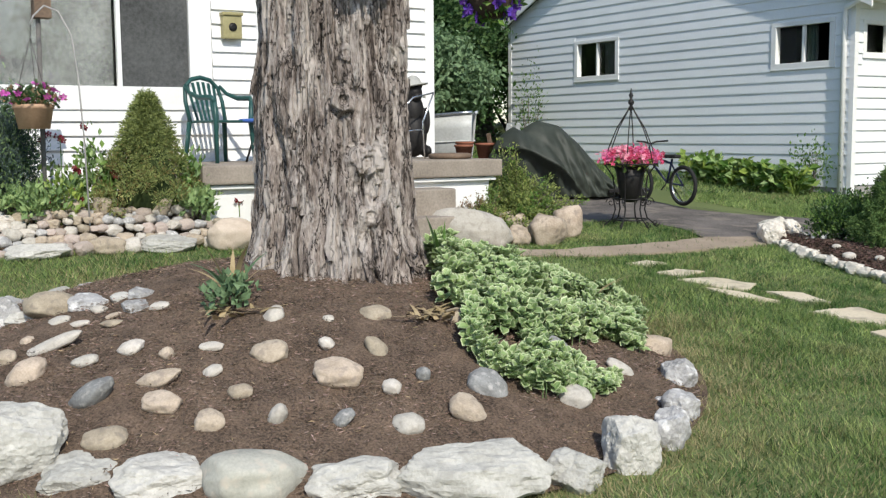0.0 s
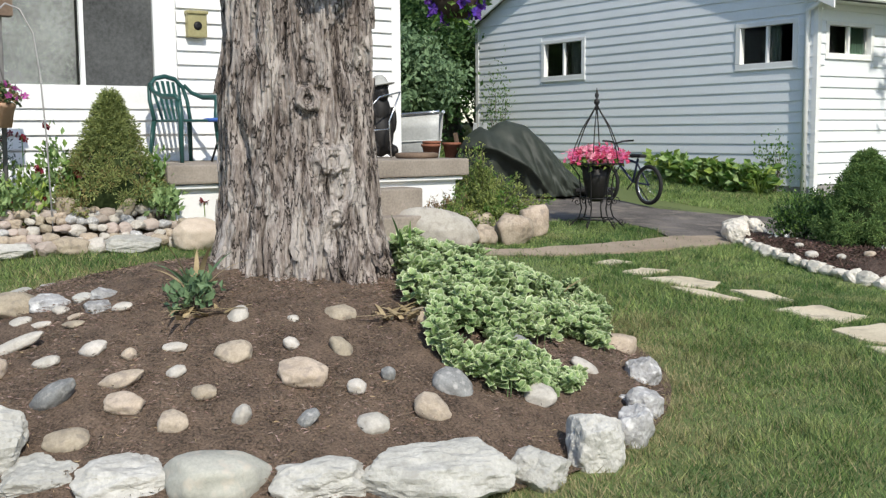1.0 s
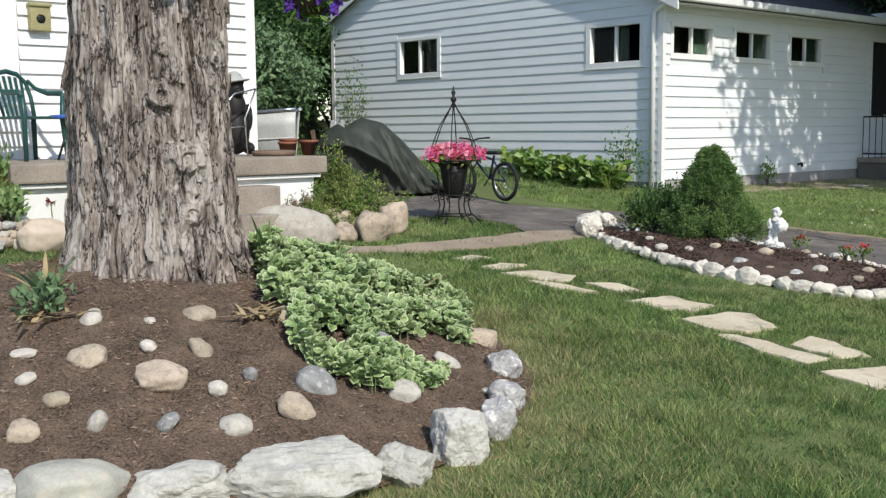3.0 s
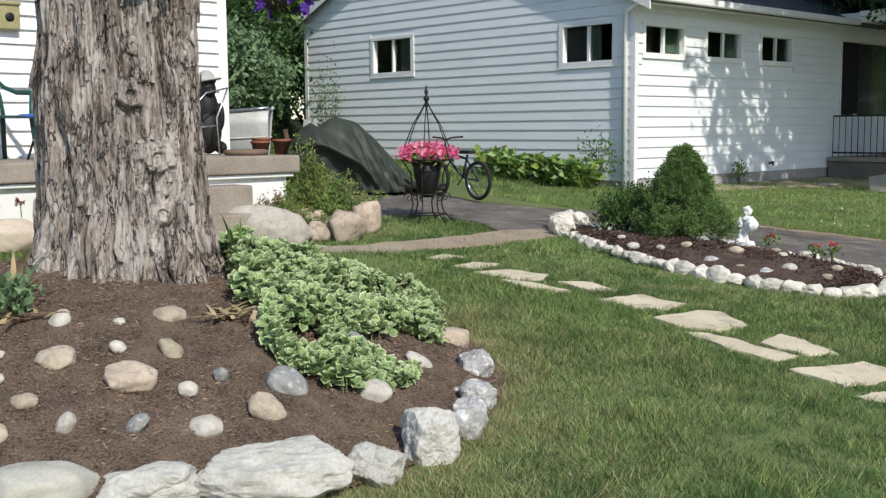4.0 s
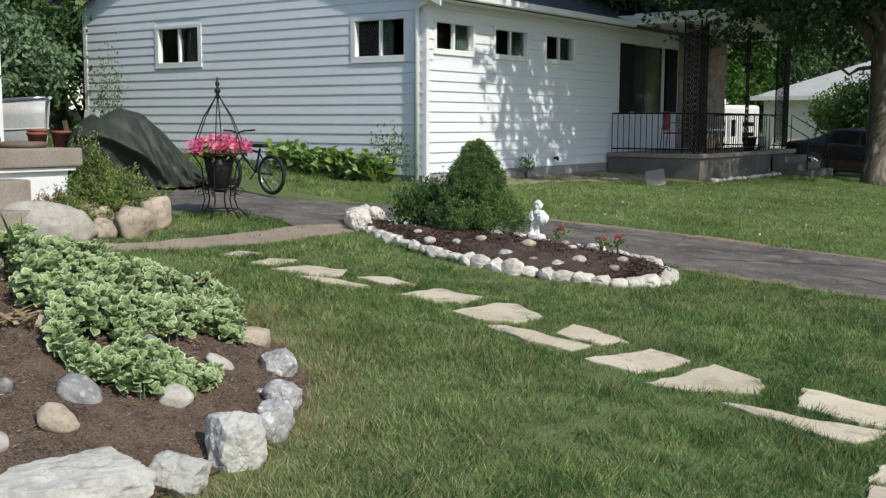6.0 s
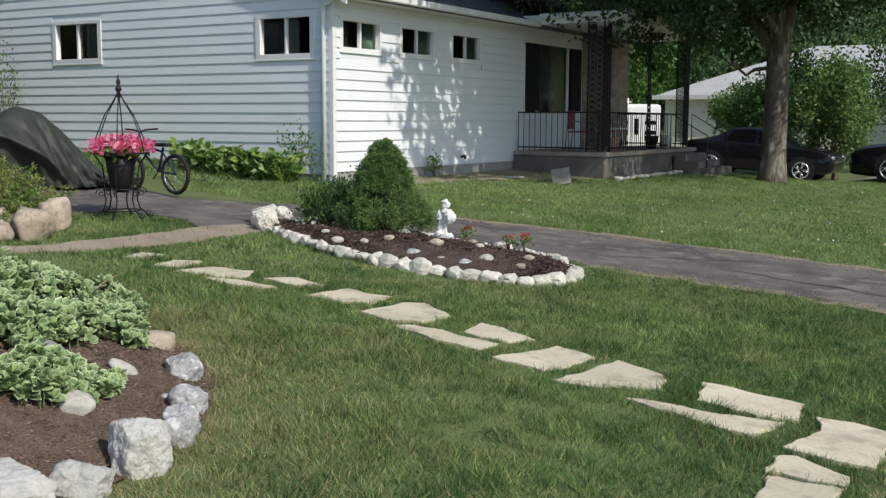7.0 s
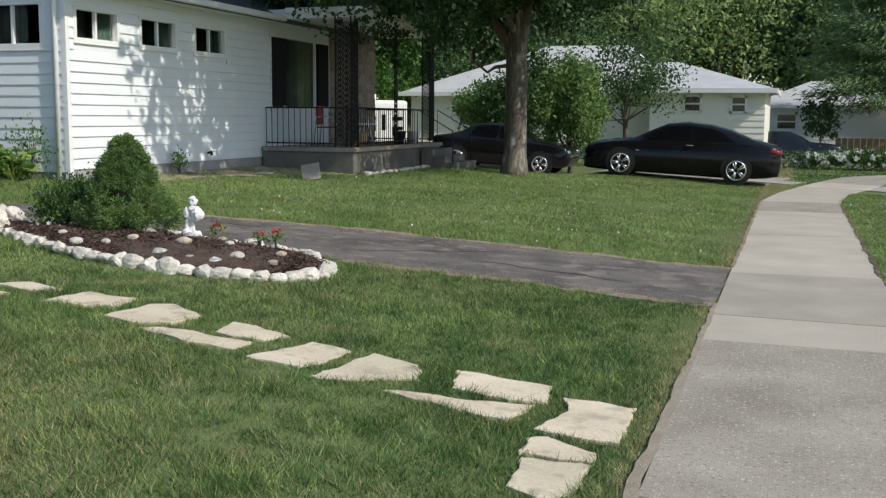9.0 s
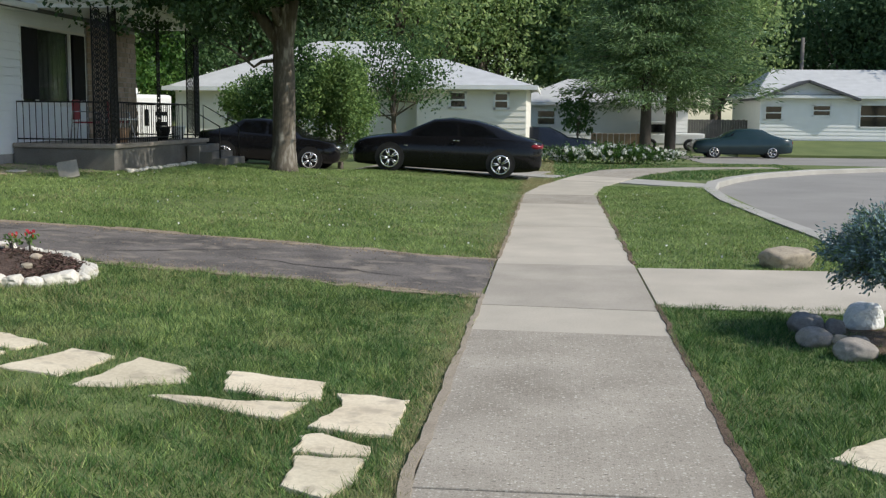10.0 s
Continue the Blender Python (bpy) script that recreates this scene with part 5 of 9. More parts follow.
PEBW = [rock_mesh("stone", 100 + i, M_EDGE, 0.8, 3, 0.06, boxy=i % 2 == 0) for i in range(8)]


def along(poly, gap):
    out = []
    for a, b in zip(poly, poly[1:]):
        a, b = Vector(a), Vector(b)
        n = max(1, round((b - a).length / gap))
        out += [(*a.lerp(b, j / n), math.degrees(math.atan2(b.y - a.y, b.x - a.x))) for j in range(n)]
    return out


for i, (x, y, a) in enumerate(along(BED[1:] , 0.18)):
    s = random.uniform(0.13, 0.23)
    lay("stone", PEBW[random.randrange(8)], x, y, gz(x, y) + 0.04, s * 1.2, s * 0.85, s * random.uniform(0.6, 0.9), a + random.uniform(-30, 30), random.uniform(-15, 15), "whitish stone edging the small mulch bed", "stone", "stones edging the small bed")
ENDW = [rock_mesh("boulder", 180 + i, M_EDGE, 0.92, 4, 0.07, boxy=True) for i in range(4)]
for i, (x, y, s) in enumerate(((-8.1, 9.42, 0.34), (-7.95, 9.2, 0.3), (-7.78, 9.02, 0.26), (-7.95, 9.5, 0.26))):
    lay("boulder", ENDW[i], x, y, gz(x, y) + 0.1, s, s * 0.9, s * 0.85, 30 * i, 0, "pale rough boulder at the end of the small bed", "boulder", "stones edging the small bed")
SMALL_GREY = [rock_mesh("stone", 120 + i, M_ROCK_G, 0.6, 3, 0.04) for i in range(3)]
BED_PALE = [(-6.45, 8.54, 0.11), (-6.18, 8.62, 0.08), (-5.21, 9.23, 0.08), (-4.87, 8.76, 0.12), (-6.8, 8.8, 0.08)]
BED_TAN = [(-6.02, 8.82, 0.1), (-5.51, 8.9, 0.13), (-5.21, 8.5, 0.08), (-5.5, 9.6, 0.1), (-5.1, 9.5, 0.12), (-4.5, 8.74, 0.09), (-4.6, 9.1, 0.1)]
BED_GREY = [(-6.16, 9.3, 0.11), (-5.54, 8.52, 0.13), (-5.74, 9.36, 0.11), (-4.95, 8.5, 0.11)]
for rows, m, lab in ((BED_PALE, M_PEB_W, "small cream stone lying on the mulch bed"), (BED_TAN, M_ROCK_T, "small tan stone lying on the mulch bed"), (BED_GREY, M_ROCK_G, "small grey stone lying on the mulch bed")):
    for i, (x, y, s) in enumerate(rows):
        lift_ = 0.14 * min(1, max(0, 1.15 - math.hypot((x + 5.9) / 2.3, (y - 9.05) / 0.85)))
        mesh = SMALL_GREY[i % 3] if m is M_ROCK_G else ROUND[m][i % 5]
        lay("stone", mesh, x, y, gz(x, y) + 0.045 + lift_, s * 1.2, s, s * 0.75, random.uniform(20, 80), random.uniform(-12, 12), lab, "stone", "stones on the small bed")

# ---- plants: builders ----
def clumps(n, centre, radii, shell=0.75, low=-0.2, rng=None):
    """Points spread near the surface of an ellipsoid, kept above a level."""
    rng = rng or RNG
    d = rng.normal(size=(n * 3, 3))
    d /= np.linalg.norm(d, axis=1)[:, None]
    d = d[d[:, 2] > low][:n]
    r = rng.uniform(shell, 1.0, len(d))[:, None]
    return np.asarray(centre) + d * r * np.asarray(radii), d


def cone_bush(name, label, x, y, z, height, radius, leaf, n=9000, size=0.05, seed=1, dry=0.0, waist=0.0, dry_mat=None, taper=0.8):
    """A dense dwarf conifer: an uneven cone of short shoots over a dark core, on a short stem."""
    rng = np.random.default_rng(seed)
    ob = thing(name, label, "conifer", (x, y, z))
    m = 170
    h = 0.05 + rng.uniform(0, 1, m) ** 0.8 * 0.93
    a = rng.uniform(0, 2 * np.pi, m)
    prof = np.where(h < 0.18, 0.75 + h / 0.18 * 0.25, ((1 - h) / 0.82) ** taper)
    prof = prof * (1 - waist * np.exp(-((h - 0.62) / 0.06) ** 2))
    bump = np.array([1 + 0.2 * noise.noise(Vector((math.cos(b) * 3.2, math.sin(b) * 3.2, c * 8 + seed))) for b, c in zip(a, h)])
    r = radius * prof * bump * rng.uniform(0.8, 1.08, m)
    tuft = np.stack([r * np.cos(a), r * np.sin(a), h * height], 1)
    k = rng.integers(0, m, n)
    a, h = a[k], h[k]
    o_ = rng.normal(size=(n, 3))
    o_ /= np.linalg.norm(o_, axis=1)[:, None]
    p = tuft[k] + o_ * rng.uniform(0.035, 0.085, (n, 1)) * (1.15 - 0.35 * h[:, None])
    aim = np.stack([np.cos(a), np.sin(a), np.full(n, 0.5)], 1) * 0.7 + o_ * 1.5
    idx = (rng.uniform(size=n) < np.clip(dry * (1.3 - 1.9 * h), 0, 1) * (0.55 + 0.9 * np.array([noise.noise(Vector((q[0] * 6, q[1] * 6, q[2] * 5))) for q in p]))).astype(int)
    part("foliage", leaf_mesh("foliage", p, size, [leaf, dry_mat or leaf], idx, 0.3, aim, 0.8, rng, 0.1), None, ob)
    # solid core, its dark colour standing in for shade between the shoots
    bm = bmesh.new()
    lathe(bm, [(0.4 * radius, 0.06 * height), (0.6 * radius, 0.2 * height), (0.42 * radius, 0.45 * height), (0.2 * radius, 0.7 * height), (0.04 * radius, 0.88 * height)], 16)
    part("shade_core", bm, M_NEEDLE_CORE, ob)
    bm = bmesh.new()
    tube(bm, [(0, 0, -0.05), (0, 0, 0.3 * height)], 0.035, 8)
    part("stem", bm, M_BARK2, ob)
    return ob


L_COLUMB = leafmat("grey-green leaves", (0.12, 0.2, 0.1), (0.2, 0.3, 0.16), 0.3, 0.6, 0.25)
L_JUNIPER = leafmat("blue-grey juniper scales", (0.05, 0.08, 0.072), (0.1, 0.145, 0.13), 0.4, 0.65, 0.12)
P_CRIMSON = leafmat("dark crimson petals", (0.13, 0.012, 0.02), (0.27, 0.03, 0.045), 0.3, 0.6, 0.25)
L_OLIVE = leafmat("olive spruce needles", (0.16, 0.2, 0.065), (0.28, 0.33, 0.115), 0.4, 0.65, 0.15)
# the shade inside the conifers is put into this dark colour
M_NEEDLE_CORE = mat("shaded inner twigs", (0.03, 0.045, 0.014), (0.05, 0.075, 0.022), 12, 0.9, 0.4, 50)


def shrub(name, label, category, x, y, z, radii, leaf, n=2500, size=0.05, seed=1, stems=6, shell=0.45, wide=0.5, low=-0.5, groups=26, group=""):
    """A loose bush of leaf clumps on forked stems."""
    rng = np.random.default_rng(seed)
    ob = thing(name, label, category, (x, y, z), group=group)
    c, _ = clumps(groups, (0, 0, radii[2] * 0.62), np.asarray(radii) * (0.85, 0.85, 0.6), shell, low, rng)
    k = rng.integers(0, len(c), n)
    p = c[k] + rng.normal(size=(n, 3)) * np.asarray(radii) * 0.2
    p[:, 2] = np.maximum(p[:, 2], 0.02)
    aim = p / (np.linalg.norm(p, axis=1)[:, None] + 1e-6) + (0, 0, 0.5)
    part("foliage", leaf_mesh("foliage", p, size, leaf if isinstance(leaf, list) else [leaf], rng.integers(0, len(leaf), n) if isinstance(leaf, list) else None, wide, aim, 0.9, rng), None, ob)
    bm = bmesh.new()
    for i in range(stems):
        q = Vector(c[i % len(c)])
        tube(bm, [(q.x * 0.1, q.y * 0.1, -0.03), (q.x * 0.45, q.y * 0.45, q.z * 0.5), q], [0.014, 0.01, 0.005], 5)
    tagged(part("branchwork", bm, M_BARK2, ob), kind="stuff")
    return ob


def blooms(name, p, size, petals, parent, rng=None, label=""):
    """Small flowers, each of five petals facing outwards."""
    rng = rng or RNG
    n = len(p)
    face = rng.normal(size=(n, 3)) * 0.6 + (0.5, -0.2, 0.5)
    face /= np.linalg.norm(face, axis=1)[:, None]
    s = np.cross(face, (0.3, 0.2, 0.9))
    s /= np.linalg.norm(s, axis=1)[:, None]
    u = np.cross(face, s)
    V, F = [], []
    for j in range(5):
        a = 2 * math.pi * j / 5
        d = math.cos(a) * s + math.sin(a) * u
        e = -math.sin(a) * s + math.cos(a) * u
        V.append(np.stack([p, p + d * size * 0.6 + e * size * 0.36 + face * size * 0.25, p + d * size + face * size * 0.1, p + d * size * 0.6 - e * size * 0.36 + face * size * 0.25], 1))
    V = np.concatenate(V, 0)
    q = np.arange(len(V) * 4).reshape(-1, 4)
    return tagged(part(name, fast_mesh(name, V.reshape(-1, 3), q, petals), None, parent, label), kind="stuff")


def tree(name, label, x, y, z, height, spread, base, leaf, n=9000, size=0.16, seed=1, trunk=0.25, groups=60, limbs=14, bark=None, lean=0.0, group="", cluster=0.16, low=-0.75, spread_y=None, skirt=0, shift_y=0.0, shade=0, lift=0.0, hang=0, clear=None, extra_limbs=()):
    """A tapered trunk, limbs, and a crown of many leaf clumps with gaps."""
    rng = np.random.default_rng(seed)
    ob = thing(name, label, "tree", (x, y, z), group=group)
    rz = (height - base) / 2
    c, _ = clumps(groups, (lean, 0, base + rz), (spread, spread_y or spread, rz), 0.35, low, rng)
    if skirt:
        a_ = rng.uniform(0, 2 * np.pi, skirt)
        r_ = spread * rng.uniform(0.12, 0.9, skirt)
        c = np.concatenate([c, np.stack([r_ * np.cos(a_), r_ * np.sin(a_), base + rng.uniform(0.1, 1.5, skirt) - 0.5 * r_ / spread], 1)])
    c[:, :2] *= rng.uniform(0.75, 1.15, (len(c), 1))
    c[:, 1] += shift_y * np.clip((c[:, 2] - base) / rz, 0, 1)
    c[:, 2] += lift * np.clip((c[:, 0] * 0.85 + c[:, 1] * 0.5) / spread, 0, 1)
    if hang:
        hx = rng.uniform(-2.3, 0.7, hang)
        c = np.concatenate([c, np.stack([hx, rng.uniform(-4.6, -1.2, hang), 3.1 - 0.2 * hx + rng.uniform(0, 1.3, hang)], 1)])
    k = rng.integers(0, len(c), n)
    p = c[k] + rng.normal(size=(n, 3)) * np.array((spread, spread, rz * 0.8)) * cluster
    if clear:
        p = p[clear(p)]
    n = len(p)
    aim = np.stack([rng.normal(size=n) * 0.3, rng.normal(size=n) * 0.3, np.full(n, -0.35)], 1)
    part("crown", leaf_mesh("crown", p, size, [leaf], None, 0.62, aim, 0.8, rng, 0.12), None, ob)
    # extra large leaves high in the crown, out of view, added to thicken its shadow
    if shade:
        k2 = rng.integers(0, len(c), shade)
        p2 = c[k2] + rng.normal(size=(shade, 3)) * np.array((spread, spread, rz * 0.6)) * cluster
        p2 = p2[p2[:, 2] > base + 2.2]
        part("upper_crown", leaf_mesh("upper_crown", p2, size * 2.6, [leaf], None, 0.7, None, 0.8, rng, 0.12), None, ob)
    bm = bmesh.new()
    top = base + rz * 1.1
    pts = [(0, 0, -0.15), (0, 0, 0.12), (0.02, 0, 0.5), (0.03, 0.02, base * 0.6), (lean * 0.3, 0, base), (lean * 0.7, 0.05, top)]
    tube(bm, pts, [trunk * 1.5, trunk * 1.28, trunk * 1.05, trunk * 0.97, trunk * 0.85, trunk * 0.35], 14)
    part("trunk", bm, bark or M_BARK2, ob)
    for i in range(limbs):
        q = Vector(c[i % len(c)])
        s = Vector((lean * 0.4, 0, rng.uniform(base * 0.85, base + rz * 0.6)))
        mid = s.lerp(q, 0.5) + Vector(rng.normal(size=3)) * 0.25
        bm = bmesh.new()
        tube(bm, [s, mid, q], [trunk * 0.36, trunk * 0.2, trunk * 0.06], 7)
        part("limb", bm, bark or M_BARK2, ob)
    for pts, rad in extra_limbs:
        bm = bmesh.new()
        tube(bm, pts, rad, 9)
        part("limb", bm, bark or M_BARK2, ob)
    return ob


# ---- ground cover on the mound ----
COVER = [(-5.3, 3.3), (-4.97, 3.06), (-4.74, 3.15), (-4.55, 2.97), (-4.32, 2.86), (-4.09, 3.0), (-3.95, 3.12), (-3.98, 3.45), (-4.16, 3.69), (-4.31, 3.66), (-4.24, 3.42), (-4.43, 3.36), (-4.56, 3.6), (-4.45, 3.92), (-4.6, 4.25), (-5.0, 4.62), (-5.5, 4.72), (-5.9, 4.6), (-6.1, 3.9), (-5.85, 3.5)]
cover = thing("ground_cover", "mounded ground cover with cream-edged green leaves", "plant", (0, 0, 0))
n = 1900
cx, cy = RNG.uniform(-6.2, -4.0, n * 5), RNG.uniform(2.9, 4.7, n * 5)
ok = inside(COVER, cx, cy)
gap = np.array([noise.noise(Vector((a * 2.6, b * 2.6, 8))) for a, b in zip(cx, cy)])
ok &= gap > -0.26
cx, cy = cx[ok][:n], cy[ok][:n]
hgt = 0.1 + 0.13 * np.clip((-4.3 - cx) / 1.0, 0, 1) + 0.09 * np.array([noise.noise(Vector((a * 4, b * 4, 3))) for a, b in zip(cx, cy)])
cz = mound_z(cx, cy) + hgt * RNG.uniform(0.3, 1.05, len(cx))
base = np.stack([cx, cy, cz], 1)
# each shoot ends in a whorl of leaves
per = 9
axis = RNG.normal(size=(len(cx), 3)) * 0.35 + (0.25, -0.12, 0.9)
axis /= np.linalg.norm(axis, axis=1)[:, None]
ex = np.cross(axis, RNG.normal(size=(len(cx), 3)))
ex /= np.linalg.norm(ex, axis=1)[:, None]
ey = np.cross(axis, ex)
lb, la, lu, lw = [], [], [], []
for i in range(per):
    ring = i % 2
    t = 2 * np.pi * i / per * 2 + RNG.normal(size=(len(cx), 1)) * 0.25
    el = (0.35 if ring else 0.85) + RNG.normal(size=(len(cx), 1)) * 0.22
    out = np.cos(t) * ex + np.sin(t) * ey
    la.append(np.cos(el) * out + np.sin(el) * axis)
    lw.append(-np.sin(t) * ex + np.cos(t) * ey)
    lb.append(base - axis * (0.012 if ring else 0.0))
    lu.append(RNG.uniform(0.04, 0.072, (len(cx), 1)) * (1.1 if ring else 0.8))
lb, aim, sd, Ls = np.concatenate(lb), np.concatenate(la), np.concatenate(lw), np.concatenate(lu)
up = np.cross(aim, sd)


def leaf_quads(scale, lift):
    b = lb + aim * Ls * (1 - scale) * 0.4 + up * lift
    L_ = Ls * scale
    l1, l2 = b + aim * L_ * 0.32, b + aim * L_ * 0.7
    w1, w2 = sd * L_ * 0.33, sd * L_ * 0.33
    cup = up * L_ * 0.1
    tip = b + aim * L_ - up * L_ * 0.06
    return np.concatenate([np.stack([b, l1 + w1 + cup, l2 + w2 + cup, tip], 1), np.stack([b, tip, l2 - w2 + cup, l1 - w1 + cup], 1)])


edge, heart, heart2 = leaf_quads(1.0, 0.0), leaf_quads(0.78, 0.0018), leaf_quads(0.78, -0.0018)
V = np.concatenate([edge, heart, heart2]).reshape(-1, 3)
q = np.arange(len(V)).reshape(-1, 4)
part("foliage", fast_mesh("foliage", V, q, [L_VARI2, L_VARI], np.repeat([0, 1, 1], len(edge))), None, cover, "cream-edged leaves")
sel = RNG.uniform(size=len(cx)) < 0.4
bm = bmesh.new()
for x, y, z in base[sel][:260]:
    tube(bm, [(x, y, mz(x, y) - 0.01), (x + 0.01, y, z)], 0.003, 4, False)
tagged(part("stalk_mass", bm, L_VARI, cover), kind="stuff")


def blades(name, label, x, y, z, n, length, wide, material, lean, seed, category="plant", rise=1.0, scatter=0.0):
    """A tuft of long bending leaves."""
    rng = np.random.default_rng(seed)
    ob = thing(name, label, category, (x, y, z))
    for i in range(n):
        a, ln, ou = rng.uniform(0, 6.28), length * rng.uniform(0.6, 1.1), lean * rng.uniform(0.4, 1.2)
        d = Vector((math.cos(a), math.sin(a), 0))
        s = Vector((-d.y, d.x, 0))
        away = Vector((rng.uniform(-scatter, scatter), rng.uniform(-scatter, scatter), 0))
        bm = bmesh.new()
        rows = []
        for j in range(7):
            t = j / 6
            c = away + d * (0.02 + ou * ln * t ** 1.6) + Vector((0, 0, rise * ln * (t - ou * 0.55 * t * t)))
            hw = wide * 0.5 * (1 - t) ** 0.6 + 0.001
            rows.append([bm.verts.new(c - s * hw), bm.verts.new(c - d * hw * 0.3), bm.verts.new(c + s * hw)])
        for r0, r1 in zip(rows, rows[1:]):
            bm.faces.new((r0[0], r0[1], r1[1], r1[0])).smooth = True
            bm.faces.new((r0[1], r0[2], r1[2], r1[1])).smooth = True
        part("leaf", bm, material[i % len(material)], ob)
    return ob


blades("iris_plant", "withered iris with tan and green blades at the trunk", -5.34, 2.02, mz(-5.34, 2.02), 13, 0.42, 0.045, [L_DRY, L_DRY, L_COLUMB], 0.75, 3)
blades("iris_plant", "tall pale green iris blades beside the trunk", -5.55, 3.47, mz(-5.55, 3.47), 7, 0.5, 0.04, [L_VARI, L_SHRUB], 0.35, 5)
blades("dried_leaves", "flattened dried tan leaves on the mulch", -4.86, 2.98, mz(-4.86, 2.98), 46, 0.22, 0.03, [L_DRY], 1.0, 8, rise=0.4, scatter=0.13)
blades("dried_leaves", "dried tan iris leaves lying on the mulch", -5.22, 1.95, mz(-5.22, 1.95), 20, 0.28, 0.035, [L_DRY], 1.0, 9, rise=0.35, scatter=0.12)
blades("dried_leaves", "dry straw-coloured stalks over the ground cover", -5.2, 4.35, mz(-5.2, 4.35) + 0.12, 9, 0.46, 0.012, [L_DRY], 1.2, 12, rise=0.5)
shrub("columbine", "small grey-green leafy plant in the mulch", "plant", -5.26, 2.0, mz(-5.26, 2.0), (0.16, 0.16, 0.13), [L_COLUMB], 170, 0.055, 4, 5, groups=14, wide=0.7)

# mulch shreds, too many to count
M_FIBRE = mat("bark fibre", (0.08, 0.06, 0.046), (0.31, 0.24, 0.185), 4, 0.95, 0, 30, island=0.8)
n = 34000
a, r = RNG.uniform(0, 2 * np.pi, n), np.sqrt(RNG.uniform(0, 1, n)) * MOUND_R * 1.0
px, py = MOUND_X + r * np.cos(a), MOUND_Y + r * np.sin(a)
ax = RNG.normal(size=(n, 3)) * (1, 1, 0.25)
me = leaf_mesh("mulch_shreds", np.stack([px, py, mound_z(px, py) + RNG.uniform(0.0, 0.03, n)], 1), 0.017, [M_CHIP, L_DRY], (RNG.uniform(size=n) < 0.012).astype(int), 0.22, ax * 2, 0.2)
solid("mulch_shreds", me, None, "loose brown bark shreds and straw", "mulch", "stuff")
n = 40000
a, r = RNG.uniform(0, 2 * np.pi, n), np.sqrt(RNG.uniform(0, 1, n)) * MOUND_R * 1.02
px, py = MOUND_X + r * np.cos(a), MOUND_Y + r * np.sin(a)
me = leaf_mesh("mulch_fibres", np.stack([px, py, mound_z(px, py) + RNG.uniform(0.006, 0.03, n)], 1), 0.028, [M_FIBRE, L_DRY], (RNG.uniform(size=n) < 0.03).astype(int), 0.06, RNG.normal(size=(n, 3)) * (2, 2, 0.35), 0.2)
solid("mulch_fibres", me, None, "fine dry straw and bark fibres on the mound", "mulch", "stuff")
n = 22000
px, py = RNG.uniform(-8.2, -4.1, n), RNG.uniform(8.2, 9.9, n)
ok = inside(BED, px, py)
px, py = px[ok], py[ok]
pz = ground_z(px, py) + 0.014 + 0.14 * np.clip(1.15 - np.hypot((px + 5.9) / 2.3, (py - 9.05) / 0.85), 0, 1) + 0.02
solid("mulch_shreds", leaf_mesh("mulch_shreds", np.stack([px, py, pz], 1), 0.05, [M_CHIP2], None, 0.25, RNG.normal(size=(len(px), 3)) * (2, 2, 0.5), 0.2), None, "loose reddish bark shreds", "mulch", "stuff")

# ---- bed under the front window ----
bedsoil = [(-9.5, -3), (-9.48, 1.0), (-9.48, 2.6), (-9.42, 3.2), (-9.45, 3.25), (-10.95, 3.25), (-10.95, -3)]
solid("planting_bed", slab(rough_poly(bedsoil, 0.3, 0.05, 4), lambda x, y: gz(x, y) - 0.05, lambda x, y: gz(x, y) + 0.2), M_MULCH, "dark soil bed under the front window", "mulch bed", "structure")
SMALL = {0: [rock_mesh("stone", 140 + i, M_ROCK_T, 0.78, 3, 0.05, boxy=True) for i in range(4)], 1: [rock_mesh("stone", 145 + i, M_PEB_W, 0.75, 3, 0.05, boxy=i % 2 == 0) for i in range(4)], 2: [rock_mesh("stone", 120 + i, M_ROCK_G, 0.7, 3, 0.05, boxy=i % 2 == 0) for i in range(4)], 3: [rock_mesh("stone", 130 + i, mat("pinkish stone", (0.36, 0.295, 0.255), (0.47, 0.4, 0.35), 14, 0.8, 0.3, 90, vary=0.2, metres=True), 0.75, 3, 0.04, boxy=True) for i in range(4)]}
bed_wall = thing("dry_stone_wall", "low dry wall of tan, cream, grey and pinkish stones", "wall")
for row, (dx, hz, s0, s1) in enumerate(((0.12, 0.04, 0.12, 0.24), (0.04, 0.1, 0.1, 0.18), (-0.04, 0.17, 0.09, 0.17), (-0.11, 0.23, 0.09, 0.16), (-0.19, 0.27, 0.08, 0.16), (-0.28, 0.28, 0.08, 0.15), (-0.37, 0.27, 0.08, 0.14))):
    y = -1.1 + 0.03 * row
    while y < (3.5 if row < 3 else 3.2):
        s = random.uniform(s0, s1) * 0.86
        c = random.choice((0, 1, 1, 1, 2, 3, 3))
        x = -9.27 + dx + random.uniform(-0.03, 0.03)
        part("stone", SMALL[c][random.randrange(4)], None, bed_wall, "", pose(x, y, gz(x, y) + hz + random.uniform(-0.015, 0.025), random.uniform(-15, 15), 0, 90 + random.uniform(-35, 35)) @ Matrix.Diagonal((s * 1.15, s * 0.9, s * 0.8, 1)))
        y += s * 0.92
WARM = [rock_mesh("boulder", 150 + i, mat("warm tan sandstone", (0.5, 0.4, 0.31), (0.64, 0.54, 0.44), 9, 0.85, 0.4, 80, vary=0.08, metres=True), 0.6, 4, 0.04, boxy=True) for i in range(2)]
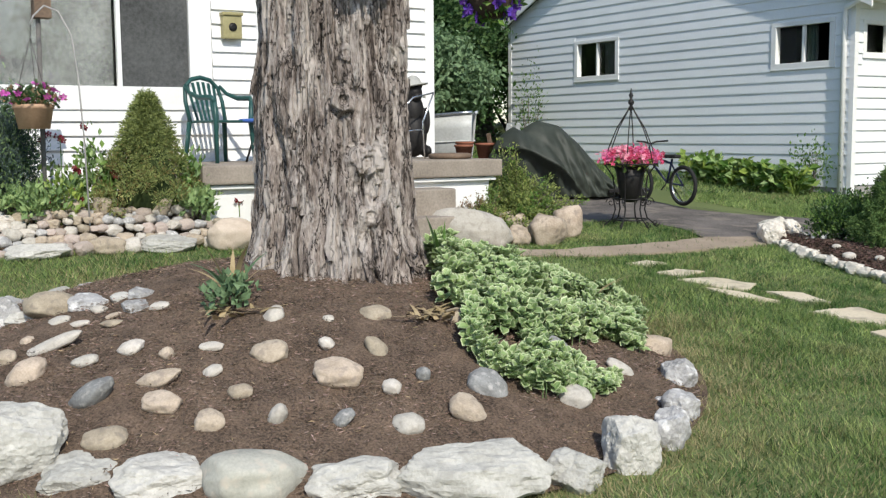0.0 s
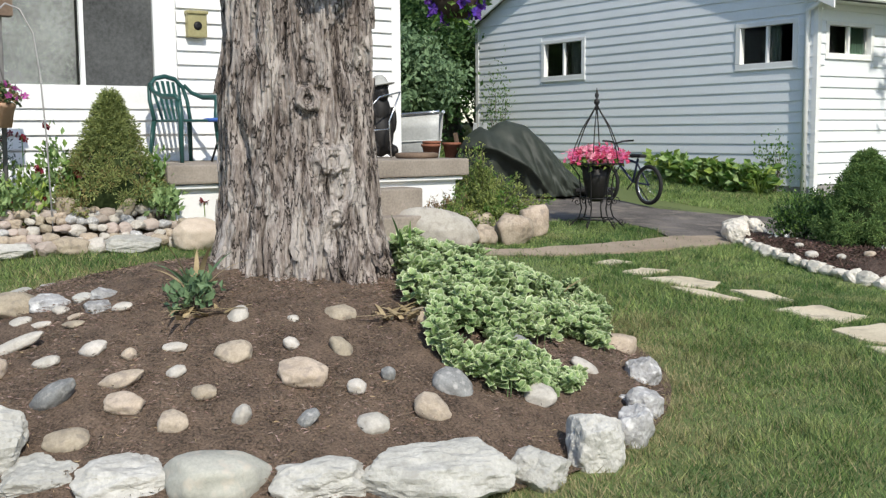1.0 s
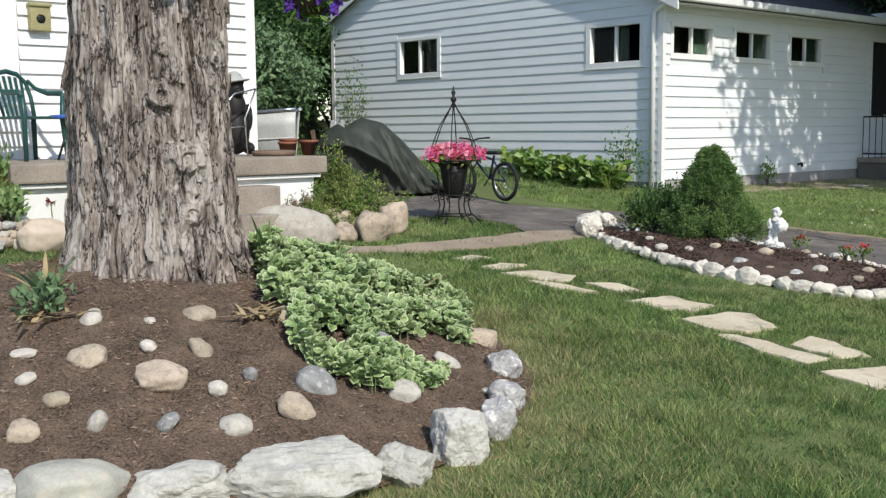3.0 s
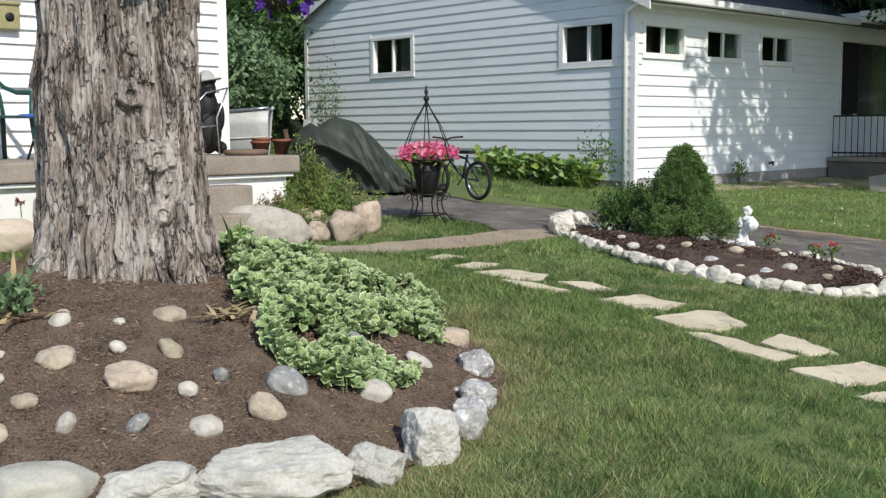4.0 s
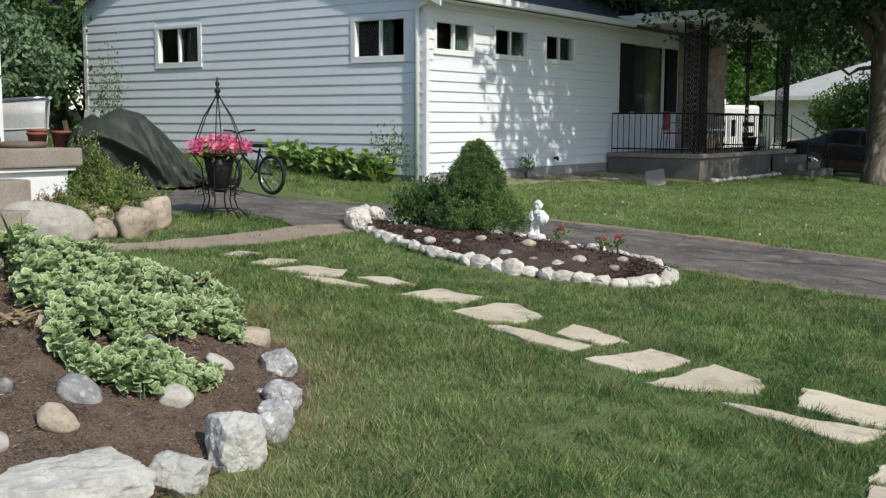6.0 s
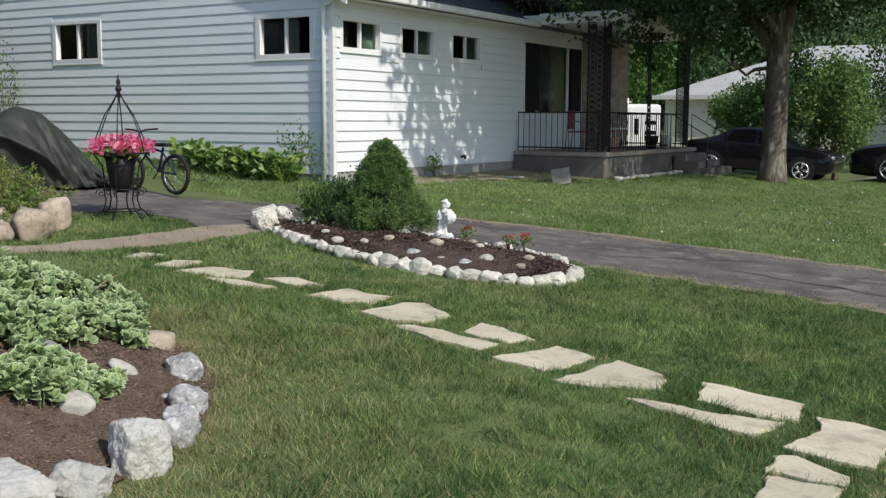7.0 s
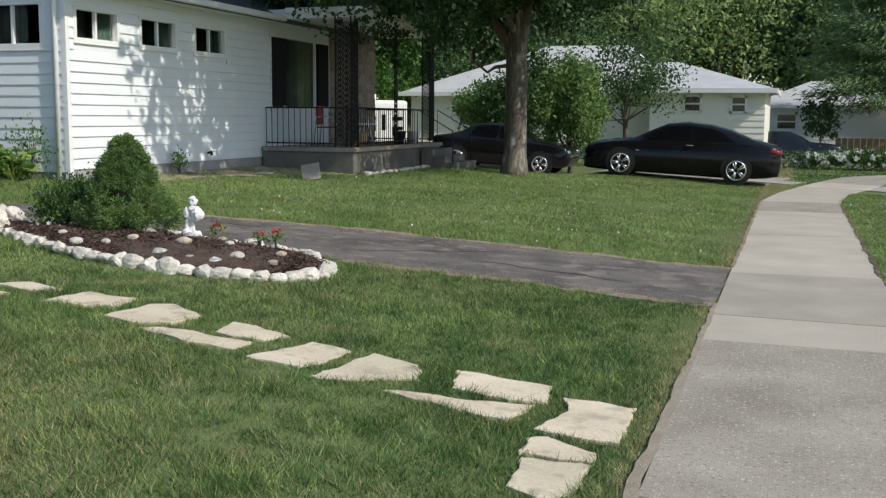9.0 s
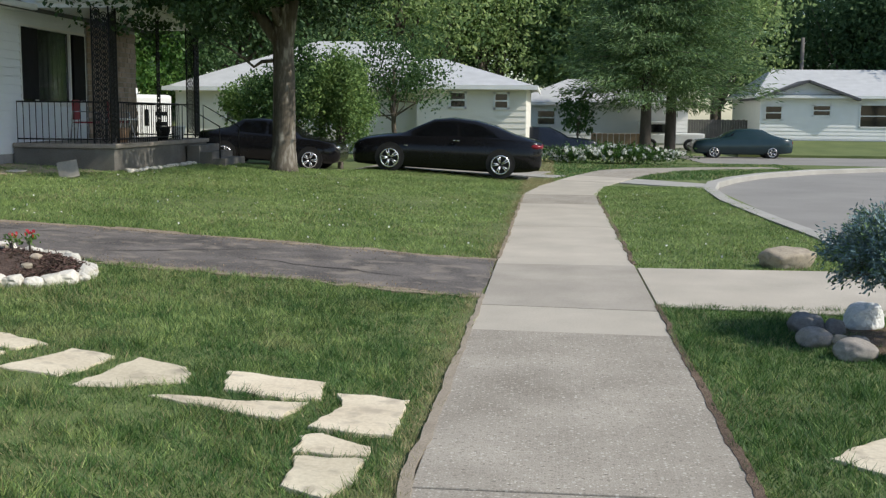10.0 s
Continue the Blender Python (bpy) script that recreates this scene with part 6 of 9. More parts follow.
for x, y, wd, ht, m in ((-9.12, 1.8, 0.52, 0.12, SHARP_W[1]), (-9.1, 2.86, 0.5, 0.13, SHARP_W[3]), (-9.12, 2.36, 0.32, 0.14, BOULD_T[1]), (-9.0, 3.4, 0.42, 0.27, WARM[0]), (-8.95, 3.8, 0.4, 0.3, WARM[1]), (-8.95, 4.1, 0.3, 0.2, BOULD_T[3])):
    lay("boulder", m, x, y, gz(x, y) + ht * 0.4, wd * 1.1, wd * 0.6, ht * 1.2, 88, 0, "long pale boulder at the foot of the bed wall", "boulder", "stones of the bed wall")
for x, y, s in ((-9.55, 2.15, 0.2), (-9.53, 2.42, 0.17), (-9.45, 2.92, 0.2)):
    lay("boulder", BOULD_T[3], x, y, gz(x, y) + 0.34, s, s * 0.8, s * 1.2, 60, 0, "upright tan stone on the bed wall", "boulder", "stones of the bed wall")
BZA = gz(-9.6, 2) + 0.19
cone_bush("dwarf_spruce", "dwarf spruce turning brown at its base", -9.66, 2.88, BZA - 0.02, 1.16, 0.49, L_OLIVE, 34000, 0.033, 3, 0.6, 0.16, L_SPRUCE_DRY, 0.95)
shrub("juniper", "dark blue-green rounded juniper by the wall", "shrub", -10.0, 1.62, BZA, (0.42, 0.42, 0.8), [L_JUNIPER, L_PINE, L_JUNIPER], 34000, 0.036, 6, 6, wide=0.3, groups=150)
for i, (x, y, r, h, lf) in enumerate(((-9.6, 1.62, 0.3, 0.3, L_VARI), (-9.65, 2.1, 0.28, 0.36, L_HOSTA), (-9.7, 1.15, 0.3, 0.34, L_VARI), (-9.8, 2.4, 0.25, 0.5, L_SHRUB), (-9.55, 3.3, 0.16, 0.42, L_SHRUB), (-9.4, 3.2, 0.18, 0.22, L_VARI), (-9.75, 0.7, 0.35, 0.4, L_HOSTA), (-9.2, 3.95, 0.22, 0.3, L_SHRUB), (-9.55, 1.9, 0.25, 0.25, L_VARI))):
    shrub("border_plant", "leafy green border plant in the flower bed", "plant", x, y, BZA, (r, r, h), [lf, L_VARI], 420, 0.07, 20 + i, 4, groups=18, wide=0.6, group="plants under the window")
fl = thing("red_flowers", "scattered red bedding flowers in the flower bed", "flowers", (0, 0, 0))
fp = np.array([(-9.58, 1.93, 1.08), (-9.53, 2.25, 1.10), (-9.58, 2.19, 1.18), (-9.53, 2.00, 1.16), (-9.72, 2.33, 1.75), (-9.72, 2.00, 1.68), (-9.72, 2.14, 1.66), (-9.49, 3.67, 1.05), (-9.49, 3.86, 1.09), (-9.44, 4.00, 1.12), (-9.49, 2.98, 1.10), (-9.63, 2.56, 1.33), (-9.67, 2.25, 1.37)])
fp = np.repeat(fp, 5, 0) + RNG.normal(size=(len(fp) * 5, 3)) * 0.018
blooms("petals", fp, 0.032, P_CRIMSON, fl)
bm = bmesh.new()
for x, y, z in fp[::5]:
    tube(bm, [(x, y, BZA), (x + 0.01, y - 0.01, z)], 0.005, 4)
tagged(part("stalks", bm, L_SHRUB, fl), kind="stuff")

# ---- bed by the drive ----
BB = gz(-6.6, 9.45) + 0.1
cone_bush("dwarf_spruce", "dense bright green dwarf spruce in the mulch bed", -6.55, 9.5, BB - 0.05, 1.0, 0.47, L_SPRUCE, 40000, 0.034, 11, taper=0.72)
shrub("euonymus", "low dark green shrub beside the dwarf spruce", "shrub", -7.2, 9.42, BB - 0.05, (0.35, 0.3, 0.42), [L_DARK, L_SHRUB, L_TREE3], 5600, 0.04, 31, 6)
for i, (x, y) in enumerate(((-5.55, 9.6), (-4.97, 9.4), (-4.85, 9.5))):
    ob = shrub("geranium", "small red geranium in the mulch bed", "flowers", x, y, gz(x, y) + 0.13, (0.08, 0.08, 0.11), [L_SHRUB], 50, 0.04, 40 + i, 3, groups=8, group="geraniums in the small bed")
    blooms("petals", RNG.normal(size=(8, 3)) * 0.02 + (0, 0, 0.14), 0.02, P_RED, ob)
wf = thing("white_flowers", "tiny white flowers at the foot of the shrub", "flowers", (-7.25, 9.15, BB))
blooms("petals", RNG.normal(size=(22, 3)) * (0.12, 0.05, 0.04) + (0, 0, 0.08), 0.022, P_WHITE, wf)

# ---- boulders and shrub by the porch steps ----
M_SMOOTH = mat("smooth weathered boulder", (0.34, 0.31, 0.265), (0.52, 0.485, 0.43), 7, 0.85, 0.4, 80, c3=(0.35, 0.32, 0.28), vary=0.1, depth=0.006, metres=True)
M_TANBOULDER = mat("weathered tan boulder", (0.3, 0.235, 0.175), (0.52, 0.435, 0.345), 6, 0.85, 0.5, 60, c3=(0.27, 0.22, 0.175), vary=0.12, depth=0.01, metres=True)
SMOOTH = [rock_mesh("boulder", 300 + i, M_TANBOULDER if i else M_SMOOTH, 0.72 if i else 0.5, 4, 0.04, boxy=i >= 2) for i in range(4)]
for x, y, wd, dp, ht, m, lab in ((-8.98, 5.88, 1.0, 0.55, 0.42, SMOOTH[0], "large smooth pale boulder"), (-8.78, 6.39, 0.23, 0.22, 0.22, SMOOTH[1], "small tan boulder"), (-8.75, 6.72, 0.42, 0.36, 0.33, SMOOTH[2], "tan boulder with a dark underside"),
                                  (-9.1, 7.28, 0.34, 0.34, 0.38, SMOOTH[3], "upright pale tan boulder"), (-9.4, 6.75, 0.4, 0.3, 0.3, BOULD_T[3], "brownish boulder under the shrub"), (-9.3, 6.3, 0.25, 0.2, 0.18, SHARP_G[1], "dark grey stone")):
    lay("boulder", m, x, y, gz(x, y) + ht * 0.36, wd, dp, ht * 1.15, 62, 0, lab + " beside the porch steps", "boulder", "boulders by the steps")
L_SPIREA = leafmat("yellow-green shrub leaves", (0.17, 0.225, 0.062), (0.32, 0.385, 0.13), 0.5, 0.6, 0.3)
L_RUSSET = leafmat("russet shrub leaves", (0.2, 0.13, 0.075), (0.33, 0.24, 0.13), 0.35, 0.6, 0.25)


def spray_shrub(name, label, x, y, z, wide_, deep_, high_, leaves, shoots=150, per=75, size=0.032, seed=1, turn=58):
    """A spreading bush of arching shoots, each set with small leaves along its length."""
    rng = np.random.default_rng(seed)
    ob = thing(name, label, "shrub", (x, y, z), turn)
    P, A, K = [], [], []
    bm = bmesh.new()
    for i in range(shoots):
        a, e = rng.uniform(0, 2 * np.pi), rng.uniform(0.12, 1.5)
        lump = 0.82 + 0.55 * noise.noise(Vector((math.cos(a) * 1.7, math.sin(a) * 1.7, seed + e * 1.5)))
        tip = np.array((math.cos(a) * math.cos(e) * wide_, math.sin(a) * math.cos(e) * deep_, math.sin(e) * high_ + 0.03)) * lump * rng.uniform(0.75, 1.1)
        foot = np.array((tip[0] * 0.25, tip[1] * 0.25, 0.0))
        mid = (foot + tip) / 2 + (0, 0, 0.12 * high_)
        t = rng.uniform(0.25, 1.02, per)[:, None]
        c = foot * (1 - t) ** 2 + 2 * mid * t * (1 - t) + tip * t * t
        P.append(c + rng.normal(size=(per, 3)) * 0.018)
        A.append(np.repeat((tip - foot)[None] / np.linalg.norm(tip - foot), per, 0) * 0.7)
        K.append(np.full(per, i % len(leaves)))
        tube(bm, [tuple(foot), tuple(mid), tuple(tip)], [0.006, 0.004, 0.002], 4, False)
    P, A, K = np.concatenate(P), np.concatenate(A), np.concatenate(K)
    P[:, 2] = np.maximum(P[:, 2], 0.01)
    part("foliage", leaf_mesh("foliage", P, size, leaves, K, 0.42, A, 0.75, rng), None, ob)
    tagged(part("branchwork", bm, M_BARK2, ob), kind="stuff")
    return ob


spray_shrub("spirea", "spreading yellow-green shrub of fine arching shoots among boulders", -9.5, 6.9, gz(-9.5, 6.9) + 0.04, 0.78, 0.46, 0.74, [L_SPIREA, L_SHRUB, L_SPIREA, L_SPIREA], 260, 85, 0.036, 51)
spray_shrub("spirea", "low shrub with russet shoots in front of the porch", -9.27, 6.3, gz(-9.27, 6.3) + 0.04, 0.5, 0.25, 0.44, [L_RUSSET, L_SPIREA, L_SHRUB], 95, 60, 0.032, 52)

# hostas along the gable wall
for i in range(13):
    x, y = -13.3 + 0.2 * i + random.uniform(-0.05, 0.05), 13.25 + random.uniform(-0.15, 0.15)
    rng = np.random.default_rng(200 + i)
    ob = thing("hosta", "broad-leaved yellow-green hosta along the wall", "plant", (x, y, gz(x, y)), group="hostas along the gable wall")
    m = 84
    a = rng.uniform(0, 6.28, m)
    h = rng.uniform(0.08, 0.42, m)
    p = np.stack([np.cos(a) * rng.uniform(0.02, 0.2, m), np.sin(a) * rng.uniform(0.02, 0.2, m), h], 1)
    part("foliage", leaf_mesh("foliage", p, 0.165, [L_HOSTA, L_VARI, L_SHRUB], rng.integers(0, 3, m), 0.66, np.stack([np.cos(a), np.sin(a), np.full(m, 0.25)], 1) * 1.5, 0.5, rng), None, ob)
    bm = bmesh.new()
    for j in range(0, m, 3):
        tube(bm, [(0, 0, -0.02), tuple(p[j])], 0.005, 4)
    tagged(part("leafstalk_mass", bm, L_HOSTA, ob), kind="stuff")
shrub("rose_bush", "thin straggling rose against the corner", "plant", -11.0, 13.55, gz(-11, 13.5), (0.5, 0.15, 0.72), [L_SHRUB, L_TREE], 420, 0.06, 71, 9, groups=22, low=-0.9)
shrub("climber", "spindly green climber against the gable", "plant", -18.2, 13.5, gz(-18.2, 13.5), (0.5, 0.2, 1.5), [L_SHRUB, L_TREE3], 420, 0.07, 72, 8, groups=26, low=-0.9)


# ---- trees, cars and houses down the street ----
def under_crown(p):
    """The maple's crown hangs low towards the houses and is limbed up on the side of the street."""
    side = p[:, 0] * 0.97 + p[:, 1] * 0.25
    fringe = 2.75 + 0.35 * np.sin(side * 2.1) + 0.3 * np.sin(side * 5.3 + 1)
    return p[:, 2] > np.where(side < -0.75, np.where(side < -3.3, fringe + 0.5, fringe), np.where(side < 0.5, 3.65, 3.15 + 0.12 * np.clip(side - 2.5, 0, 5)) + 0.2 * np.sin(side * 3.3))


# spread_y, shift_y and shade stretch the unseen crown to shade the house front
# the flaking bark's colours are lowered to put the trunk in shade
tree("maple_tree", "broad maple on the lawn with a flaking pale trunk", -6.18, 24.2, gz(-6.18, 24.2), 12.5, 5.4, 3.5, L_MAPLE, 140000, 0.115, 5, 0.255, 230, 22, mat("shade-darkened flaking maple bark", (0.07, 0.058, 0.045), (0.17, 0.145, 0.115), 3, 0.95, 0.9, 25, c3=(0.33, 0.305, 0.265), stretch=(1, 1, 0.3), depth=0.02), low=-0.98, spread_y=7.6, skirt=110, cluster=0.09, shift_y=-3.0, shade=60000, lift=2.8, hang=36, clear=under_crown,
     extra_limbs=(([(0.06, 0, 2.35), (-0.05, -0.02, 2.85), (-0.42, -0.1, 3.4), (-0.95, -0.25, 4.1), (-1.5, -0.4, 5.2)], [0.12, 0.15, 0.14, 0.12, 0.08]), ([(0.02, 0, 2.5), (0.2, 0.05, 3.8), (0.55, 0.1, 5.2), (0.8, 0.2, 6.5)], [0.2, 0.17, 0.14, 0.09]),
                  ([(-0.1, -0.03, 2.5), (-0.45, -0.1, 2.46), (-0.62, -0.15, 2.34), (-0.8, -0.2, 2.5), (-1.1, -0.3, 2.72), (-1.5, -0.4, 2.95)], [0.05, 0.04, 0.034, 0.03, 0.024, 0.015])))


def car(name, label, x, y, z, turn, tilt, paint, length, rows, glass, wheels, r, half, rim_mat=M_CHROME):
    """A car lofted from stations (x, sill, belt, roof); wheels carry tyre, rim and spokes."""
    ob = thing(name, label, "car", (x, y, z), turn)
    ob.matrix_world = pose(x, y, z, 0, tilt, turn)
    bm = bmesh.new()
    rings = []
    for px, lo, belt, top, hw in rows:
        cab = top - belt
        prof = [(hw * 0.9, lo), (hw, lo + 0.14), (hw * 1.01, lo + (belt - lo) * 0.55), (hw * 0.965, belt - 0.03), (hw * 0.93, belt)]
        inner = [(hw * (0.93 - 0.24 * t), belt + cab * t) for t in (0.35, 0.7, 0.92)] + [(hw * 0.5, top), (0, top + 0.012)]
        pr = prof + inner
        ring = [bm.verts.new((px, a, b)) for a, b in pr] + [bm.verts.new((px, -a, b)) for a, b in pr[-2::-1]]
        rings.append(ring)
    for a, b in zip(rings, rings[1:]):
        for j in range(len(a) - 1):
            bm.faces.new((a[j], b[j], b[j + 1], a[j + 1])).smooth = True
        bm.faces.new((a[-1], b[-1], b[0], a[0]))
    bm.faces.new(rings[0])
    bm.faces.new(rings[-1][::-1])
    bmesh.ops.recalc_face_normals(bm, faces=bm.faces)
    part("body", bm, paint, ob)
    for s in (-1, 1):
        for poly in glass:
            bm = bmesh.new()
            v0 = [bm.verts.new((a, s * (half * (0.93 - 0.24 * t) + 0.012), b)) for a, b, t in poly]
            bm.faces.new(v0 if s > 0 else v0[::-1])
            bmesh.ops.solidify(bm, geom=bm.faces[:], thickness=0.008)
            part("side_window", bm, M_TINT, ob)
        for wx in wheels:
            m = Matrix.Translation((wx, s * (half - 0.1), r)) @ Matrix.Rotation(math.pi / 2, 4, "X")
            arch = bmesh.new()
            bmesh.ops.create_cone(arch, cap_ends=True, segments=28, radius1=r * 1.14, radius2=r * 1.14, depth=0.23, matrix=Matrix.Translation((wx, s * (half - 0.1), r + 0.02)) @ Matrix.Rotation(math.pi / 2, 4, "X"))
            part("wheel_arch", arch, M_RUBBER, ob)
            w = part("wheel", torus(bmesh.new(), r - 0.055, 0.065, Matrix.Translation((wx, s * (half - 0.04), r)) @ Matrix.Rotation(math.pi / 2, 4, "X"), 30, 8), M_RUBBER, ob, "black tyre on a spoked alloy wheel")
            bm = bmesh.new()
            torus(bm, r - 0.1, 0.024, Matrix.Translation((wx, s * (half + 0.035), r)) @ Matrix.Rotation(math.pi / 2, 4, "X"), 28, 6)
            for k in range(10):
                a = 2 * math.pi * (k // 2) / 5 + (0.16 if k % 2 else -0.16)
                c, sn = math.cos(a), math.sin(a)
                tube(bm, [(wx + 0.04 * c, s * (half + 0.03), r + 0.04 * sn), (wx + (r - 0.1) * c, s * (half + 0.04), r + (r - 0.1) * sn)], 0.022, 5)
            part("rim", bm, rim_mat, w)
    return ob


def light_pair(ob, name, x, ys, z, sx, sy, sz, m, label=""):
    for s in (-1, 1):
        bm = bmesh.new()
        bmesh.ops.create_icosphere(bm, subdivisions=3, radius=0.5, matrix=Matrix.Translation((x, s * ys, z)) @ Matrix.Diagonal((sx, sy, sz, 1)))
        for f in bm.faces:
            f.smooth = True
        part(name, bm, m, ob, label)


COUPE = [(-2.43, 0.36, 0.8, 0.83, 0.7), (-2.38, 0.24, 0.92, 0.96, 0.82), (-2.1, 0.18, 0.96, 1.02, 0.89), (-1.7, 0.14, 0.98, 1.1, 0.9), (-1.2, 0.12, 0.98, 1.29, 0.91), (-0.7, 0.12, 0.97, 1.4, 0.91), (-0.1, 0.12, 0.95, 1.44, 0.91), (0.4, 0.12, 0.93, 1.37, 0.91), (0.85, 0.12, 0.92, 1.15, 0.91),
         (1.2, 0.12, 0.9, 0.97, 0.91), (1.7, 0.12, 0.85, 0.91, 0.9), (2.1, 0.13, 0.78, 0.84, 0.87), (2.31, 0.14, 0.71, 0.76, 0.82), (2.41, 0.17, 0.62, 0.66, 0.75), (2.45, 0.26, 0.52, 0.55, 0.66)]
CGLASS = [[(-1.35, 1.0, 0.1), (-0.35, 0.99, 0.1), (-0.3, 1.33, 0.8), (-0.8, 1.3, 0.8)], [(-0.25, 0.98, 0.1), (0.85, 0.95, 0.1), (0.35, 1.3, 0.8), (-0.22, 1.34, 0.8)]]
# nose to the house, along -x
sedan = car("coupe", "glossy black coupe parked nose-in on the neighbour's drive", -2.78, 28.3, gz(-2.78, 28.3) + 0.03, 180, -3.0, M_BLACK, 4.85, COUPE, CGLASS, (-1.4, 1.45), 0.33, 0.91)
light_pair(sedan, "tail_lamp", -2.22, 0.68, 0.83, 0.46, 0.38, 0.19, M_REDLAMP, "dark red tail lamp")
part("rear_trim", boxes(((-2.44, -0.3, 0.66), (-2.425, 0.3, 0.7)), bevel=0.004), M_CHROME, sedan, "bright metal strip")
for s_ in (-1, 1):
    part("door_handle", boxes(((-0.32, s_ * 0.925 - 0.015, 0.86), (-0.16, s_ * 0.925 + 0.015, 0.885)), bevel=0.006), M_CHROME, sedan, "bright metal handle")
    part("marker_lamp", boxes(((1.0, s_ * 0.92 - 0.012, 0.66), (1.09, s_ * 0.92 + 0.012, 0.685)), bevel=0.005), M_CHROME, sedan)
light_pair(sedan, "headlamp", 2.2, 0.68, 0.66, 0.32, 0.28, 0.14, M_CHROME, "clear headlamp")
SALOON = [(-2.5, 0.4, 0.75, 0.78, 0.7), (-2.42, 0.3, 0.95, 1.0, 0.86), (-1.9, 0.24, 1.02, 1.08, 0.93), (-1.45, 0.22, 1.02, 1.2, 0.94), (-1.0, 0.2, 1.02, 1.45, 0.94), (-0.4, 0.2, 1.0, 1.5, 0.94), (0.3, 0.2, 0.99, 1.48, 0.94), (0.8, 0.2, 0.98, 1.25, 0.94), (1.15, 0.2, 0.97, 1.03, 0.94), (1.8, 0.22, 0.94, 0.98, 0.93), (2.3, 0.26, 0.88, 0.91, 0.9), (2.45, 0.34, 0.75, 0.78, 0.82), (2.5, 0.42, 0.6, 0.62, 0.7)]
SGLASS = [[(-1.15, 1.05, 0.1), (-0.1, 1.03, 0.1), (-0.1, 1.42, 0.8), (-0.85, 1.4, 0.8)], [(0.0, 1.03, 0.1), (0.85, 1.0, 0.1), (0.4, 1.38, 0.8), (0.0, 1.42, 0.8)]]
COMPACT = [(x * 0.85, lo, b_ * 0.95, t_ * 0.94, hw * 0.95) for x, lo, b_, t_, hw in SALOON]
CPGLASS = [[(x * 0.85, z * 0.945, t) for x, z, t in g] for g in SGLASS]
s2 = car("sedan", "black compact sedan parked nose-out beside the porch", -8.35, 31.6, gz(-8.35, 31.6), 0, 3.4, M_BLACK, 4.2, COMPACT, CPGLASS, (-1.28, 1.28), 0.32, 0.89)
light_pair(s2, "headlamp", 2.06, 0.66, 0.72, 0.12, 0.32, 0.13, M_CHROME, "bright chrome-ringed headlamp")
s3 = car("sedan", "dark teal sedan parked at the far kerb", 9.6, 57.0, float(ground_z(9.6, 57)) - 0.12, 180, 0, M_TEAL, 4.7, SALOON, SGLASS, (-1.45, 1.45), 0.32, 0.9)
light_pair(s3, "tail_lamp", -2.45, 0.66, 0.82, 0.1, 0.3, 0.14, M_REDLAMP, "red tail lamp")
car("estate_car", "dark blue car parked behind the white flowers", -0.5, 49.5, float(ground_z(0.1, 49.5)) - 0.26, 0, 0, mat("dark blue car paint", (0.006, 0.008, 0.013), (0.009, 0.012, 0.019), 2, 0.2, 0, 20, spec=0.5), 4.6, SALOON, SGLASS, (-1.45, 1.45), 0.32, 0.9)


def far_house(name, label, x0, x1, y0, y1, z0, h, wallm, roofm, rise, wins=(), hip=0.0, ridge_y=False, over=0.4, hip_to=None):
    """A one-storey house with walls, lapped boards, an overhanging roof and framed windows on the side that faces us."""
    ob = thing(name, label, "house", (x0, y0, z0))
    W, D = x1 - x0, y1 - y0
    part("wall", boxes(((0, 0, -0.4), (W, D, h))), wallm, ob)
    n = int(h / 0.22)
    for i in range(n):
        me = bpy.data.meshes.new("siding_board")
        z, t = i * h / n, h / n
        me.from_pydata([(0, -0.004, z), (W, -0.004, z), (W, -0.03, z), (0, -0.03, z), (W, -0.006, z + t), (0, -0.006, z + t)], [], [(0, 1, 2, 3), (3, 2, 4, 5)])
        me.materials.append(wallm)
        part("siding_board", me, None, ob)
    bm = bmesh.new()
    a, o = over, 0.0
    if ridge_y:
        pts = [(-a, -a), (W + a, -a), (W + a, D + a), (-a, D + a)]
        r0, r1 = (W / 2, hip), (W / 2, D - hip)
        fs = [[pts[0], pts[1], r0], [pts[1], pts[2], r1, r0], [pts[2], pts[3], r1], [pts[3], pts[0], r0, r1]]
    else:
        pts = [(-a, -a), (W + a, -a), (W + a, D + a), (-a, D + a)]
        r0, r1 = (hip, D / 2), (hip_to if hip_to else W - hip, D / 2)
        fs = [[pts[0], pts[1], r1, r0], [pts[1], pts[2], r1], [pts[2], pts[3], r0, r1], [pts[3], pts[0], r0]]
    for f in fs:
        vs = [bm.verts.new((*p, h + (rise if p in (r0, r1) else 0.0))) for p in f]
        bm.faces.new(vs)
    bm.faces.new([bm.verts.new((*p, h - 0.02)) for p in pts[::-1]])
    part("roof", bm, roofm, ob)
    part("fascia", boxes(((-a - 0.03, -a - 0.05, h - 0.14), (W + a + 0.03, -a, h + 0.03)), ((-a - 0.05, -a, h - 0.14), (-a, D + a, h + 0.03)), ((W + a, -a, h - 0.14), (W + a + 0.05, D + a, h + 0.03))), M_TRIM, ob)
    for u0, u1, w0, w1 in wins:
        wn_ = part("window", boxes(((u0, -0.06, w0), (u0 + 0.08, 0, w1)), ((u1 - 0.08, -0.06, w0), (u1, 0, w1)), ((u0, -0.06, w0), (u1, 0, w0 + 0.08)), ((u0, -0.06, w1 - 0.08), (u1, 0, w1)), ((u0, -0.058, (w0 + w1) / 2 - 0.03), (u1, 0, (w0 + w1) / 2 + 0.03))), M_TRIM, ob)
        part("pane", boxes(((u0 + 0.06, -0.045, w0 + 0.06), (u1 - 0.06, -0.035, w1 - 0.06))), M_TINT, wn_)
    return ob


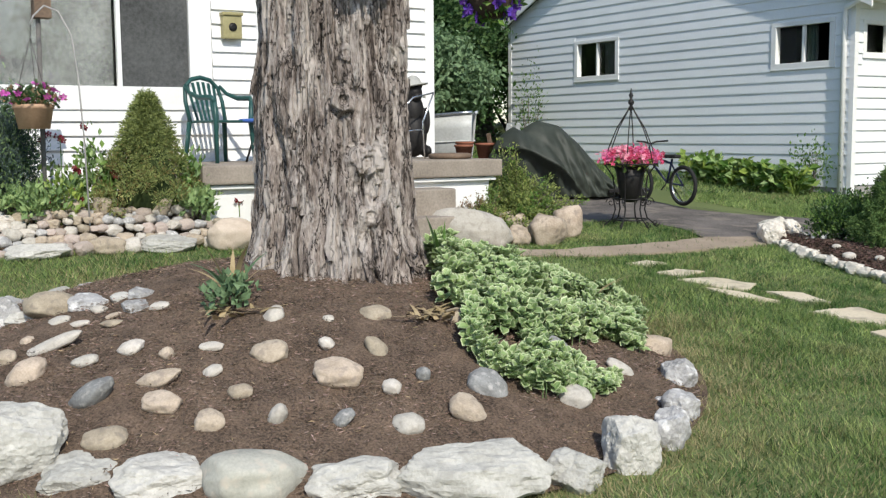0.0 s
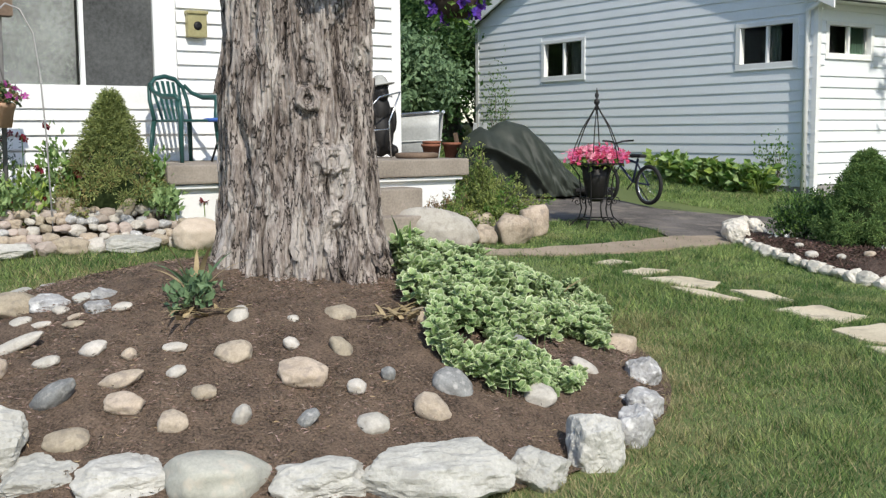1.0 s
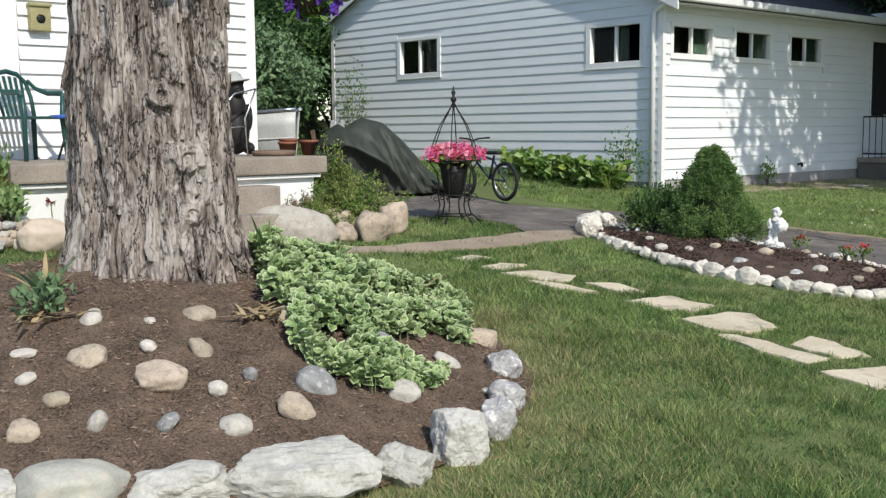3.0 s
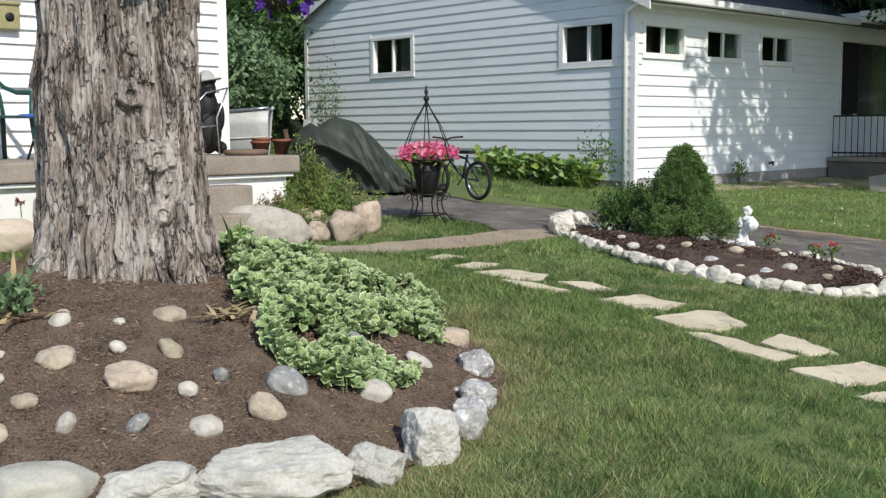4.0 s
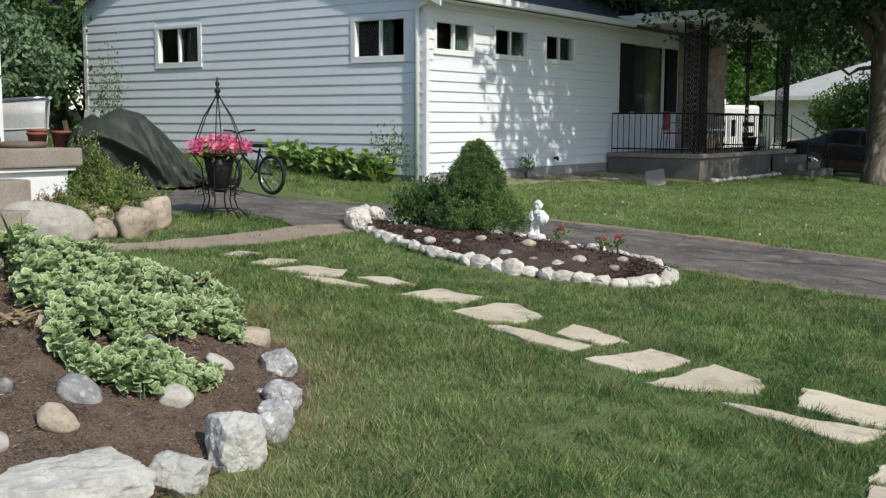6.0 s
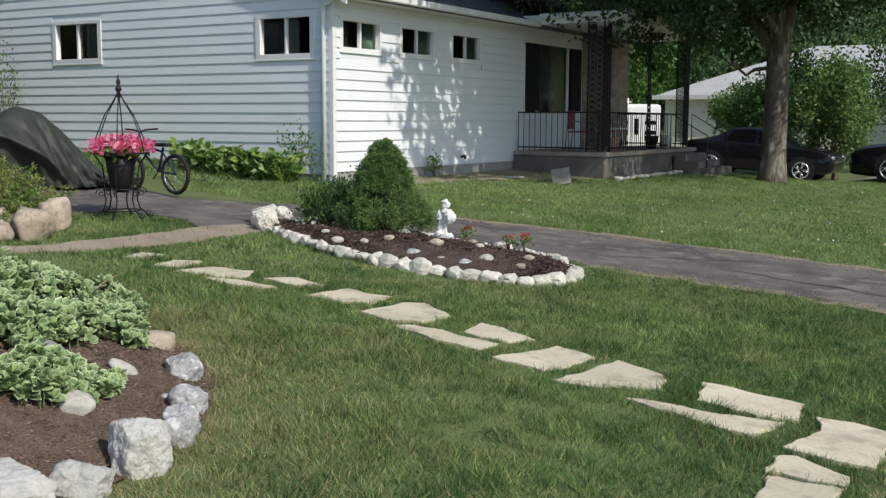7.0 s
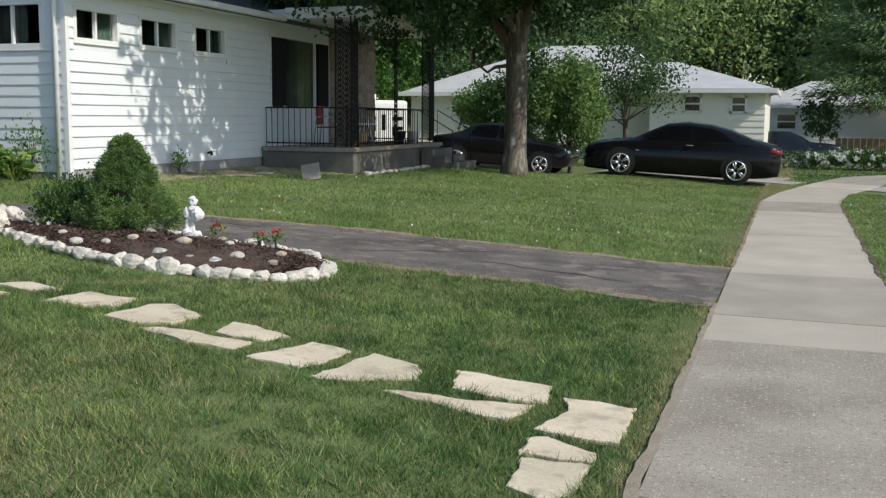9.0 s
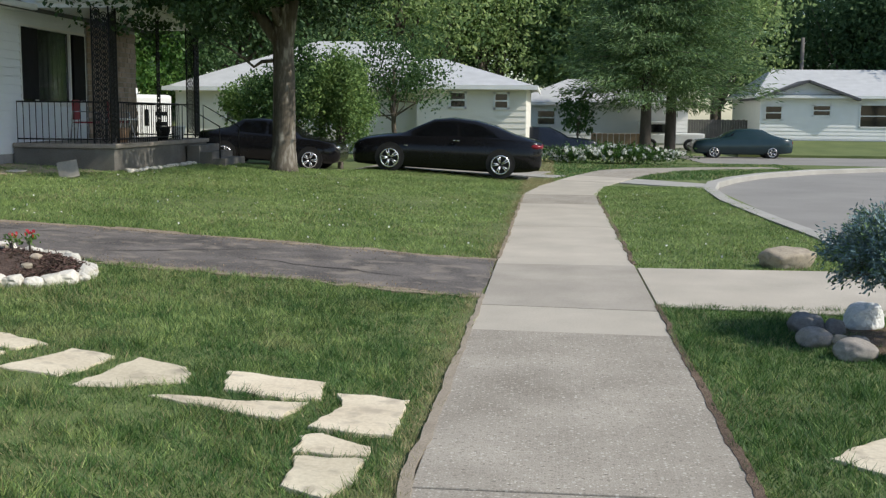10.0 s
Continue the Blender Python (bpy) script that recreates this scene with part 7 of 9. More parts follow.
far_house("house", "beige clapboard bungalow with a pale hipped roof", -5.35, -1.1, 42.0, 51.0, 0.0, 2.78, M_BEIGE, M_ROOFLIGHT, 1.25, ((1.25, 1.95, 1.9, 2.58), (2.98, 3.6, 1.88, 2.55)), -0.4, hip_to=0.65)
far_house("garage", "grey-beige wing with a low pale roof", -15.6, -5.36, 43.5, 55.0, 0.4, 2.3, M_BEIGE, M_ROOFLIGHT, 2.25, ((2.1, 3.0, 0.9, 1.9),), 4.7, hip_to=8.4)
far_house("house", "white bungalow behind a tall pine", -2.2, 7.5, 62.0, 72.0, -0.1, 2.5, M_SIDING, M_ROOFLIGHT, 1.5, ((1.2, 2.3, 1.2, 2.1),), 3.0)
h4 = far_house("house", "white bungalow across the road with a grey roof", 12.2, 27.0, 66.0, 76.0, 0.2, 2.75, M_SIDING, M_ROOFLIGHT, 1.75, ((0.25, 1.3, 1.3, 2.2), (3.0, 4.1, 1.55, 2.25), (5.7, 9.0, 0.9, 2.3)), 1.5)
bm = bmesh.new()
v = [bm.verts.new(p) for p in ((0, -0.1, 2.7), (5.3, -0.1, 2.7), (2.65, -0.1, 3.6), (0, 4, 2.7), (5.3, 4, 2.7), (2.65, 4, 3.6))]
bm.faces.new((v[0], v[1], v[2]))
bmesh.ops.delete(bm, geom=v[3:], context="VERTS")
part("gable", bm, M_SIDING, h4)
for a, b in (((-0.45, 2.6), (2.65, 3.68)), ((2.65, 3.68), (5.65, 2.6))):
    bm = bmesh.new()
    roof_plane(bm, (a[0], -0.6, a[1]), (b[0], -0.6, b[1]), (b[0], 5, b[1]), (a[0], 5, a[1]), 0.14)
    part("gable_roof", bm, M_ROOF, h4)
part("foundation", boxes(((-0.02, -0.08, -0.6), (14.8, -0.032, 0.15))), mat("blue-grey foundation", (0.2, 0.23, 0.26), (0.26, 0.29, 0.32), 3, 0.9, 0.2, 20), h4)
bm = bmesh.new()
tube(bm, [(16.8, 76.6, -1), (16.8, 76.6, 7.1)], [0.16, 0.13], 8)
solid("utility_pole", bm, M_FENCE, "weathered wooden utility pole behind the roof", "pole")
fence = thing("fence", "grey board fence between houses", "fence", (8.2, 70, -0.2))
for i in range(26):
    part("board", boxes(((i * 0.16, 0, 0), (i * 0.16 + 0.15, 0.03, 1.7 + 0.03 * math.sin(i * 3.1))), bevel=0.005), M_FENCE, fence)
bf = thing("fence", "new tan board fence by the white house", "fence", (2.0, 58.5, -0.25))
for i in range(10):
    part("board", boxes(((i * 0.3, 0, 0), (i * 0.3 + 0.28, 0.03, 1.0)), bevel=0.005), M_WOOD, bf)

bank = [(x, y) for x, y in ((9.8, 58.6), (40, 58.6), (40, 65.9), (11.0, 65.9))]
solid("lawn_bank", slab(bank, -1.2, lambda x, y: -0.3 + 0.62 * (y - 58.6) / 7.3), M_LAWN, "grass bank before the white bungalow", "lawn", "structure")
# caravan beyond the porch
van = thing("caravan", "white travel trailer with dark windows", "caravan", (-15.0, 36.2, 0.56), 52)
part("body", boxes(((0, 0, 0.15), (2.1, 4.5, 1.72)), bevel=0.12), M_WHITE, van)
part("roof_vent", boxes(((0.5, 0.6, 1.72), (1.1, 1.2, 1.98)), bevel=0.08), M_WHITE, van)
for u in (0.25, 1.4):
    for zz in (0.62, 0.98):
        part("window", boxes(((u, -0.012, zz), (u + 0.45, 0.0, zz + 0.14)), bevel=0.01), M_TINT, van)
part("window", boxes(((0.95, -0.012, 0.62), (1.12, 0.0, 1.2)), bevel=0.01), M_TINT, van)
for yy in (1.6, 2.6):
    part("wheel", torus(bmesh.new(), 0.25, 0.09, Matrix.Translation((2.1, yy, 0.05)) @ Matrix.Rotation(math.pi / 2, 4, "Y"), 20, 7), M_RUBBER, van)
truck = thing("truck", "white pickup behind the pine trunks", "truck", (4.6, 60.0, -0.2))
part("body", boxes(((0, 0, 0.35), (3.6, 1.7, 0.95)), ((0.1, 0.08, 0.95), (2.0, 1.62, 1.6)), bevel=0.08), M_WHITE, truck)
part("windscreen", boxes(((0.3, -0.006, 1.0), (1.8, 0.08, 1.45)), bevel=0.02), M_TINT, truck)
for xx in (0.7, 2.8):
    part("wheel", torus(bmesh.new(), 0.24, 0.1, Matrix.Translation((xx, 0.02, 0.34)) @ Matrix.Rotation(math.pi / 2, 4, "X"), 20, 7), M_RUBBER, truck)

# shrubs and small trees before the beige house
tree("lilac", "rounded light green bushy tree beside the drive", -6.6, 33.0, gz(-6.6, 33), 4.2, 1.1, 0.25, L_TREE2, 13000, 0.12, 21, 0.07, 46, 8)
tree("lilac", "light green bushy tree by the grey wing", -10.2, 37.0, gz(-10.2, 37), 2.9, 1.4, 0.3, L_TREE2, 6000, 0.14, 22, 0.07, 34, 8)
tree("lilac", "dull green bushy tree behind the parked sedan", -8.9, 36.5, gz(-8.9, 36.5), 4.0, 1.5, 0.3, L_TREE3, 11000, 0.13, 25, 0.07, 44, 8)
tree("ornamental_tree", "small dark open-branched tree by the house", -5.6, 37.5, gz(-5.6, 37), 5.0, 1.9, 1.2, L_TREE3, 5200, 0.12, 23, 0.1, 50, 12)
tree("sapling", "thin small tree by the white bungalow", 1.2, 55, -0.2, 3.2, 1.0, 0.6, L_TREE3, 900, 0.2, 24, 0.06, 18, 6)


# trunk bark darkened in place of the shade from the low branches
M_PINEBARK = mat("shade-darkened pine bark", (0.045, 0.038, 0.033), (0.1, 0.085, 0.072), 4, 0.95, 0.6, 30, stretch=(1, 1, 0.3), depth=0.02)


def pine(name, label, x, y, z, height, spread, base, seed, n=80000, size=0.26, trunk=0.24):
    rng = np.random.default_rng(seed)
    ob = thing(name, label, "tree", (x, y, z))
    bm = bmesh.new()
    tube(bm, [(0, 0, -0.2), (0, 0, 0.3), (0.05, 0, height * 0.5), (0, 0, height)], [trunk * 1.25, trunk, trunk * 0.6, 0.03], 10)
    part("trunk", bm, M_PINEBARK, ob)
    P = []
    k = 150
    for i in range(k):
        t = (i / k) ** 0.85
        h = base + (height - base) * t
        a = i * 2.399 + rng.uniform(-0.3, 0.3)
        ln = spread * (1 - t) ** 0.75 * rng.uniform(0.7, 1.1) + 0.25
        tip = Vector((math.cos(a) * ln, math.sin(a) * ln, h - 0.1 * ln + rng.uniform(-0.1, 0.2)))
        bm = bmesh.new()
        tube(bm, [(0, 0, h), Vector((0, 0, h)).lerp(tip, 0.6) + Vector((0, 0, 0.06)), tip], [0.05, 0.03, 0.012], 5)
        part("limb", bm, M_BARK2, ob)
        m = int(n / k * (0.35 + 0.9 * (1 - t)))
        s = rng.uniform(0.25, 1.05, m)[:, None]
        P.append(np.array((0, 0, h)) * (1 - s) + np.array(tip) * s + rng.normal(size=(m, 3)) * (0.36, 0.36, 0.12) * (0.5 + ln / spread))
    P = np.concatenate(P)
    part("foliage", leaf_mesh("foliage", P, size, [L_PINE, L_SPRUCE], rng.integers(0, 4, len(P)) // 3, 0.16, P * (0.35, 0.35, 0) + (0, 0, -0.3), 0.6, rng, 0.05), None, ob)
    return ob


pine("pine_tree", "tall soft pine with drooping branches", 4.57, 55.0, float(ground_z(4.57, 55)), 18.0, 4.2, 2.7, 31, size=0.33, trunk=0.3)
pine("pine_tree", "tall pine behind another", 5.96, 56.5, float(ground_z(5.96, 56.5)), 19.0, 4.5, 3.7, 32, size=0.33, trunk=0.3)
wb = shrub("hydrangea", "row of white-flowered bushes by the pavement", "flowers", 2.1, 39.6, float(ground_z(2.1, 39.6)), (2.6, 0.6, 0.5), [L_TREE, L_DARK], 5200, 0.11, 61, 8, groups=80)
c, _ = clumps(120, (0, 0, 0.34), (2.6, 0.62, 0.32), 0.85, -0.6)
blooms("bloom", np.repeat(c, 7, 0) + RNG.normal(size=(len(c) * 7, 3)) * 0.035, 0.065, P_WHITE, wb, label="white flower heads")

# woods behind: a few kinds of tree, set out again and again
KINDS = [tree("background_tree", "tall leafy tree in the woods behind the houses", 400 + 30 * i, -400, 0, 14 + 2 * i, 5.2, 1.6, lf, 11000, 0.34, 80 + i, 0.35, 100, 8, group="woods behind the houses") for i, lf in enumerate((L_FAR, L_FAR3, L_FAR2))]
spots = []
for i in range(16):
    spots.append((-36 + i * 5.3 + random.uniform(-1, 1), (76, 92, 83)[i % 3] + random.uniform(-2, 3)))
for i in range(9):
    spots.append((26 + i * 5, 84 + random.uniform(-4, 4)))
for i in range(8):
    spots.append((-30 - random.uniform(0, 8), 14 + i * 4.0))
# far-left trees and those across the road are unseen, added for glass reflections
spots += [(-24, 30), (-21, 36), (-20.5, 44), (-23, 50), (-26, 56), (-14, 60), (-9, 63), (-19, 63), (13, 88), (22, 87), (-44, 10), (-40, 18), (-27.5, 20.5), (-24.5, 16.5), (-27, 12.5), (-36, 1), (-33, -5), (-40, 6), (-44, -3), (-30, -14), (40, -8), (42, 4), (41, 16), (44, 28), (43, 40), (-4, 79), (-8, 75), (1, 81), (5, 77)]
for i, (x, y) in enumerate(spots):
    s = random.uniform(0.85, 1.15)
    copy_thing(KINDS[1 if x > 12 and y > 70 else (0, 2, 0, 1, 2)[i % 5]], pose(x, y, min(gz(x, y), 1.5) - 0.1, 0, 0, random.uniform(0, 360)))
for kd in KINDS:
    kd.matrix_world = pose(*[(-31, 24, 1.2), (-37, 28, 1.2), (-29, 40, 1.2)][KINDS.index(kd)], 0, 0, 40)
for x, y in ((-19.2, 47.5), (-22, 52), (-17.6, 57), (-25, 47), (-20.5, 58)):
    copy_thing(KINDS[1], pose(x, y, 0.6, 0, 0, random.uniform(0, 360)))
for i, (x, y) in enumerate(((-16.4, 47.5), (-19.0, 49), (-21.8, 48), (-17.8, 44.5))):
    tree("background_tree", "low leafy tree behind the white trailer", x, y, 0.7, 6.0, 2.5, 0.2, (L_TREE3, L_TREE)[i % 2], 9000, 0.2, 110 + i, 0.12, 60, 6, group="trees behind the trailer")
# leafy tangle just beyond the drive
for i, (x, y, h, s) in enumerate(((-20.5, 12.0, 4.6, 2.0), (-18.0, 10.9, 2.6, 1.2), (-20.5, 16.5, 4.5, 2.2), (-22.5, 13.2, 5.5, 2.6), (-22.8, 16.3, 7.5, 3.0), (-25.5, 15.0, 8.5, 3.2))):
    tree("background_tree", "dense leafy tree at the end of the drive", x, y, 1.0, h, s, 0.4, (L_TREE3, L_COLUMB, L_DARK)[i % 3], 14000, 0.13, 90 + i, 0.15, 70, 8, group="trees at the end of the drive")


# ---- furniture and things ----
def garden_chair(x, y, z, turn):
    """A moulded chair: slatted arched back, arms that run into the front legs."""
    ob = thing("garden_chair", "dark green moulded plastic garden chair on the porch", "chair", (x, y, z), turn)
    ob.matrix_world = ob.matrix_world @ Matrix.Diagonal((0.86, 0.9, 1.0, 1))
    bm = boxes(((-0.25, -0.23, 0.40), (0.25, 0.24, 0.425)), bevel=0.012)
    part("seat", bm, M_CHAIR, ob)
    for sx in (-1, 1):
        for sy, top, out in ((1, 0.41, 0.05), (-1, 0.62, 0.03)):
            bm = bmesh.new()
            tube(bm, [(sx * (0.25 + out), sy * (0.25 + out * 0.6), 0), (sx * 0.255, sy * 0.235, 0.41), (sx * 0.27, sy * 0.235, top)], [0.024, 0.03, 0.026], 8)
            part("leg", bm, M_CHAIR, ob)
        bm = bmesh.new()
        tube(bm, [(sx * 0.27, -0.25, 0.6), (sx * 0.285, -0.2, 0.645), (sx * 0.285, 0.02, 0.65), (sx * 0.275, 0.2, 0.7), (sx * 0.25, 0.3, 0.78)], [0.024, 0.028, 0.026, 0.022, 0.02], 8)
        part("armrest", bm, M_CHAIR, ob)
    bm = bmesh.new()
    arch = [(-0.26, 0.22, 0.42), (-0.27, 0.28, 0.62), (-0.24, 0.32, 0.76), (-0.14, 0.335, 0.84), (0, 0.34, 0.865), (0.14, 0.335, 0.84), (0.24, 0.32, 0.76), (0.27, 0.28, 0.62), (0.26, 0.22, 0.42)]
    tube(bm, arch, 0.024, 8)
    part("back_frame", bm, M_CHAIR, ob)
    for i in range(6):
        u = -0.175 + 0.07 * i
        bm = bmesh.new()
        topz = 0.85 - 0.9 * u * u - 0.03
        for q in range(1):
            box(bm, (u - 0.018, -0.004, 0), (u + 0.018, 0.004, 1))
        for v_ in bm.verts:
            t = v_.co.z
            v_.co = Vector((v_.co.x * (0.85 + 0.25 * t), v_.co.y + 0.215 + 0.125 * t, 0.42 + (topz - 0.42) * t))
        part("slat", bm, M_CHAIR, ob)
    return ob


garden_chair(-10.4, 3.85, 1.40, 108)
table = thing("side_table", "small round blue plastic table on the porch", "table", (-10.3, 4.27, 1.40))
bm = bmesh.new()
lathe(bm, [(0.22, 0.40), (0.25, 0.405), (0.25, 0.43), (0.23, 0.44)], 32)
part("tabletop", bm, M_BLUE, table)
for i in range(3):
    a = i * 2.09 + 0.5
    bm = bmesh.new()
    tube(bm, [(0.05 * math.cos(a), 0.05 * math.sin(a), 0.4), (0.19 * math.cos(a), 0.19 * math.sin(a), 0)], 0.012, 6)
    part("leg", bm, M_IRON, table)

mb = thing("wall_mailbox", "dull brass wall mailbox with a dark crest", "mailbox", (-10.975, 4.2, 2.83))
part("box", boxes(((0, -0.105, -0.14), (0.09, 0.105, 0.11)), bevel=0.012), M_BRASS, mb)
part("lid", boxes(((0, -0.115, 0.1), (0.11, 0.115, 0.135)), bevel=0.01), M_BRASS, mb)
bm = bmesh.new()
lathe(bm, [(0.045, 0), (0.045, 0.008), (0.02, 0.014)], 16)
part("crest", bm, M_IRON, mb, "", pose(0.09, 0, -0.02, 0, 90, 0))

M_OLDWOOD = mat("old brown wood", (0.1, 0.07, 0.05), (0.2, 0.14, 0.1), 6, 0.85, 0.3, 40)
hook = thing("shepherd_hook", "slim grey iron garden hook in the flower bed", "garden hook", (-9.35, 2.27, BZA - 0.02))
bm = bmesh.new()
tube(bm, [(0, 0, -0.1), (0, -0.02, 0.75), (0, -0.05, 1.3), (0, -0.09, 1.63), (0, -0.19, 1.82), (0, -0.3, 1.86), (0, -0.39, 1.77), (0, -0.41, 1.7)], 0.008, 6)
part("rod", bm, M_FOUND, hook)
feeder = thing("bird_feeder", "brown wooden bird feeder with an added dark bar beneath", "bird feeder", (-9.6, 2.0, BZA))
part("house", boxes(((-0.07, -0.07, 1.76), (0.07, 0.07, 1.95)), bevel=0.008), M_OLDWOOD, feeder)
part("roof", boxes(((-0.1, -0.1, 1.952), (0.1, 0.1, 1.98)), bevel=0.006), M_OLDWOOD, feeder)
# made-up pole: it draws the dark upright strip at the window
bm = bmesh.new()
tube(bm, [(0, -0.04, -0.1), (0, -0.03, 1.76)], 0.02, 8)
part("pole", bm, M_FENCE, feeder)
basket = thing("hanging_pot", "tan pot of pink petunias hung before the window", "flower pot", (-9.35, 1.85, 1.74))
bm = bmesh.new()
lathe(bm, [(0.125, 0.0), (0.155, 0.16), (0.165, 0.165), (0.165, 0.2), (0.14, 0.2)], 28)
part("pot", bm, M_TERRA, basket)
bm = bmesh.new()
for i in range(3):
    a = i * 2.09
    tube(bm, [(0.16 * math.cos(a), 0.16 * math.sin(a), 0.19), (0, 0, 0.75)], 0.003, 4)
tube(bm, [(0, 0, 0.75), (0, 0.02, 0.98)], 0.003, 4)
part("wire", bm, M_IRON, basket)
c, _ = clumps(380, (0, 0, 0.24), (0.25, 0.25, 0.14), 0.3, -0.5)
part("foliage", leaf_mesh("foliage", c, 0.055, [L_DARK, L_RUSSET, L_DARK], RNG.integers(0, 3, len(c)), 0.55, None, 1.0), None, basket)
c, _ = clumps(20, (0, 0, 0.26), (0.26, 0.26, 0.13), 0.85, -0.3)
blooms("blossom_mass", c, 0.035, P_MAG, basket, label="pink petunia flowers")

# flowers hung on and beside the trunk
for nm, lab, x, y, z, rad, pet, nn in (("hanging_basket", "hanging basket of purple petunias beside the trunk", -5.2, 3.6, 2.36, 0.17, P_PURPLE, 70), ("hanging_basket", "small basket of red petunias on the trunk", -5.2, 2.8, 2.67, 0.17, P_RED, 60)):
    b = thing(nm, lab, "flower basket", (x, y, z))
    bm = bmesh.new()
    lathe(bm, [(0.06, -0.02), (0.13, 0.03), (0.16, 0.12), (0.14, 0.13)], 20)
    part("bowl", bm, M_COCO, b)
    c, _ = clumps(420, (0, 0, 0.1), (rad, rad, 0.17), 0.3, -0.9)
    part("foliage", leaf_mesh("foliage", c, 0.055, [L_TREE, L_SHRUB], RNG.integers(0, 2, len(c)), 0.5, (0, 0, -0.4), 0.9), None, b)
    c, _ = clumps(nn, (0, 0, 0.1), (rad * 1.03, rad * 1.03, 0.18), 0.85, -0.8)
    blooms("blossom_mass", c, 0.038, pet, b)
    bm = bmesh.new()
    for i in range(3):
        a = i * 2.09
        tube(bm, [(0.15 * math.cos(a), 0.15 * math.sin(a), 0.12), (0, 0, 0.26)], 0.003, 4)
    tube(bm, [(0, 0, 0.26), (0, 0, 0.33), ((TX - x) * 0.42, (TY - y) * 0.42, 0.38), ((TX - x) * 0.75, (TY - y) * 0.75, 0.28)], 0.007, 5)
    part("bracket", bm, M_IRON, b)

# porch figure and clutter
bm = bmesh.new()
for c, r in (((0, 0, 0.24), (0.17, 0.19, 0.25)), ((0, 0, 0.5), (0.13, 0.15, 0.2)), ((0.02, 0.0, 0.7), (0.12, 0.12, 0.12)), ((0.12, 0.0, 0.67), (0.07, 0.06, 0.05)), ((0.1, 0.14, 0.06), (0.14, 0.07, 0.07)), ((0.1, -0.14, 0.06), (0.14, 0.07, 0.07)), ((0.08, 0.16, 0.4), (0.07, 0.05, 0.15)), ((0.08, -0.16, 0.4), (0.07, 0.05, 0.15)), ((0, 0.1, 0.79), (0.03, 0.04, 0.04)), ((0, -0.1, 0.79), (0.03, 0.04, 0.04))):
    bmesh.ops.create_icosphere(bm, subdivisions=3, radius=1, matrix=Matrix.Translation(c) @ Matrix.Diagonal((*r, 1)))
for f in bm.faces:
    f.smooth = True
bear = solid("bear_statue", bm, mat("dark brown resin", (0.007, 0.006, 0.006), (0.017, 0.015, 0.014), 10, 0.6, 0.5, 40), "dark resin bear statue sitting on the porch", "statue", m=pose(-10.41, 6.12, 1.42, 0, 0, -10) @ Matrix.Diagonal((0.85, 0.8, 1, 1)))
bm = bmesh.new()
lathe(bm, [(0.2, 0.0), (0.21, 0.012), (0.12, 0.03), (0.1, 0.08), (0.06, 0.12), (0.01, 0.13)], 24)
solid("hat", bm, mat("grey straw", (0.27, 0.27, 0.255), (0.45, 0.45, 0.42), 8, 0.9, 0.4, 60), "grey brimmed hat on the bear statue", "hat", m=pose(-10.4, 6.12, 2.2, 8, -6, 0) @ Matrix.Diagonal((0.8, 0.8, 0.95, 1)))
walker = thing("walking_frame", "folding metal walking frame on the porch", "walking frame", (-10.04, 5.93, 1.40), 20)
for i, pts in enumerate(([(0, -0.2, 0), (0, -0.2, 0.55), (0.05, -0.1, 0.66), (0.05, 0.25, 0.72)], [(0.0, 0.15, 0), (0.0, 0.12, 0.4), (0.05, 0.25, 0.72)], [(0, -0.2, 0.3), (0, 0.13, 0.32)])):
    bm = bmesh.new()
    tube(bm, pts, 0.009, 7)
    part("bar", bm, M_CHROME, walker)
solid("log_slice", lathe(bmesh.new(), [(0.22, 0), (0.24, 0.02), (0.235, 0.05), (0.2, 0.06)], 20), M_OLDWOOD, "flat round wooden slab on the porch", "wood slab", m=pose(-9.9, 6.28, 1.402))

# boat hull, pots and boards beyond the porch
boat = thing("boat", "small grey aluminium boat on its trailer", "boat", (-14.45, 8.75, 0.88), 12)
SECT = [(-1.0, 1.0), (-0.99, 0.8), (-0.95, 0.62), (-0.86, 0.46), (-0.68, 0.33), (-0.36, 0.25), (0, 0.22), (0.36, 0.25), (0.68, 0.33), (0.86, 0.46), (0.95, 0.62), (0.99, 0.8), (1.0, 1.0), (0.95, 0.98), (0.6, 0.45), (0, 0.38), (-0.6, 0.45), (-0.95, 0.98)]
bm = bmesh.new()
rings = []
for i in range(17):
    t = i / 16
    hw = 0.64 * (1 - 0.93 * t ** 3.2) * (0.93 + 0.07 * min(1, t * 4))
    rings.append([bm.verts.new((-1.6 + 2.5 * t + 0.12 * t * b, a * hw * (0.8 + 0.2 * b), 0.22 + (b - 0.22) * (1 + 0.14 * t * t) * (1 - 0.25 * t ** 3 * (1 - b)) + 0.14 * t ** 3 * (1 - b))) for a, b in SECT])
for a, b in zip(rings, rings[1:]):
    for j in range(len(SECT)):
        bm.faces.new((a[j], b[j], b[(j + 1) % len(SECT)], a[(j + 1) % len(SECT)])).smooth = True
bm.faces.new(rings[0])
bm.faces.new(rings[-1][::-1])
bmesh.ops.recalc_face_normals(bm, faces=bm.faces)
edge_l, edge_r = [r[0].co.copy() for r in rings], [r[12].co.copy() for r in rings]
seam_l, seam_r = [r[2].co + Vector((0, -0.006, 0)) for r in rings], [r[10].co + Vector((0, 0.006, 0)) for r in rings]
part("hull", bm, M_BOAT, boat)
for e_, r_ in ((edge_l, 0.026), (edge_r, 0.026), (seam_l, 0.012), (seam_r, 0.012)):
    bm = bmesh.new()
    tube(bm, e_, r_, 6)
    part("gunwale" if r_ > 0.02 else "hull_rib", bm, M_CHROME if r_ > 0.02 else M_BOAT, boat)
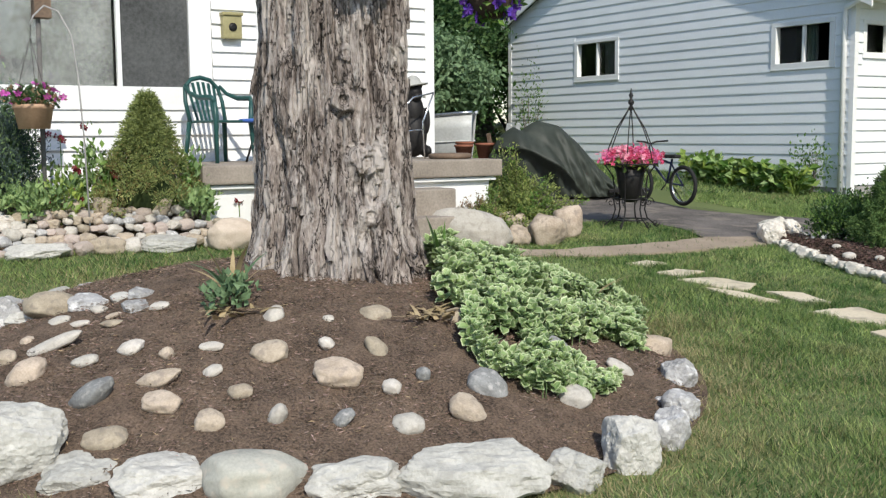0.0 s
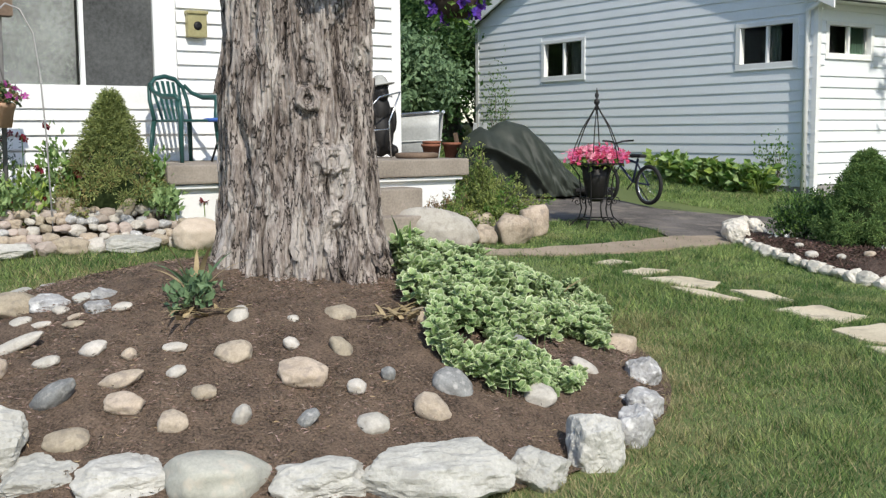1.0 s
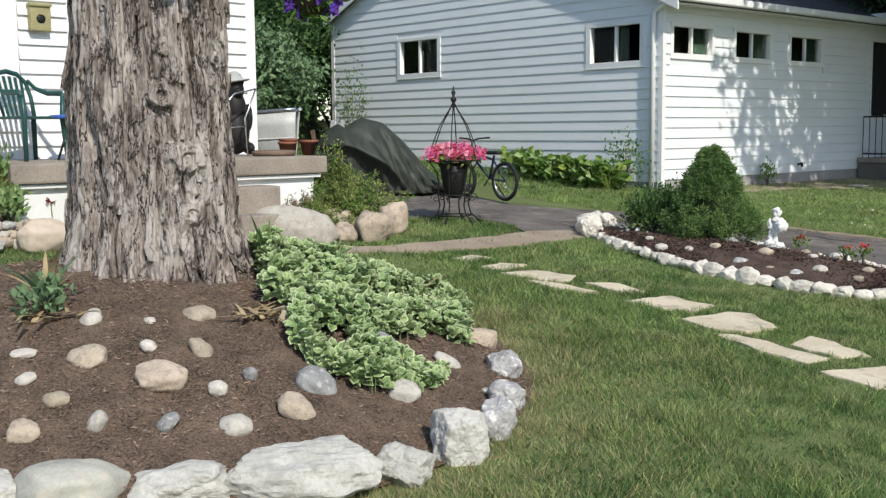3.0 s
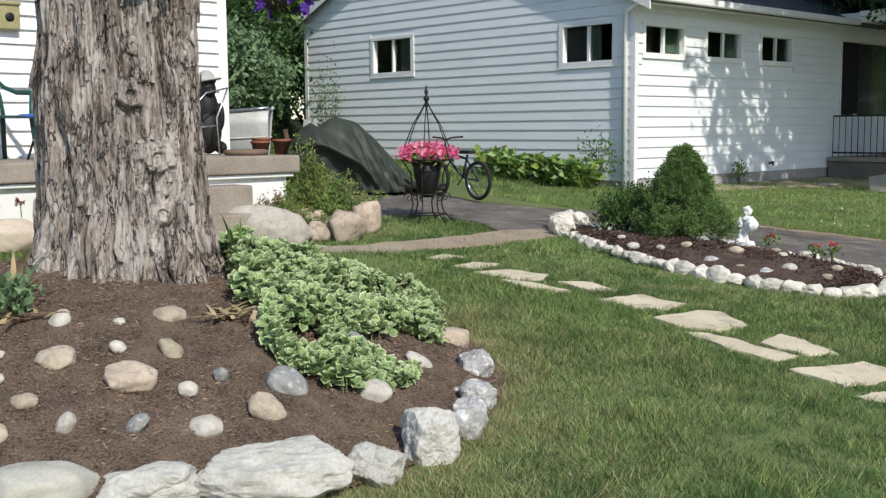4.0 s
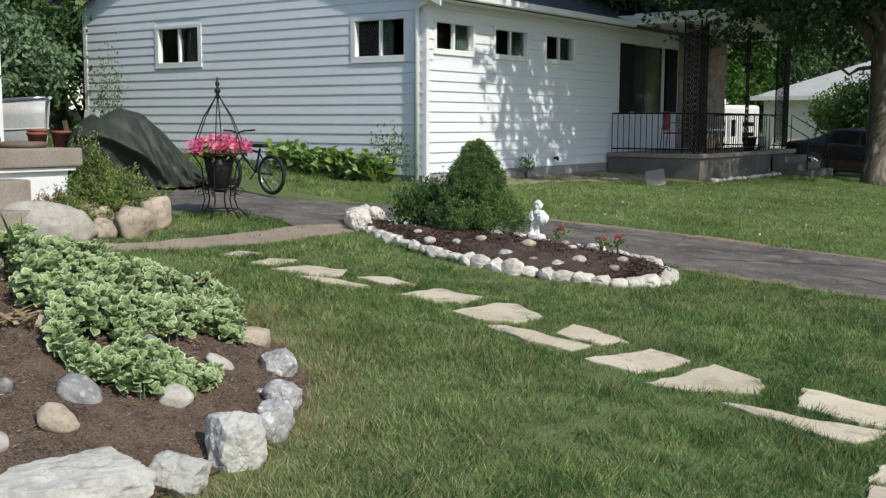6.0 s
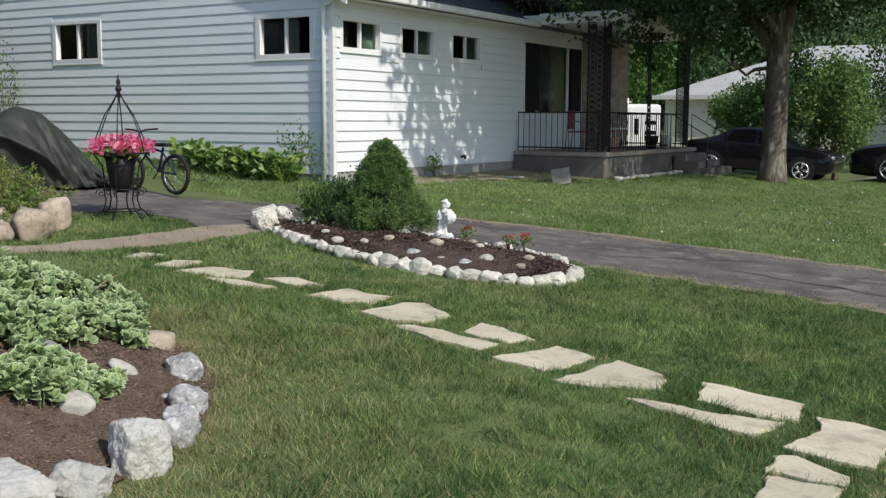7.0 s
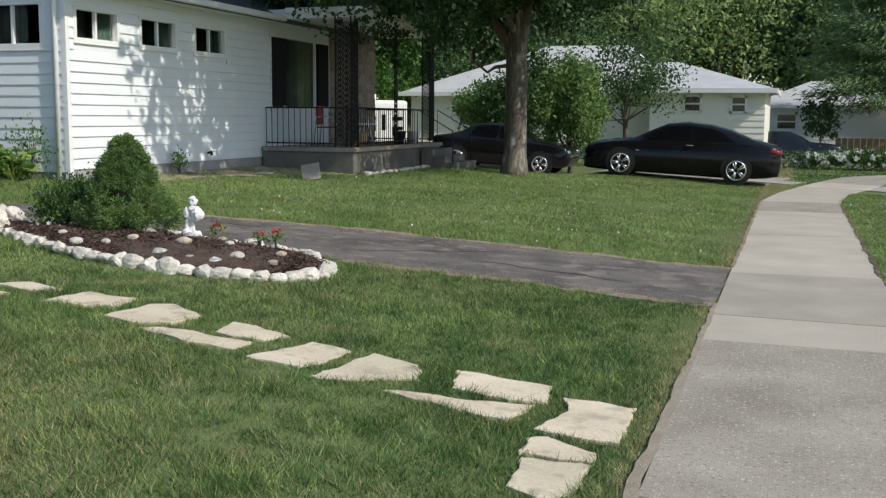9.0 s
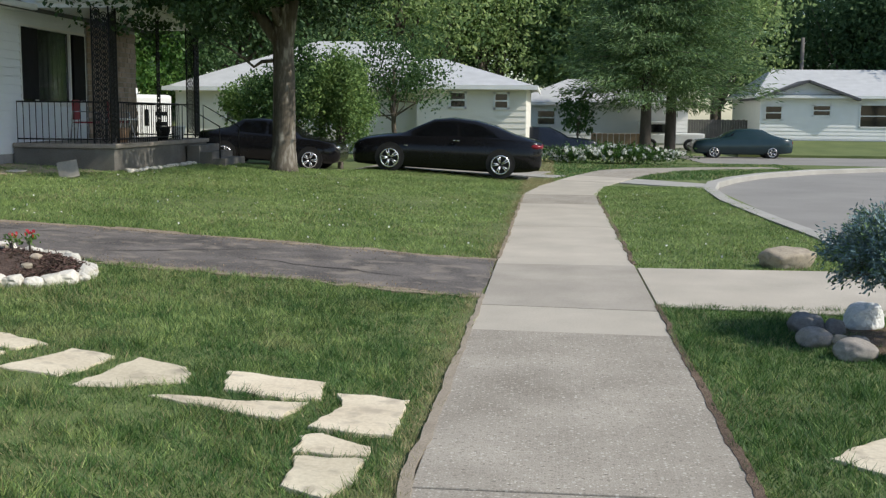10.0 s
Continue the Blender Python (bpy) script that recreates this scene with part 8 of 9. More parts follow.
part("trailer", boxes(((-1.4, -0.5, -0.05), (0.9, -0.44, 0.03)), ((-1.4, 0.44, -0.05), (0.9, 0.5, 0.03)), ((-0.6, -0.44, -0.05), (-0.5, 0.44, 0.26)), ((0.5, -0.44, -0.05), (0.6, 0.44, 0.36)), ((-0.6, -0.5, -0.3), (-0.5, -0.44, 0.03)), ((-0.6, 0.44, -0.3), (-0.5, 0.5, 0.03)), ((0.5, -0.5, -0.3), (0.6, -0.44, 0.03)), ((0.5, 0.44, -0.3), (0.6, 0.5, 0.03))), M_IRON, boat)
for i, (x, y, h) in enumerate(((-12.58, 8.2, 0.2), (-12.5, 8.5, 0.22), (-12.8, 8.36, 0.24))):
    bm = bmesh.new()
    lathe(bm, [(0.085, 0), (0.12, h), (0.135, h), (0.135, h + 0.035), (0.115, h + 0.035), (0.1, h * 0.6)], 20)
    solid("clay_pot", bm, mat("red clay", (0.2, 0.075, 0.045), (0.3, 0.125, 0.08), 5, 0.85, 0.2, 40), "empty red clay pot beside the drive", "flower pot", group="pots by the drive", m=pose(x, y, gz(-12.7, 8.6) + 0.482))
solid("storage_box", boxes(((-0.3, -0.36, 0), (0.3, 0.36, 0.5)), bevel=0.03), M_FENCE, "dark storage box beside the drive", "box", m=pose(-12.67, 8.3, gz(-12.7, 8.6) - 0.02, 0, 0, 6))
for x, y, tl, sw, ln_, m_, lab in ((-12.5, 8.76, 9, 12, 1.05, M_BOAT, "grey"), (-12.42, 8.84, 6, 12, 1.05, M_BOAT, "grey"), (-12.62, 8.68, 14, 24, 0.95, M_WOOD, "tan"), (-12.46, 8.72, 4, -9, 0.9, M_OLDWOOD, "brown"), (-12.36, 8.9, 10, 20, 1.0, M_TRIM, "white")):
    solid("board", boxes(((-0.03, -0.012, 0), (0.03, 0.012, ln_)), bevel=0.004), m_, lab + " board leaning beside the boat", "board", group="leaning boards", m=pose(x, y, gz(x, y), tl, sw, 30))

# covered machine: a draped sheet
tarp = thing("covered_machine", "riding machine hidden under a dark olive tarpaulin", "covered machine", (-12.0, 9.3, gz(-12.0, 9.3) + 0.012), 76)
bm = bmesh.new()
nu, nv = 90, 80
grid = []
for i in range(nu + 1):
    u = -0.93 + 1.88 * i / nu
    top = float(np.interp(u, [-0.93, -0.86, -0.76, -0.6, -0.5, -0.36, -0.19, 0.1, 0.33, 0.51, 0.68, 0.86, 0.95], [0.6, 0.74, 0.88, 0.99, 0.97, 1.03, 1.08, 1.0, 0.82, 0.6, 0.41, 0.28, 0.2]))
    lip = float(np.interp(u, [-0.93, -0.5, 0.0, 0.25, 0.4, 1.0], [0.72, 0.66, 0.38, 0.12, -0.2, -0.3]))
    half_ = 0.42 * min(1.0, 0.55 + 1.6 * (u + 0.93)) * min(1.0, 0.5 + 1.4 * (0.95 - u))
    row = []
    for j in range(nv + 1):
        q = 2 * j / nv
        near_side = q <= 1
        r_ = q if near_side else 2 - q
        v = top * r_
        yy = -half_ * (1 - r_ ** 3) ** 0.6
        crease = 0.0
        if near_side:
            d = v - lip
            crease = -0.13 * math.exp(-d / 0.2) if d > 0 else -0.13 + 0.2 * (1 - math.exp(d / 0.035))
        hang_ = (1 - r_) ** 0.7
        crease += hang_ * (0.1 * (1 - 2.6 * abs(noise.noise(Vector((u * 2.4 + r_ * 1.8, r_ * 0.5, 3))))) + 0.06 * (1 - 2.6 * abs(noise.noise(Vector((u * 6.5 + r_ * 2.2, r_ * 0.9, 6))))))
        crease += 0.012 * noise.noise(Vector((u * 9, r_ * 8, 8)))
        yy = (yy + crease) if near_side else -(yy + crease)
        dz = 0.02 * noise.noise(Vector((u * 4, q * 2.5, 12))) - 0.03 * math.exp(-((u + 0.48) / 0.09) ** 2) * r_ ** 4
        row.append(bm.verts.new((u + 0.03 * noise.noise(Vector((u * 3, q * 2, 7))), yy, max(0.012, v + dz * r_))))
    grid.append(row)
for a, b in zip(grid, grid[1:]):
    for j in range(nv):
        bm.faces.new((a[j], b[j], b[j + 1], a[j + 1])).smooth = True
for side_ in (grid[0][::-1], grid[-1]):
    bm.faces.new(side_)
bmesh.ops.recalc_face_normals(bm, faces=bm.faces)
part("tarpaulin", bm, M_TARP, tarp)
part("deck", boxes(((0.75, -0.3, 0.06), (1.4, 0.3, 0.11)), ((1.28, -0.28, 0), (1.36, -0.2, 0.06)), ((1.28, 0.2, 0), (1.36, 0.28, 0.06)), bevel=0.01), M_IRON, tarp)

# obelisk planter
P_ROSE = leafmat("rose petals", (0.62, 0.12, 0.3), (0.78, 0.26, 0.44), 0.25, 0.6, 0.3)
ob = thing("obelisk_planter", "black wrought-iron obelisk planter of pink geraniums", "planter", (-9.3, 8.35, gz(-9.3, 8.35)))
for i in range(6):
    a = 2 * math.pi * i / 6 + 0.2
    c, s = math.cos(a), math.sin(a)
    bm = bmesh.new()
    tube(bm, [(0.31 * c, 0.31 * s, 0.74), (0.27 * c, 0.27 * s, 0.92), (0.17 * c, 0.17 * s, 1.15), (0.05 * c, 0.05 * s, 1.33), (0.012 * c, 0.012 * s, 1.4)], 0.007, 5)
    part("rib", bm, M_IRON, ob)
bm = bmesh.new()
lathe(bm, [(0.012, 1.34), (0.03, 1.37), (0.012, 1.4), (0.035, 1.43), (0.035, 1.45), (0.012, 1.48), (0.028, 1.52), (0.012, 1.55), (0.004, 1.6)], 12)
part("finial", bm, M_IRON, ob)
for z, r in ((0.74, 0.31), (0.34, 0.19), (0.1, 0.2)):
    part("hoop", torus(bmesh.new(), r, 0.008, Matrix.Translation((0, 0, z)), 30, 5), M_IRON, ob)
for i in range(6):
    a = 2 * math.pi * i / 6
    c, s = math.cos(a), math.sin(a)
    bm = bmesh.new()
    pts = [(0.33, 0.0), (0.27, 0.06), (0.2, 0.12), (0.17, 0.22), (0.19, 0.33), (0.18, 0.45), (0.2, 0.6), (0.3, 0.74)]
    tube(bm, [(r * c, r * s, z) for r, z in pts], 0.009, 5)
    spiral = [(0.22 + 0.06 * (1 - q / 14) * math.cos(q * 0.75), 0.3 + 0.06 * (1 - q / 14) * math.sin(q * 0.75)) for q in range(14)]
    tube(bm, [(r * c, r * s, z) for r, z in spiral], 0.006, 4)
    spiral = [(0.3 + 0.05 * (1 - q / 12) * math.cos(-q * 0.8), 0.05 + 0.045 * (1 - q / 12) * math.sin(-q * 0.8) + 0.01) for q in range(12)]
    tube(bm, [(r * c, r * s, z) for r, z in spiral], 0.006, 4)
    part("scroll_leg", bm, M_IRON, ob)
bm = bmesh.new()
lathe(bm, [(0.06, 0.3), (0.12, 0.38), (0.15, 0.55), (0.17, 0.72), (0.14, 0.72)], 24)
part("liner", bm, M_IRON, ob)
c, _ = clumps(300, (0, 0, 0.74), (0.27, 0.27, 0.12), 0.3, -0.5)
part("foliage", leaf_mesh("foliage", c, 0.07, [L_HOSTA, L_SHRUB], RNG.integers(0, 2, len(c)), 0.7, None, 1.0), None, ob)
c, _ = clumps(46, (0, 0, 0.78), (0.34, 0.34, 0.13), 0.8, -0.15)
heads = []
for i, p in enumerate(c):
    if i < 4:
        hd = blooms("flower_head", RNG.normal(size=(9, 3)) * 0.03, 0.032, (P_PINK, P_HOT, P_ROSE, P_HOT)[i], ob)
        heads.append(hd.data)
        hd.matrix_basis = Matrix.Translation(p)
    else:
        tagged(part("flower_head", heads[i % 4], None, ob, "", Matrix.Translation(p)), kind="stuff")

# bicycle behind it
bike = thing("bicycle", "small dark bicycle leaning on its stand", "bicycle", (-10.85, 10.3, gz(-10.85, 10.3) + 0.012), -4)
R = 0.27
for wx in (-0.45, 0.45):
    w = part("wheel", torus(bmesh.new(), R - 0.025, 0.026, Matrix.Translation((wx, 0, R)) @ Matrix.Rotation(math.pi / 2, 4, "X"), 36, 8), M_RUBBER, bike)
    bm = bmesh.new()
    torus(bm, R - 0.05, 0.01, Matrix.Translation((wx, 0, R)) @ Matrix.Rotation(math.pi / 2, 4, "X"), 30, 5)
    for i in range(14):
        a = 2 * math.pi * i / 14
        tube(bm, [(wx, 0, R), (wx + (R - 0.05) * math.cos(a), 0, R + (R - 0.05) * math.sin(a))], 0.0022, 3)
    part("rim", bm, M_CHROME, w)
blueframe = mat("dark blue paint", (0.015, 0.02, 0.05), (0.025, 0.03, 0.07), 4, 0.3, 0, 30)
for pts, r in (([(0.45, 0, R), (0.12, 0, 0.3)], 0.012), ([(0.45, 0, R), (0.2, 0, 0.56)], 0.012), ([(0.12, 0, 0.3), (0.22, 0, 0.62)], 0.016), ([(0.12, 0, 0.3), (-0.28, 0, 0.62)], 0.018), ([(0.2, 0, 0.56), (-0.27, 0, 0.66)], 0.016), ([(-0.45, 0, R), (-0.32, 0, 0.58), (-0.25, 0, 0.82)], 0.015)):
    bm = bmesh.new()
    tube(bm, pts, r, 7)
    part("frame_tube", bm, blueframe, bike)
bm = bmesh.new()
tube(bm, [(-0.2, -0.27, 0.86), (-0.24, -0.1, 0.85), (-0.25, 0, 0.82), (-0.24, 0.1, 0.85), (-0.2, 0.27, 0.86)], 0.013, 7)
part("handlebar", bm, M_IRON, bike)
part("saddle", boxes(((0.1, -0.06, 0.63), (0.34, 0.06, 0.68)), bevel=0.03), M_RUBBER, bike)
bm = bmesh.new()
tube(bm, [(0.16, 0.02, 0.3), (0.3, 0.16, 0.0)], 0.008, 5)
tube(bm, [(0.12, -0.1, 0.2), (0.12, 0.1, 0.4)], 0.01, 5)
part("stand", bm, M_IRON, bike)

# small white garden figure: one plain shape
bm = bmesh.new()
z = gz(-5.88, 9.6) + 0.06
for c, r in (((0, 0, 0.025), (0.12, 0.09, 0.03)), ((-0.1, 0, 0.05), (0.05, 0.04, 0.035)), ((0.08, -0.02, 0.055), (0.05, 0.05, 0.04)), ((-0.03, -0.04, 0.07), (0.045, 0.04, 0.05)), ((-0.015, 0, 0.12), (0.026, 0.03, 0.08)), ((0.035, -0.01, 0.12), (0.026, 0.03, 0.08)), ((0.015, 0, 0.2), (0.045, 0.04, 0.04)), ((0.025, 0.01, 0.27), (0.045, 0.038, 0.065)), ((0.085, -0.045, 0.255), (0.068, 0.06, 0.068)), ((-0.025, -0.03, 0.28), (0.022, 0.022, 0.06)), ((0.05, -0.05, 0.325), (0.055, 0.022, 0.022)), ((0.045, 0.0, 0.345), (0.02, 0.02, 0.02)), ((0.05, -0.005, 0.39), (0.04, 0.042, 0.045)), ((0.04, 0.012, 0.42), (0.042, 0.035, 0.022)), ((0.012, 0.01, 0.385), (0.018, 0.02, 0.03))):
    bmesh.ops.create_icosphere(bm, subdivisions=3, radius=1, matrix=Matrix.Translation(c) @ Matrix.Diagonal((*r, 1)))
for v_ in bm.verts:
    v_.co += Vector((1, 1, 1)) * 0.014 * noise.noise(v_.co * 34)
for f in bm.faces:
    f.smooth = True
figure = solid("garden_statue", bm, M_WHITE, "small white garden statue in the mulch bed", "statue", m=pose(-5.88, 9.6, z + 0.02, 0, 0, 31))

# neighbour's porch: chairs, pots, a board against the slab
pz = 0.6 + 0.45
for x, y, tn, m_, lab in ((BX + 1.0, BY + 7.45, 100, M_RED, "red metal porch chair with a slatted back"), (BX + 0.9, BY + 9.3, 110, M_RED, "red metal porch chair beside a table")):
    c = thing("porch_chair", lab, "chair", (x, y, pz), tn, group="porch chairs")
    part("seat", boxes(((-0.24, -0.22, 0.38), (0.24, 0.22, 0.41)), bevel=0.012), m_, c)
    part("backrest", boxes(((-0.24, 0.2, 0.45), (0.24, 0.24, 0.85)), bevel=0.02), m_, c)
    for sx in (-1, 1):
        bm = bmesh.new()
        tube(bm, [(sx * 0.25, -0.24, 0), (sx * 0.25, -0.22, 0.6), (sx * 0.25, 0.22, 0.62), (sx * 0.24, 0.28, 0)], 0.014, 6)
        part("leg", bm, M_CHROME, c)
pt = thing("porch_table", "small white porch table", "table", (BX + 1.35, BY + 8.6, pz))
bm = bmesh.new()
lathe(bm, [(0.24, 0.44), (0.25, 0.45), (0.25, 0.47), (0.24, 0.48)], 24)
part("tabletop", bm, M_WHITE, pt)
for i in range(3):
    a = i * 2.09
    bm = bmesh.new()
    tube(bm, [(0.1 * math.cos(a), 0.1 * math.sin(a), 0.45), (0.22 * math.cos(a), 0.22 * math.sin(a), 0)], 0.012, 6)
    part("leg", bm, M_WHITE, pt)
for x, y, m_, lab in ((BX + 1.8, BY + 7.3, M_TERRA, "red-brown pot on the porch"), (BX + 1.8, BY + 9.6, M_IRON, "black pot on the porch"), (BX + 1.8, BY + 10.6, M_WHITE, "white jar on the porch")):
    bm = bmesh.new()
    lathe(bm, [(0.1, 0), (0.16, 0.26), (0.17, 0.3), (0.14, 0.3)], 18)
    solid("plant_pot", bm, m_, lab, "flower pot", group="porch pots", m=pose(x, y, pz))
solid("panel", boxes(((-0.17, 0, 0), (0.17, 0.03, 0.33)), bevel=0.006), mat("weathered pale board", (0.2, 0.187, 0.16), (0.31, 0.29, 0.25), 4, 0.9, 0.3, 30), "pale square board leaning by the porch", "board", m=pose(-8.45, 18.1, gz(-8.45, 18.1), -28, -10, 25))
bm = bmesh.new()
tube(bm, [(-10.5, 17.9, 0.98), (-10.42, 17.9, 1.0), (-10.42, 17.9, 0.94)], 0.025, 7)
solid("garden_tap", bm, M_IRON, "dark garden tap on the house wall", "tap")
soil = slab(rough_poly([(-10.5, 14.2), (-9.9, 14.3), (-9.7, 17), (-8.6, 19.9), (-10.5, 19.9)], 0.3, 0.06, 9), lambda x, y: gz(x, y) - 0.05, lambda x, y: gz(x, y) + 0.012)
solid("bare_bed", soil, M_DIRT, "bare soil strip along the house", "soil", "structure")
lay("stone", ROUND[M_PEB_W][1], -9.5, 18.2, gz(-9.5, 18.2) + 0.02, 0.5, 0.3, 0.06, 80, 0, "flat pale stone in the bare bed", "stone", "")
for i in range(48):
    x, y = -8.22 + random.uniform(-0.07, 0.07), 20.2 + 0.08 * i
    s = random.uniform(0.07, 0.17)
    lay("stone", PEBW[i % 8], x, y, gz(x, y) + 0.025, s, s * 0.8, s * 0.6, random.uniform(0, 180), 0, "whitish stone laid along the foot of the porch", "stone", "stones at the foot of the porch")
shrub("weeds", "small weeds by the house wall", "plant", -10.3, 16.6, gz(-10.3, 16.6), (0.2, 0.2, 0.3), [L_SHRUB, L_TREE2], 160, 0.06, 77, 4, groups=10)

# right of the pavement: dwarf blue spruce in a ring of stones
bs = thing("blue_spruce", "dwarf blue spruce on a bare dark stem", "conifer", (2.6, 8.35, -0.04))
bm = bmesh.new()
tube(bm, [(0, 0, -0.05), (0.03, 0, 0.25), (-0.02, 0.02, 0.5), (0, 0, 0.75)], [0.05, 0.045, 0.035, 0.015], 8)
part("trunk", bm, M_BARK2, bs)
rng = np.random.default_rng(5)
c, d = clumps(170, (0, 0, 0.72), (0.56, 0.54, 0.27), 0.4, -0.75, rng)
k = rng.integers(0, len(c), 30000)
tt = rng.uniform(-0.8, 1, (30000, 1))
p = c[k] + d[k] * tt * 0.1 + rng.normal(size=(30000, 3)) * 0.034
part("foliage", leaf_mesh("foliage", p, 0.042, [L_BLUE, L_BLUE, L_BLUE, L_PINE], rng.integers(0, 4, 30000), 0.34, d[k] * 1.2, 0.8, rng, 0.05), None, bs)
for i in range(10):
    bm = bmesh.new()
    tube(bm, [(0, 0, 0.35 + 0.03 * i), Vector(c[i]) * 0.6 + Vector((0, 0, 0.2)), c[i]], [0.016, 0.012, 0.006], 5)
    part("limb", bm, M_BARK2, bs)
QUARTZ = rock_mesh("boulder", 171, mat("white quartz", (0.6, 0.6, 0.58), (0.8, 0.8, 0.78), 9, 0.7, 0.6, 60, metres=True), 0.85, 4, 0.05, boxy=True)
SHARP_D = [rock_mesh("boulder", 170, mat("dark grey stone", (0.13, 0.125, 0.125), (0.24, 0.23, 0.225), 10, 0.85, 0.4, 70, metres=True), 0.7, 4, 0.04, boxy=True), rock_mesh("boulder", 172, mat("grey-brown stone", (0.2, 0.18, 0.16), (0.34, 0.31, 0.275), 10, 0.85, 0.4, 70, metres=True), 0.65, 4, 0.04, boxy=True)]
for x, y, wd, ht, m, lab in ((1.93, 8.55, 0.32, 0.2, SHARP_D[0], "dark grey"), (1.9, 8.1, 0.3, 0.16, SHARP_D[1], "grey"), (2.07, 8.05, 0.16, 0.12, BOULD_T[3], "small tan"), (2.08, 7.68, 0.34, 0.17, SHARP_D[1], "grey-brown"), (2.42, 7.62, 0.34, 0.2, BOULD_T[0], "tan"), (2.14, 8.5, 0.18, 0.16, SHARP_D[0], "dark grey"), (2.44, 8.8, 0.4, 0.24, QUARTZ, "bright white"), (2.8, 7.75, 0.3, 0.2, BOULD_T[1], "tan"), (2.22, 8.1, 0.16, 0.1, SHARP_D[0], "dark grey"), (3.05, 8.2, 0.3, 0.2, SHARP_G[2], "grey")):
    lay("boulder", m, x, y, gz(x, y) + ht * 0.36, wd * 0.88, wd * 0.72, ht * 1.08, random.uniform(0, 90), 0, lab + " boulder in the ring round the blue spruce", "boulder", "stones round the blue spruce")
lay("boulder", BOULD_T[4], 2.6, 12.35, 0.08, 0.62, 0.4, 0.32, 10, 0, "long pale boulder at the corner of the apron", "boulder", "")
solid("mulch_ring", slab([(2.55 + 0.6 * math.cos(a), 8.25 + 0.55 * math.sin(a)) for a in np.linspace(0, 6.283, 24)[:-1]], -0.05, 0.02), M_MULCH, "dark mulch round the blue spruce", "mulch bed", "structure")

for st, vox in ((figure, 0.005), (bear, 0.014)):
    md = st.modifiers.new("blend", "REMESH")
    md.mode, md.voxel_size, md.use_smooth_shade = "VOXEL", vox, True


# ---- grass ----
def patchy(x, y, per_m, seed):
    """Smooth random values from -1 to 1, per_m patches to the metre."""
    g = np.random.default_rng(900 + seed).uniform(-1, 1, (256, 256))
    u, v = x * per_m + 700, y * per_m + 700
    i, j = np.floor(u).astype(int), np.floor(v).astype(int)
    fu, fv = u - i, v - j
    fu, fv = fu * fu * (3 - 2 * fu), fv * fv * (3 - 2 * fv)
    at = lambda p, q: g[p % 256, q % 256]
    return (at(i, j) * (1 - fu) + at(i + 1, j) * fu) * (1 - fv) + (at(i, j + 1) * (1 - fu) + at(i + 1, j + 1) * fu) * fv


def grass(name, label, x0, x1, y0, y1, per_m2, high, wide, seed, keep_out, zoff=0.0, extra=None, blade=None):
    rng = np.random.default_rng(seed)
    n = int((x1 - x0) * (y1 - y0) * per_m2)
    x, y = rng.uniform(x0, x1, n), rng.uniform(y0, y1, n)
    ok = np.ones(n, bool)
    for poly in keep_out:
        ok &= ~inside(poly, x, y)
    if extra is not None:
        ok &= extra(x, y)
    x, y = x[ok], y[ok]
    n = len(x)
    tuft = patchy(x, y, 2.2, seed) * 0.6 + patchy(x, y, 9.0, seed + 1) * 0.7
    h = high * rng.uniform(0.4, 1.35, n) * (0.72 + 0.8 * np.clip(tuft + 0.25, -0.2, 1.4))
    a = rng.uniform(0, 2 * np.pi, n)
    s = np.stack([np.cos(a), np.sin(a), np.zeros(n)], 1) * (wide * rng.uniform(0.6, 1.2, n) / 2)[:, None]
    b = np.stack([x, y, ground_z(x, y) - 0.004 + zoff], 1)
    swirl = patchy(x, y, 7.0, seed + 2) * 6.3
    lean = (rng.normal(size=(n, 2)) * 0.6 + 0.35 * np.stack([np.cos(swirl), np.sin(swirl)], 1)) * h[:, None]
    tip = b + np.stack([lean[:, 0], lean[:, 1], h], 1)
    V = np.stack([b - s, b + s, tip], 1).reshape(-1, 3)
    straw = (rng.uniform(size=n) < np.clip(0.05 + 0.16 * patchy(x, y, 1.1, seed + 3) + 0.1 * patchy(x, y, 5.0, seed + 4), 0.015, 0.4)).astype(int)
    near = np.exp(-np.clip(np.hypot(x - MOUND_X, y - MOUND_Y) - MOUND_R - 0.12, 0, 9) / 0.3) + np.exp(-np.clip(-0.72 - x, 0, 9) / 0.08) * (x < 0)
    straw = np.maximum(straw, (rng.uniform(size=n) < 0.92 * near).astype(int))
    rich = 0.15 + 0.5 * patchy(x, y, 0.5, 40) + 0.6 * patchy(x, y, 2.6, 41) + 0.7 * patchy(x, y, 8.5, 42) + 0.19 * np.clip(x + 4.3, 0, 4) - near
    straw = np.where((straw == 0) & (rng.uniform(size=n) < np.clip(rich, 0.02, 0.92)), 2, straw)
    return solid(name, fast_mesh(name, V, np.arange(len(V)).reshape(-1, 3), [blade or M_BLADE, M_STRAW, blade or M_LUSH], straw), None, label, "grass", "stuff")


circle = [(MOUND_X + (MOUND_R + 0.04) * math.cos(t), MOUND_Y + (MOUND_R + 0.04) * math.sin(t)) for t in np.linspace(0, 2 * math.pi, 40)[:-1]]
PAVE = [(x + 0.03, y) for x, y in WL] + [(x - 0.025, y) for x, y in WR[::-1]]
near_out = [circle, BED, DRIVE, PAVE] + ALLFLAGS


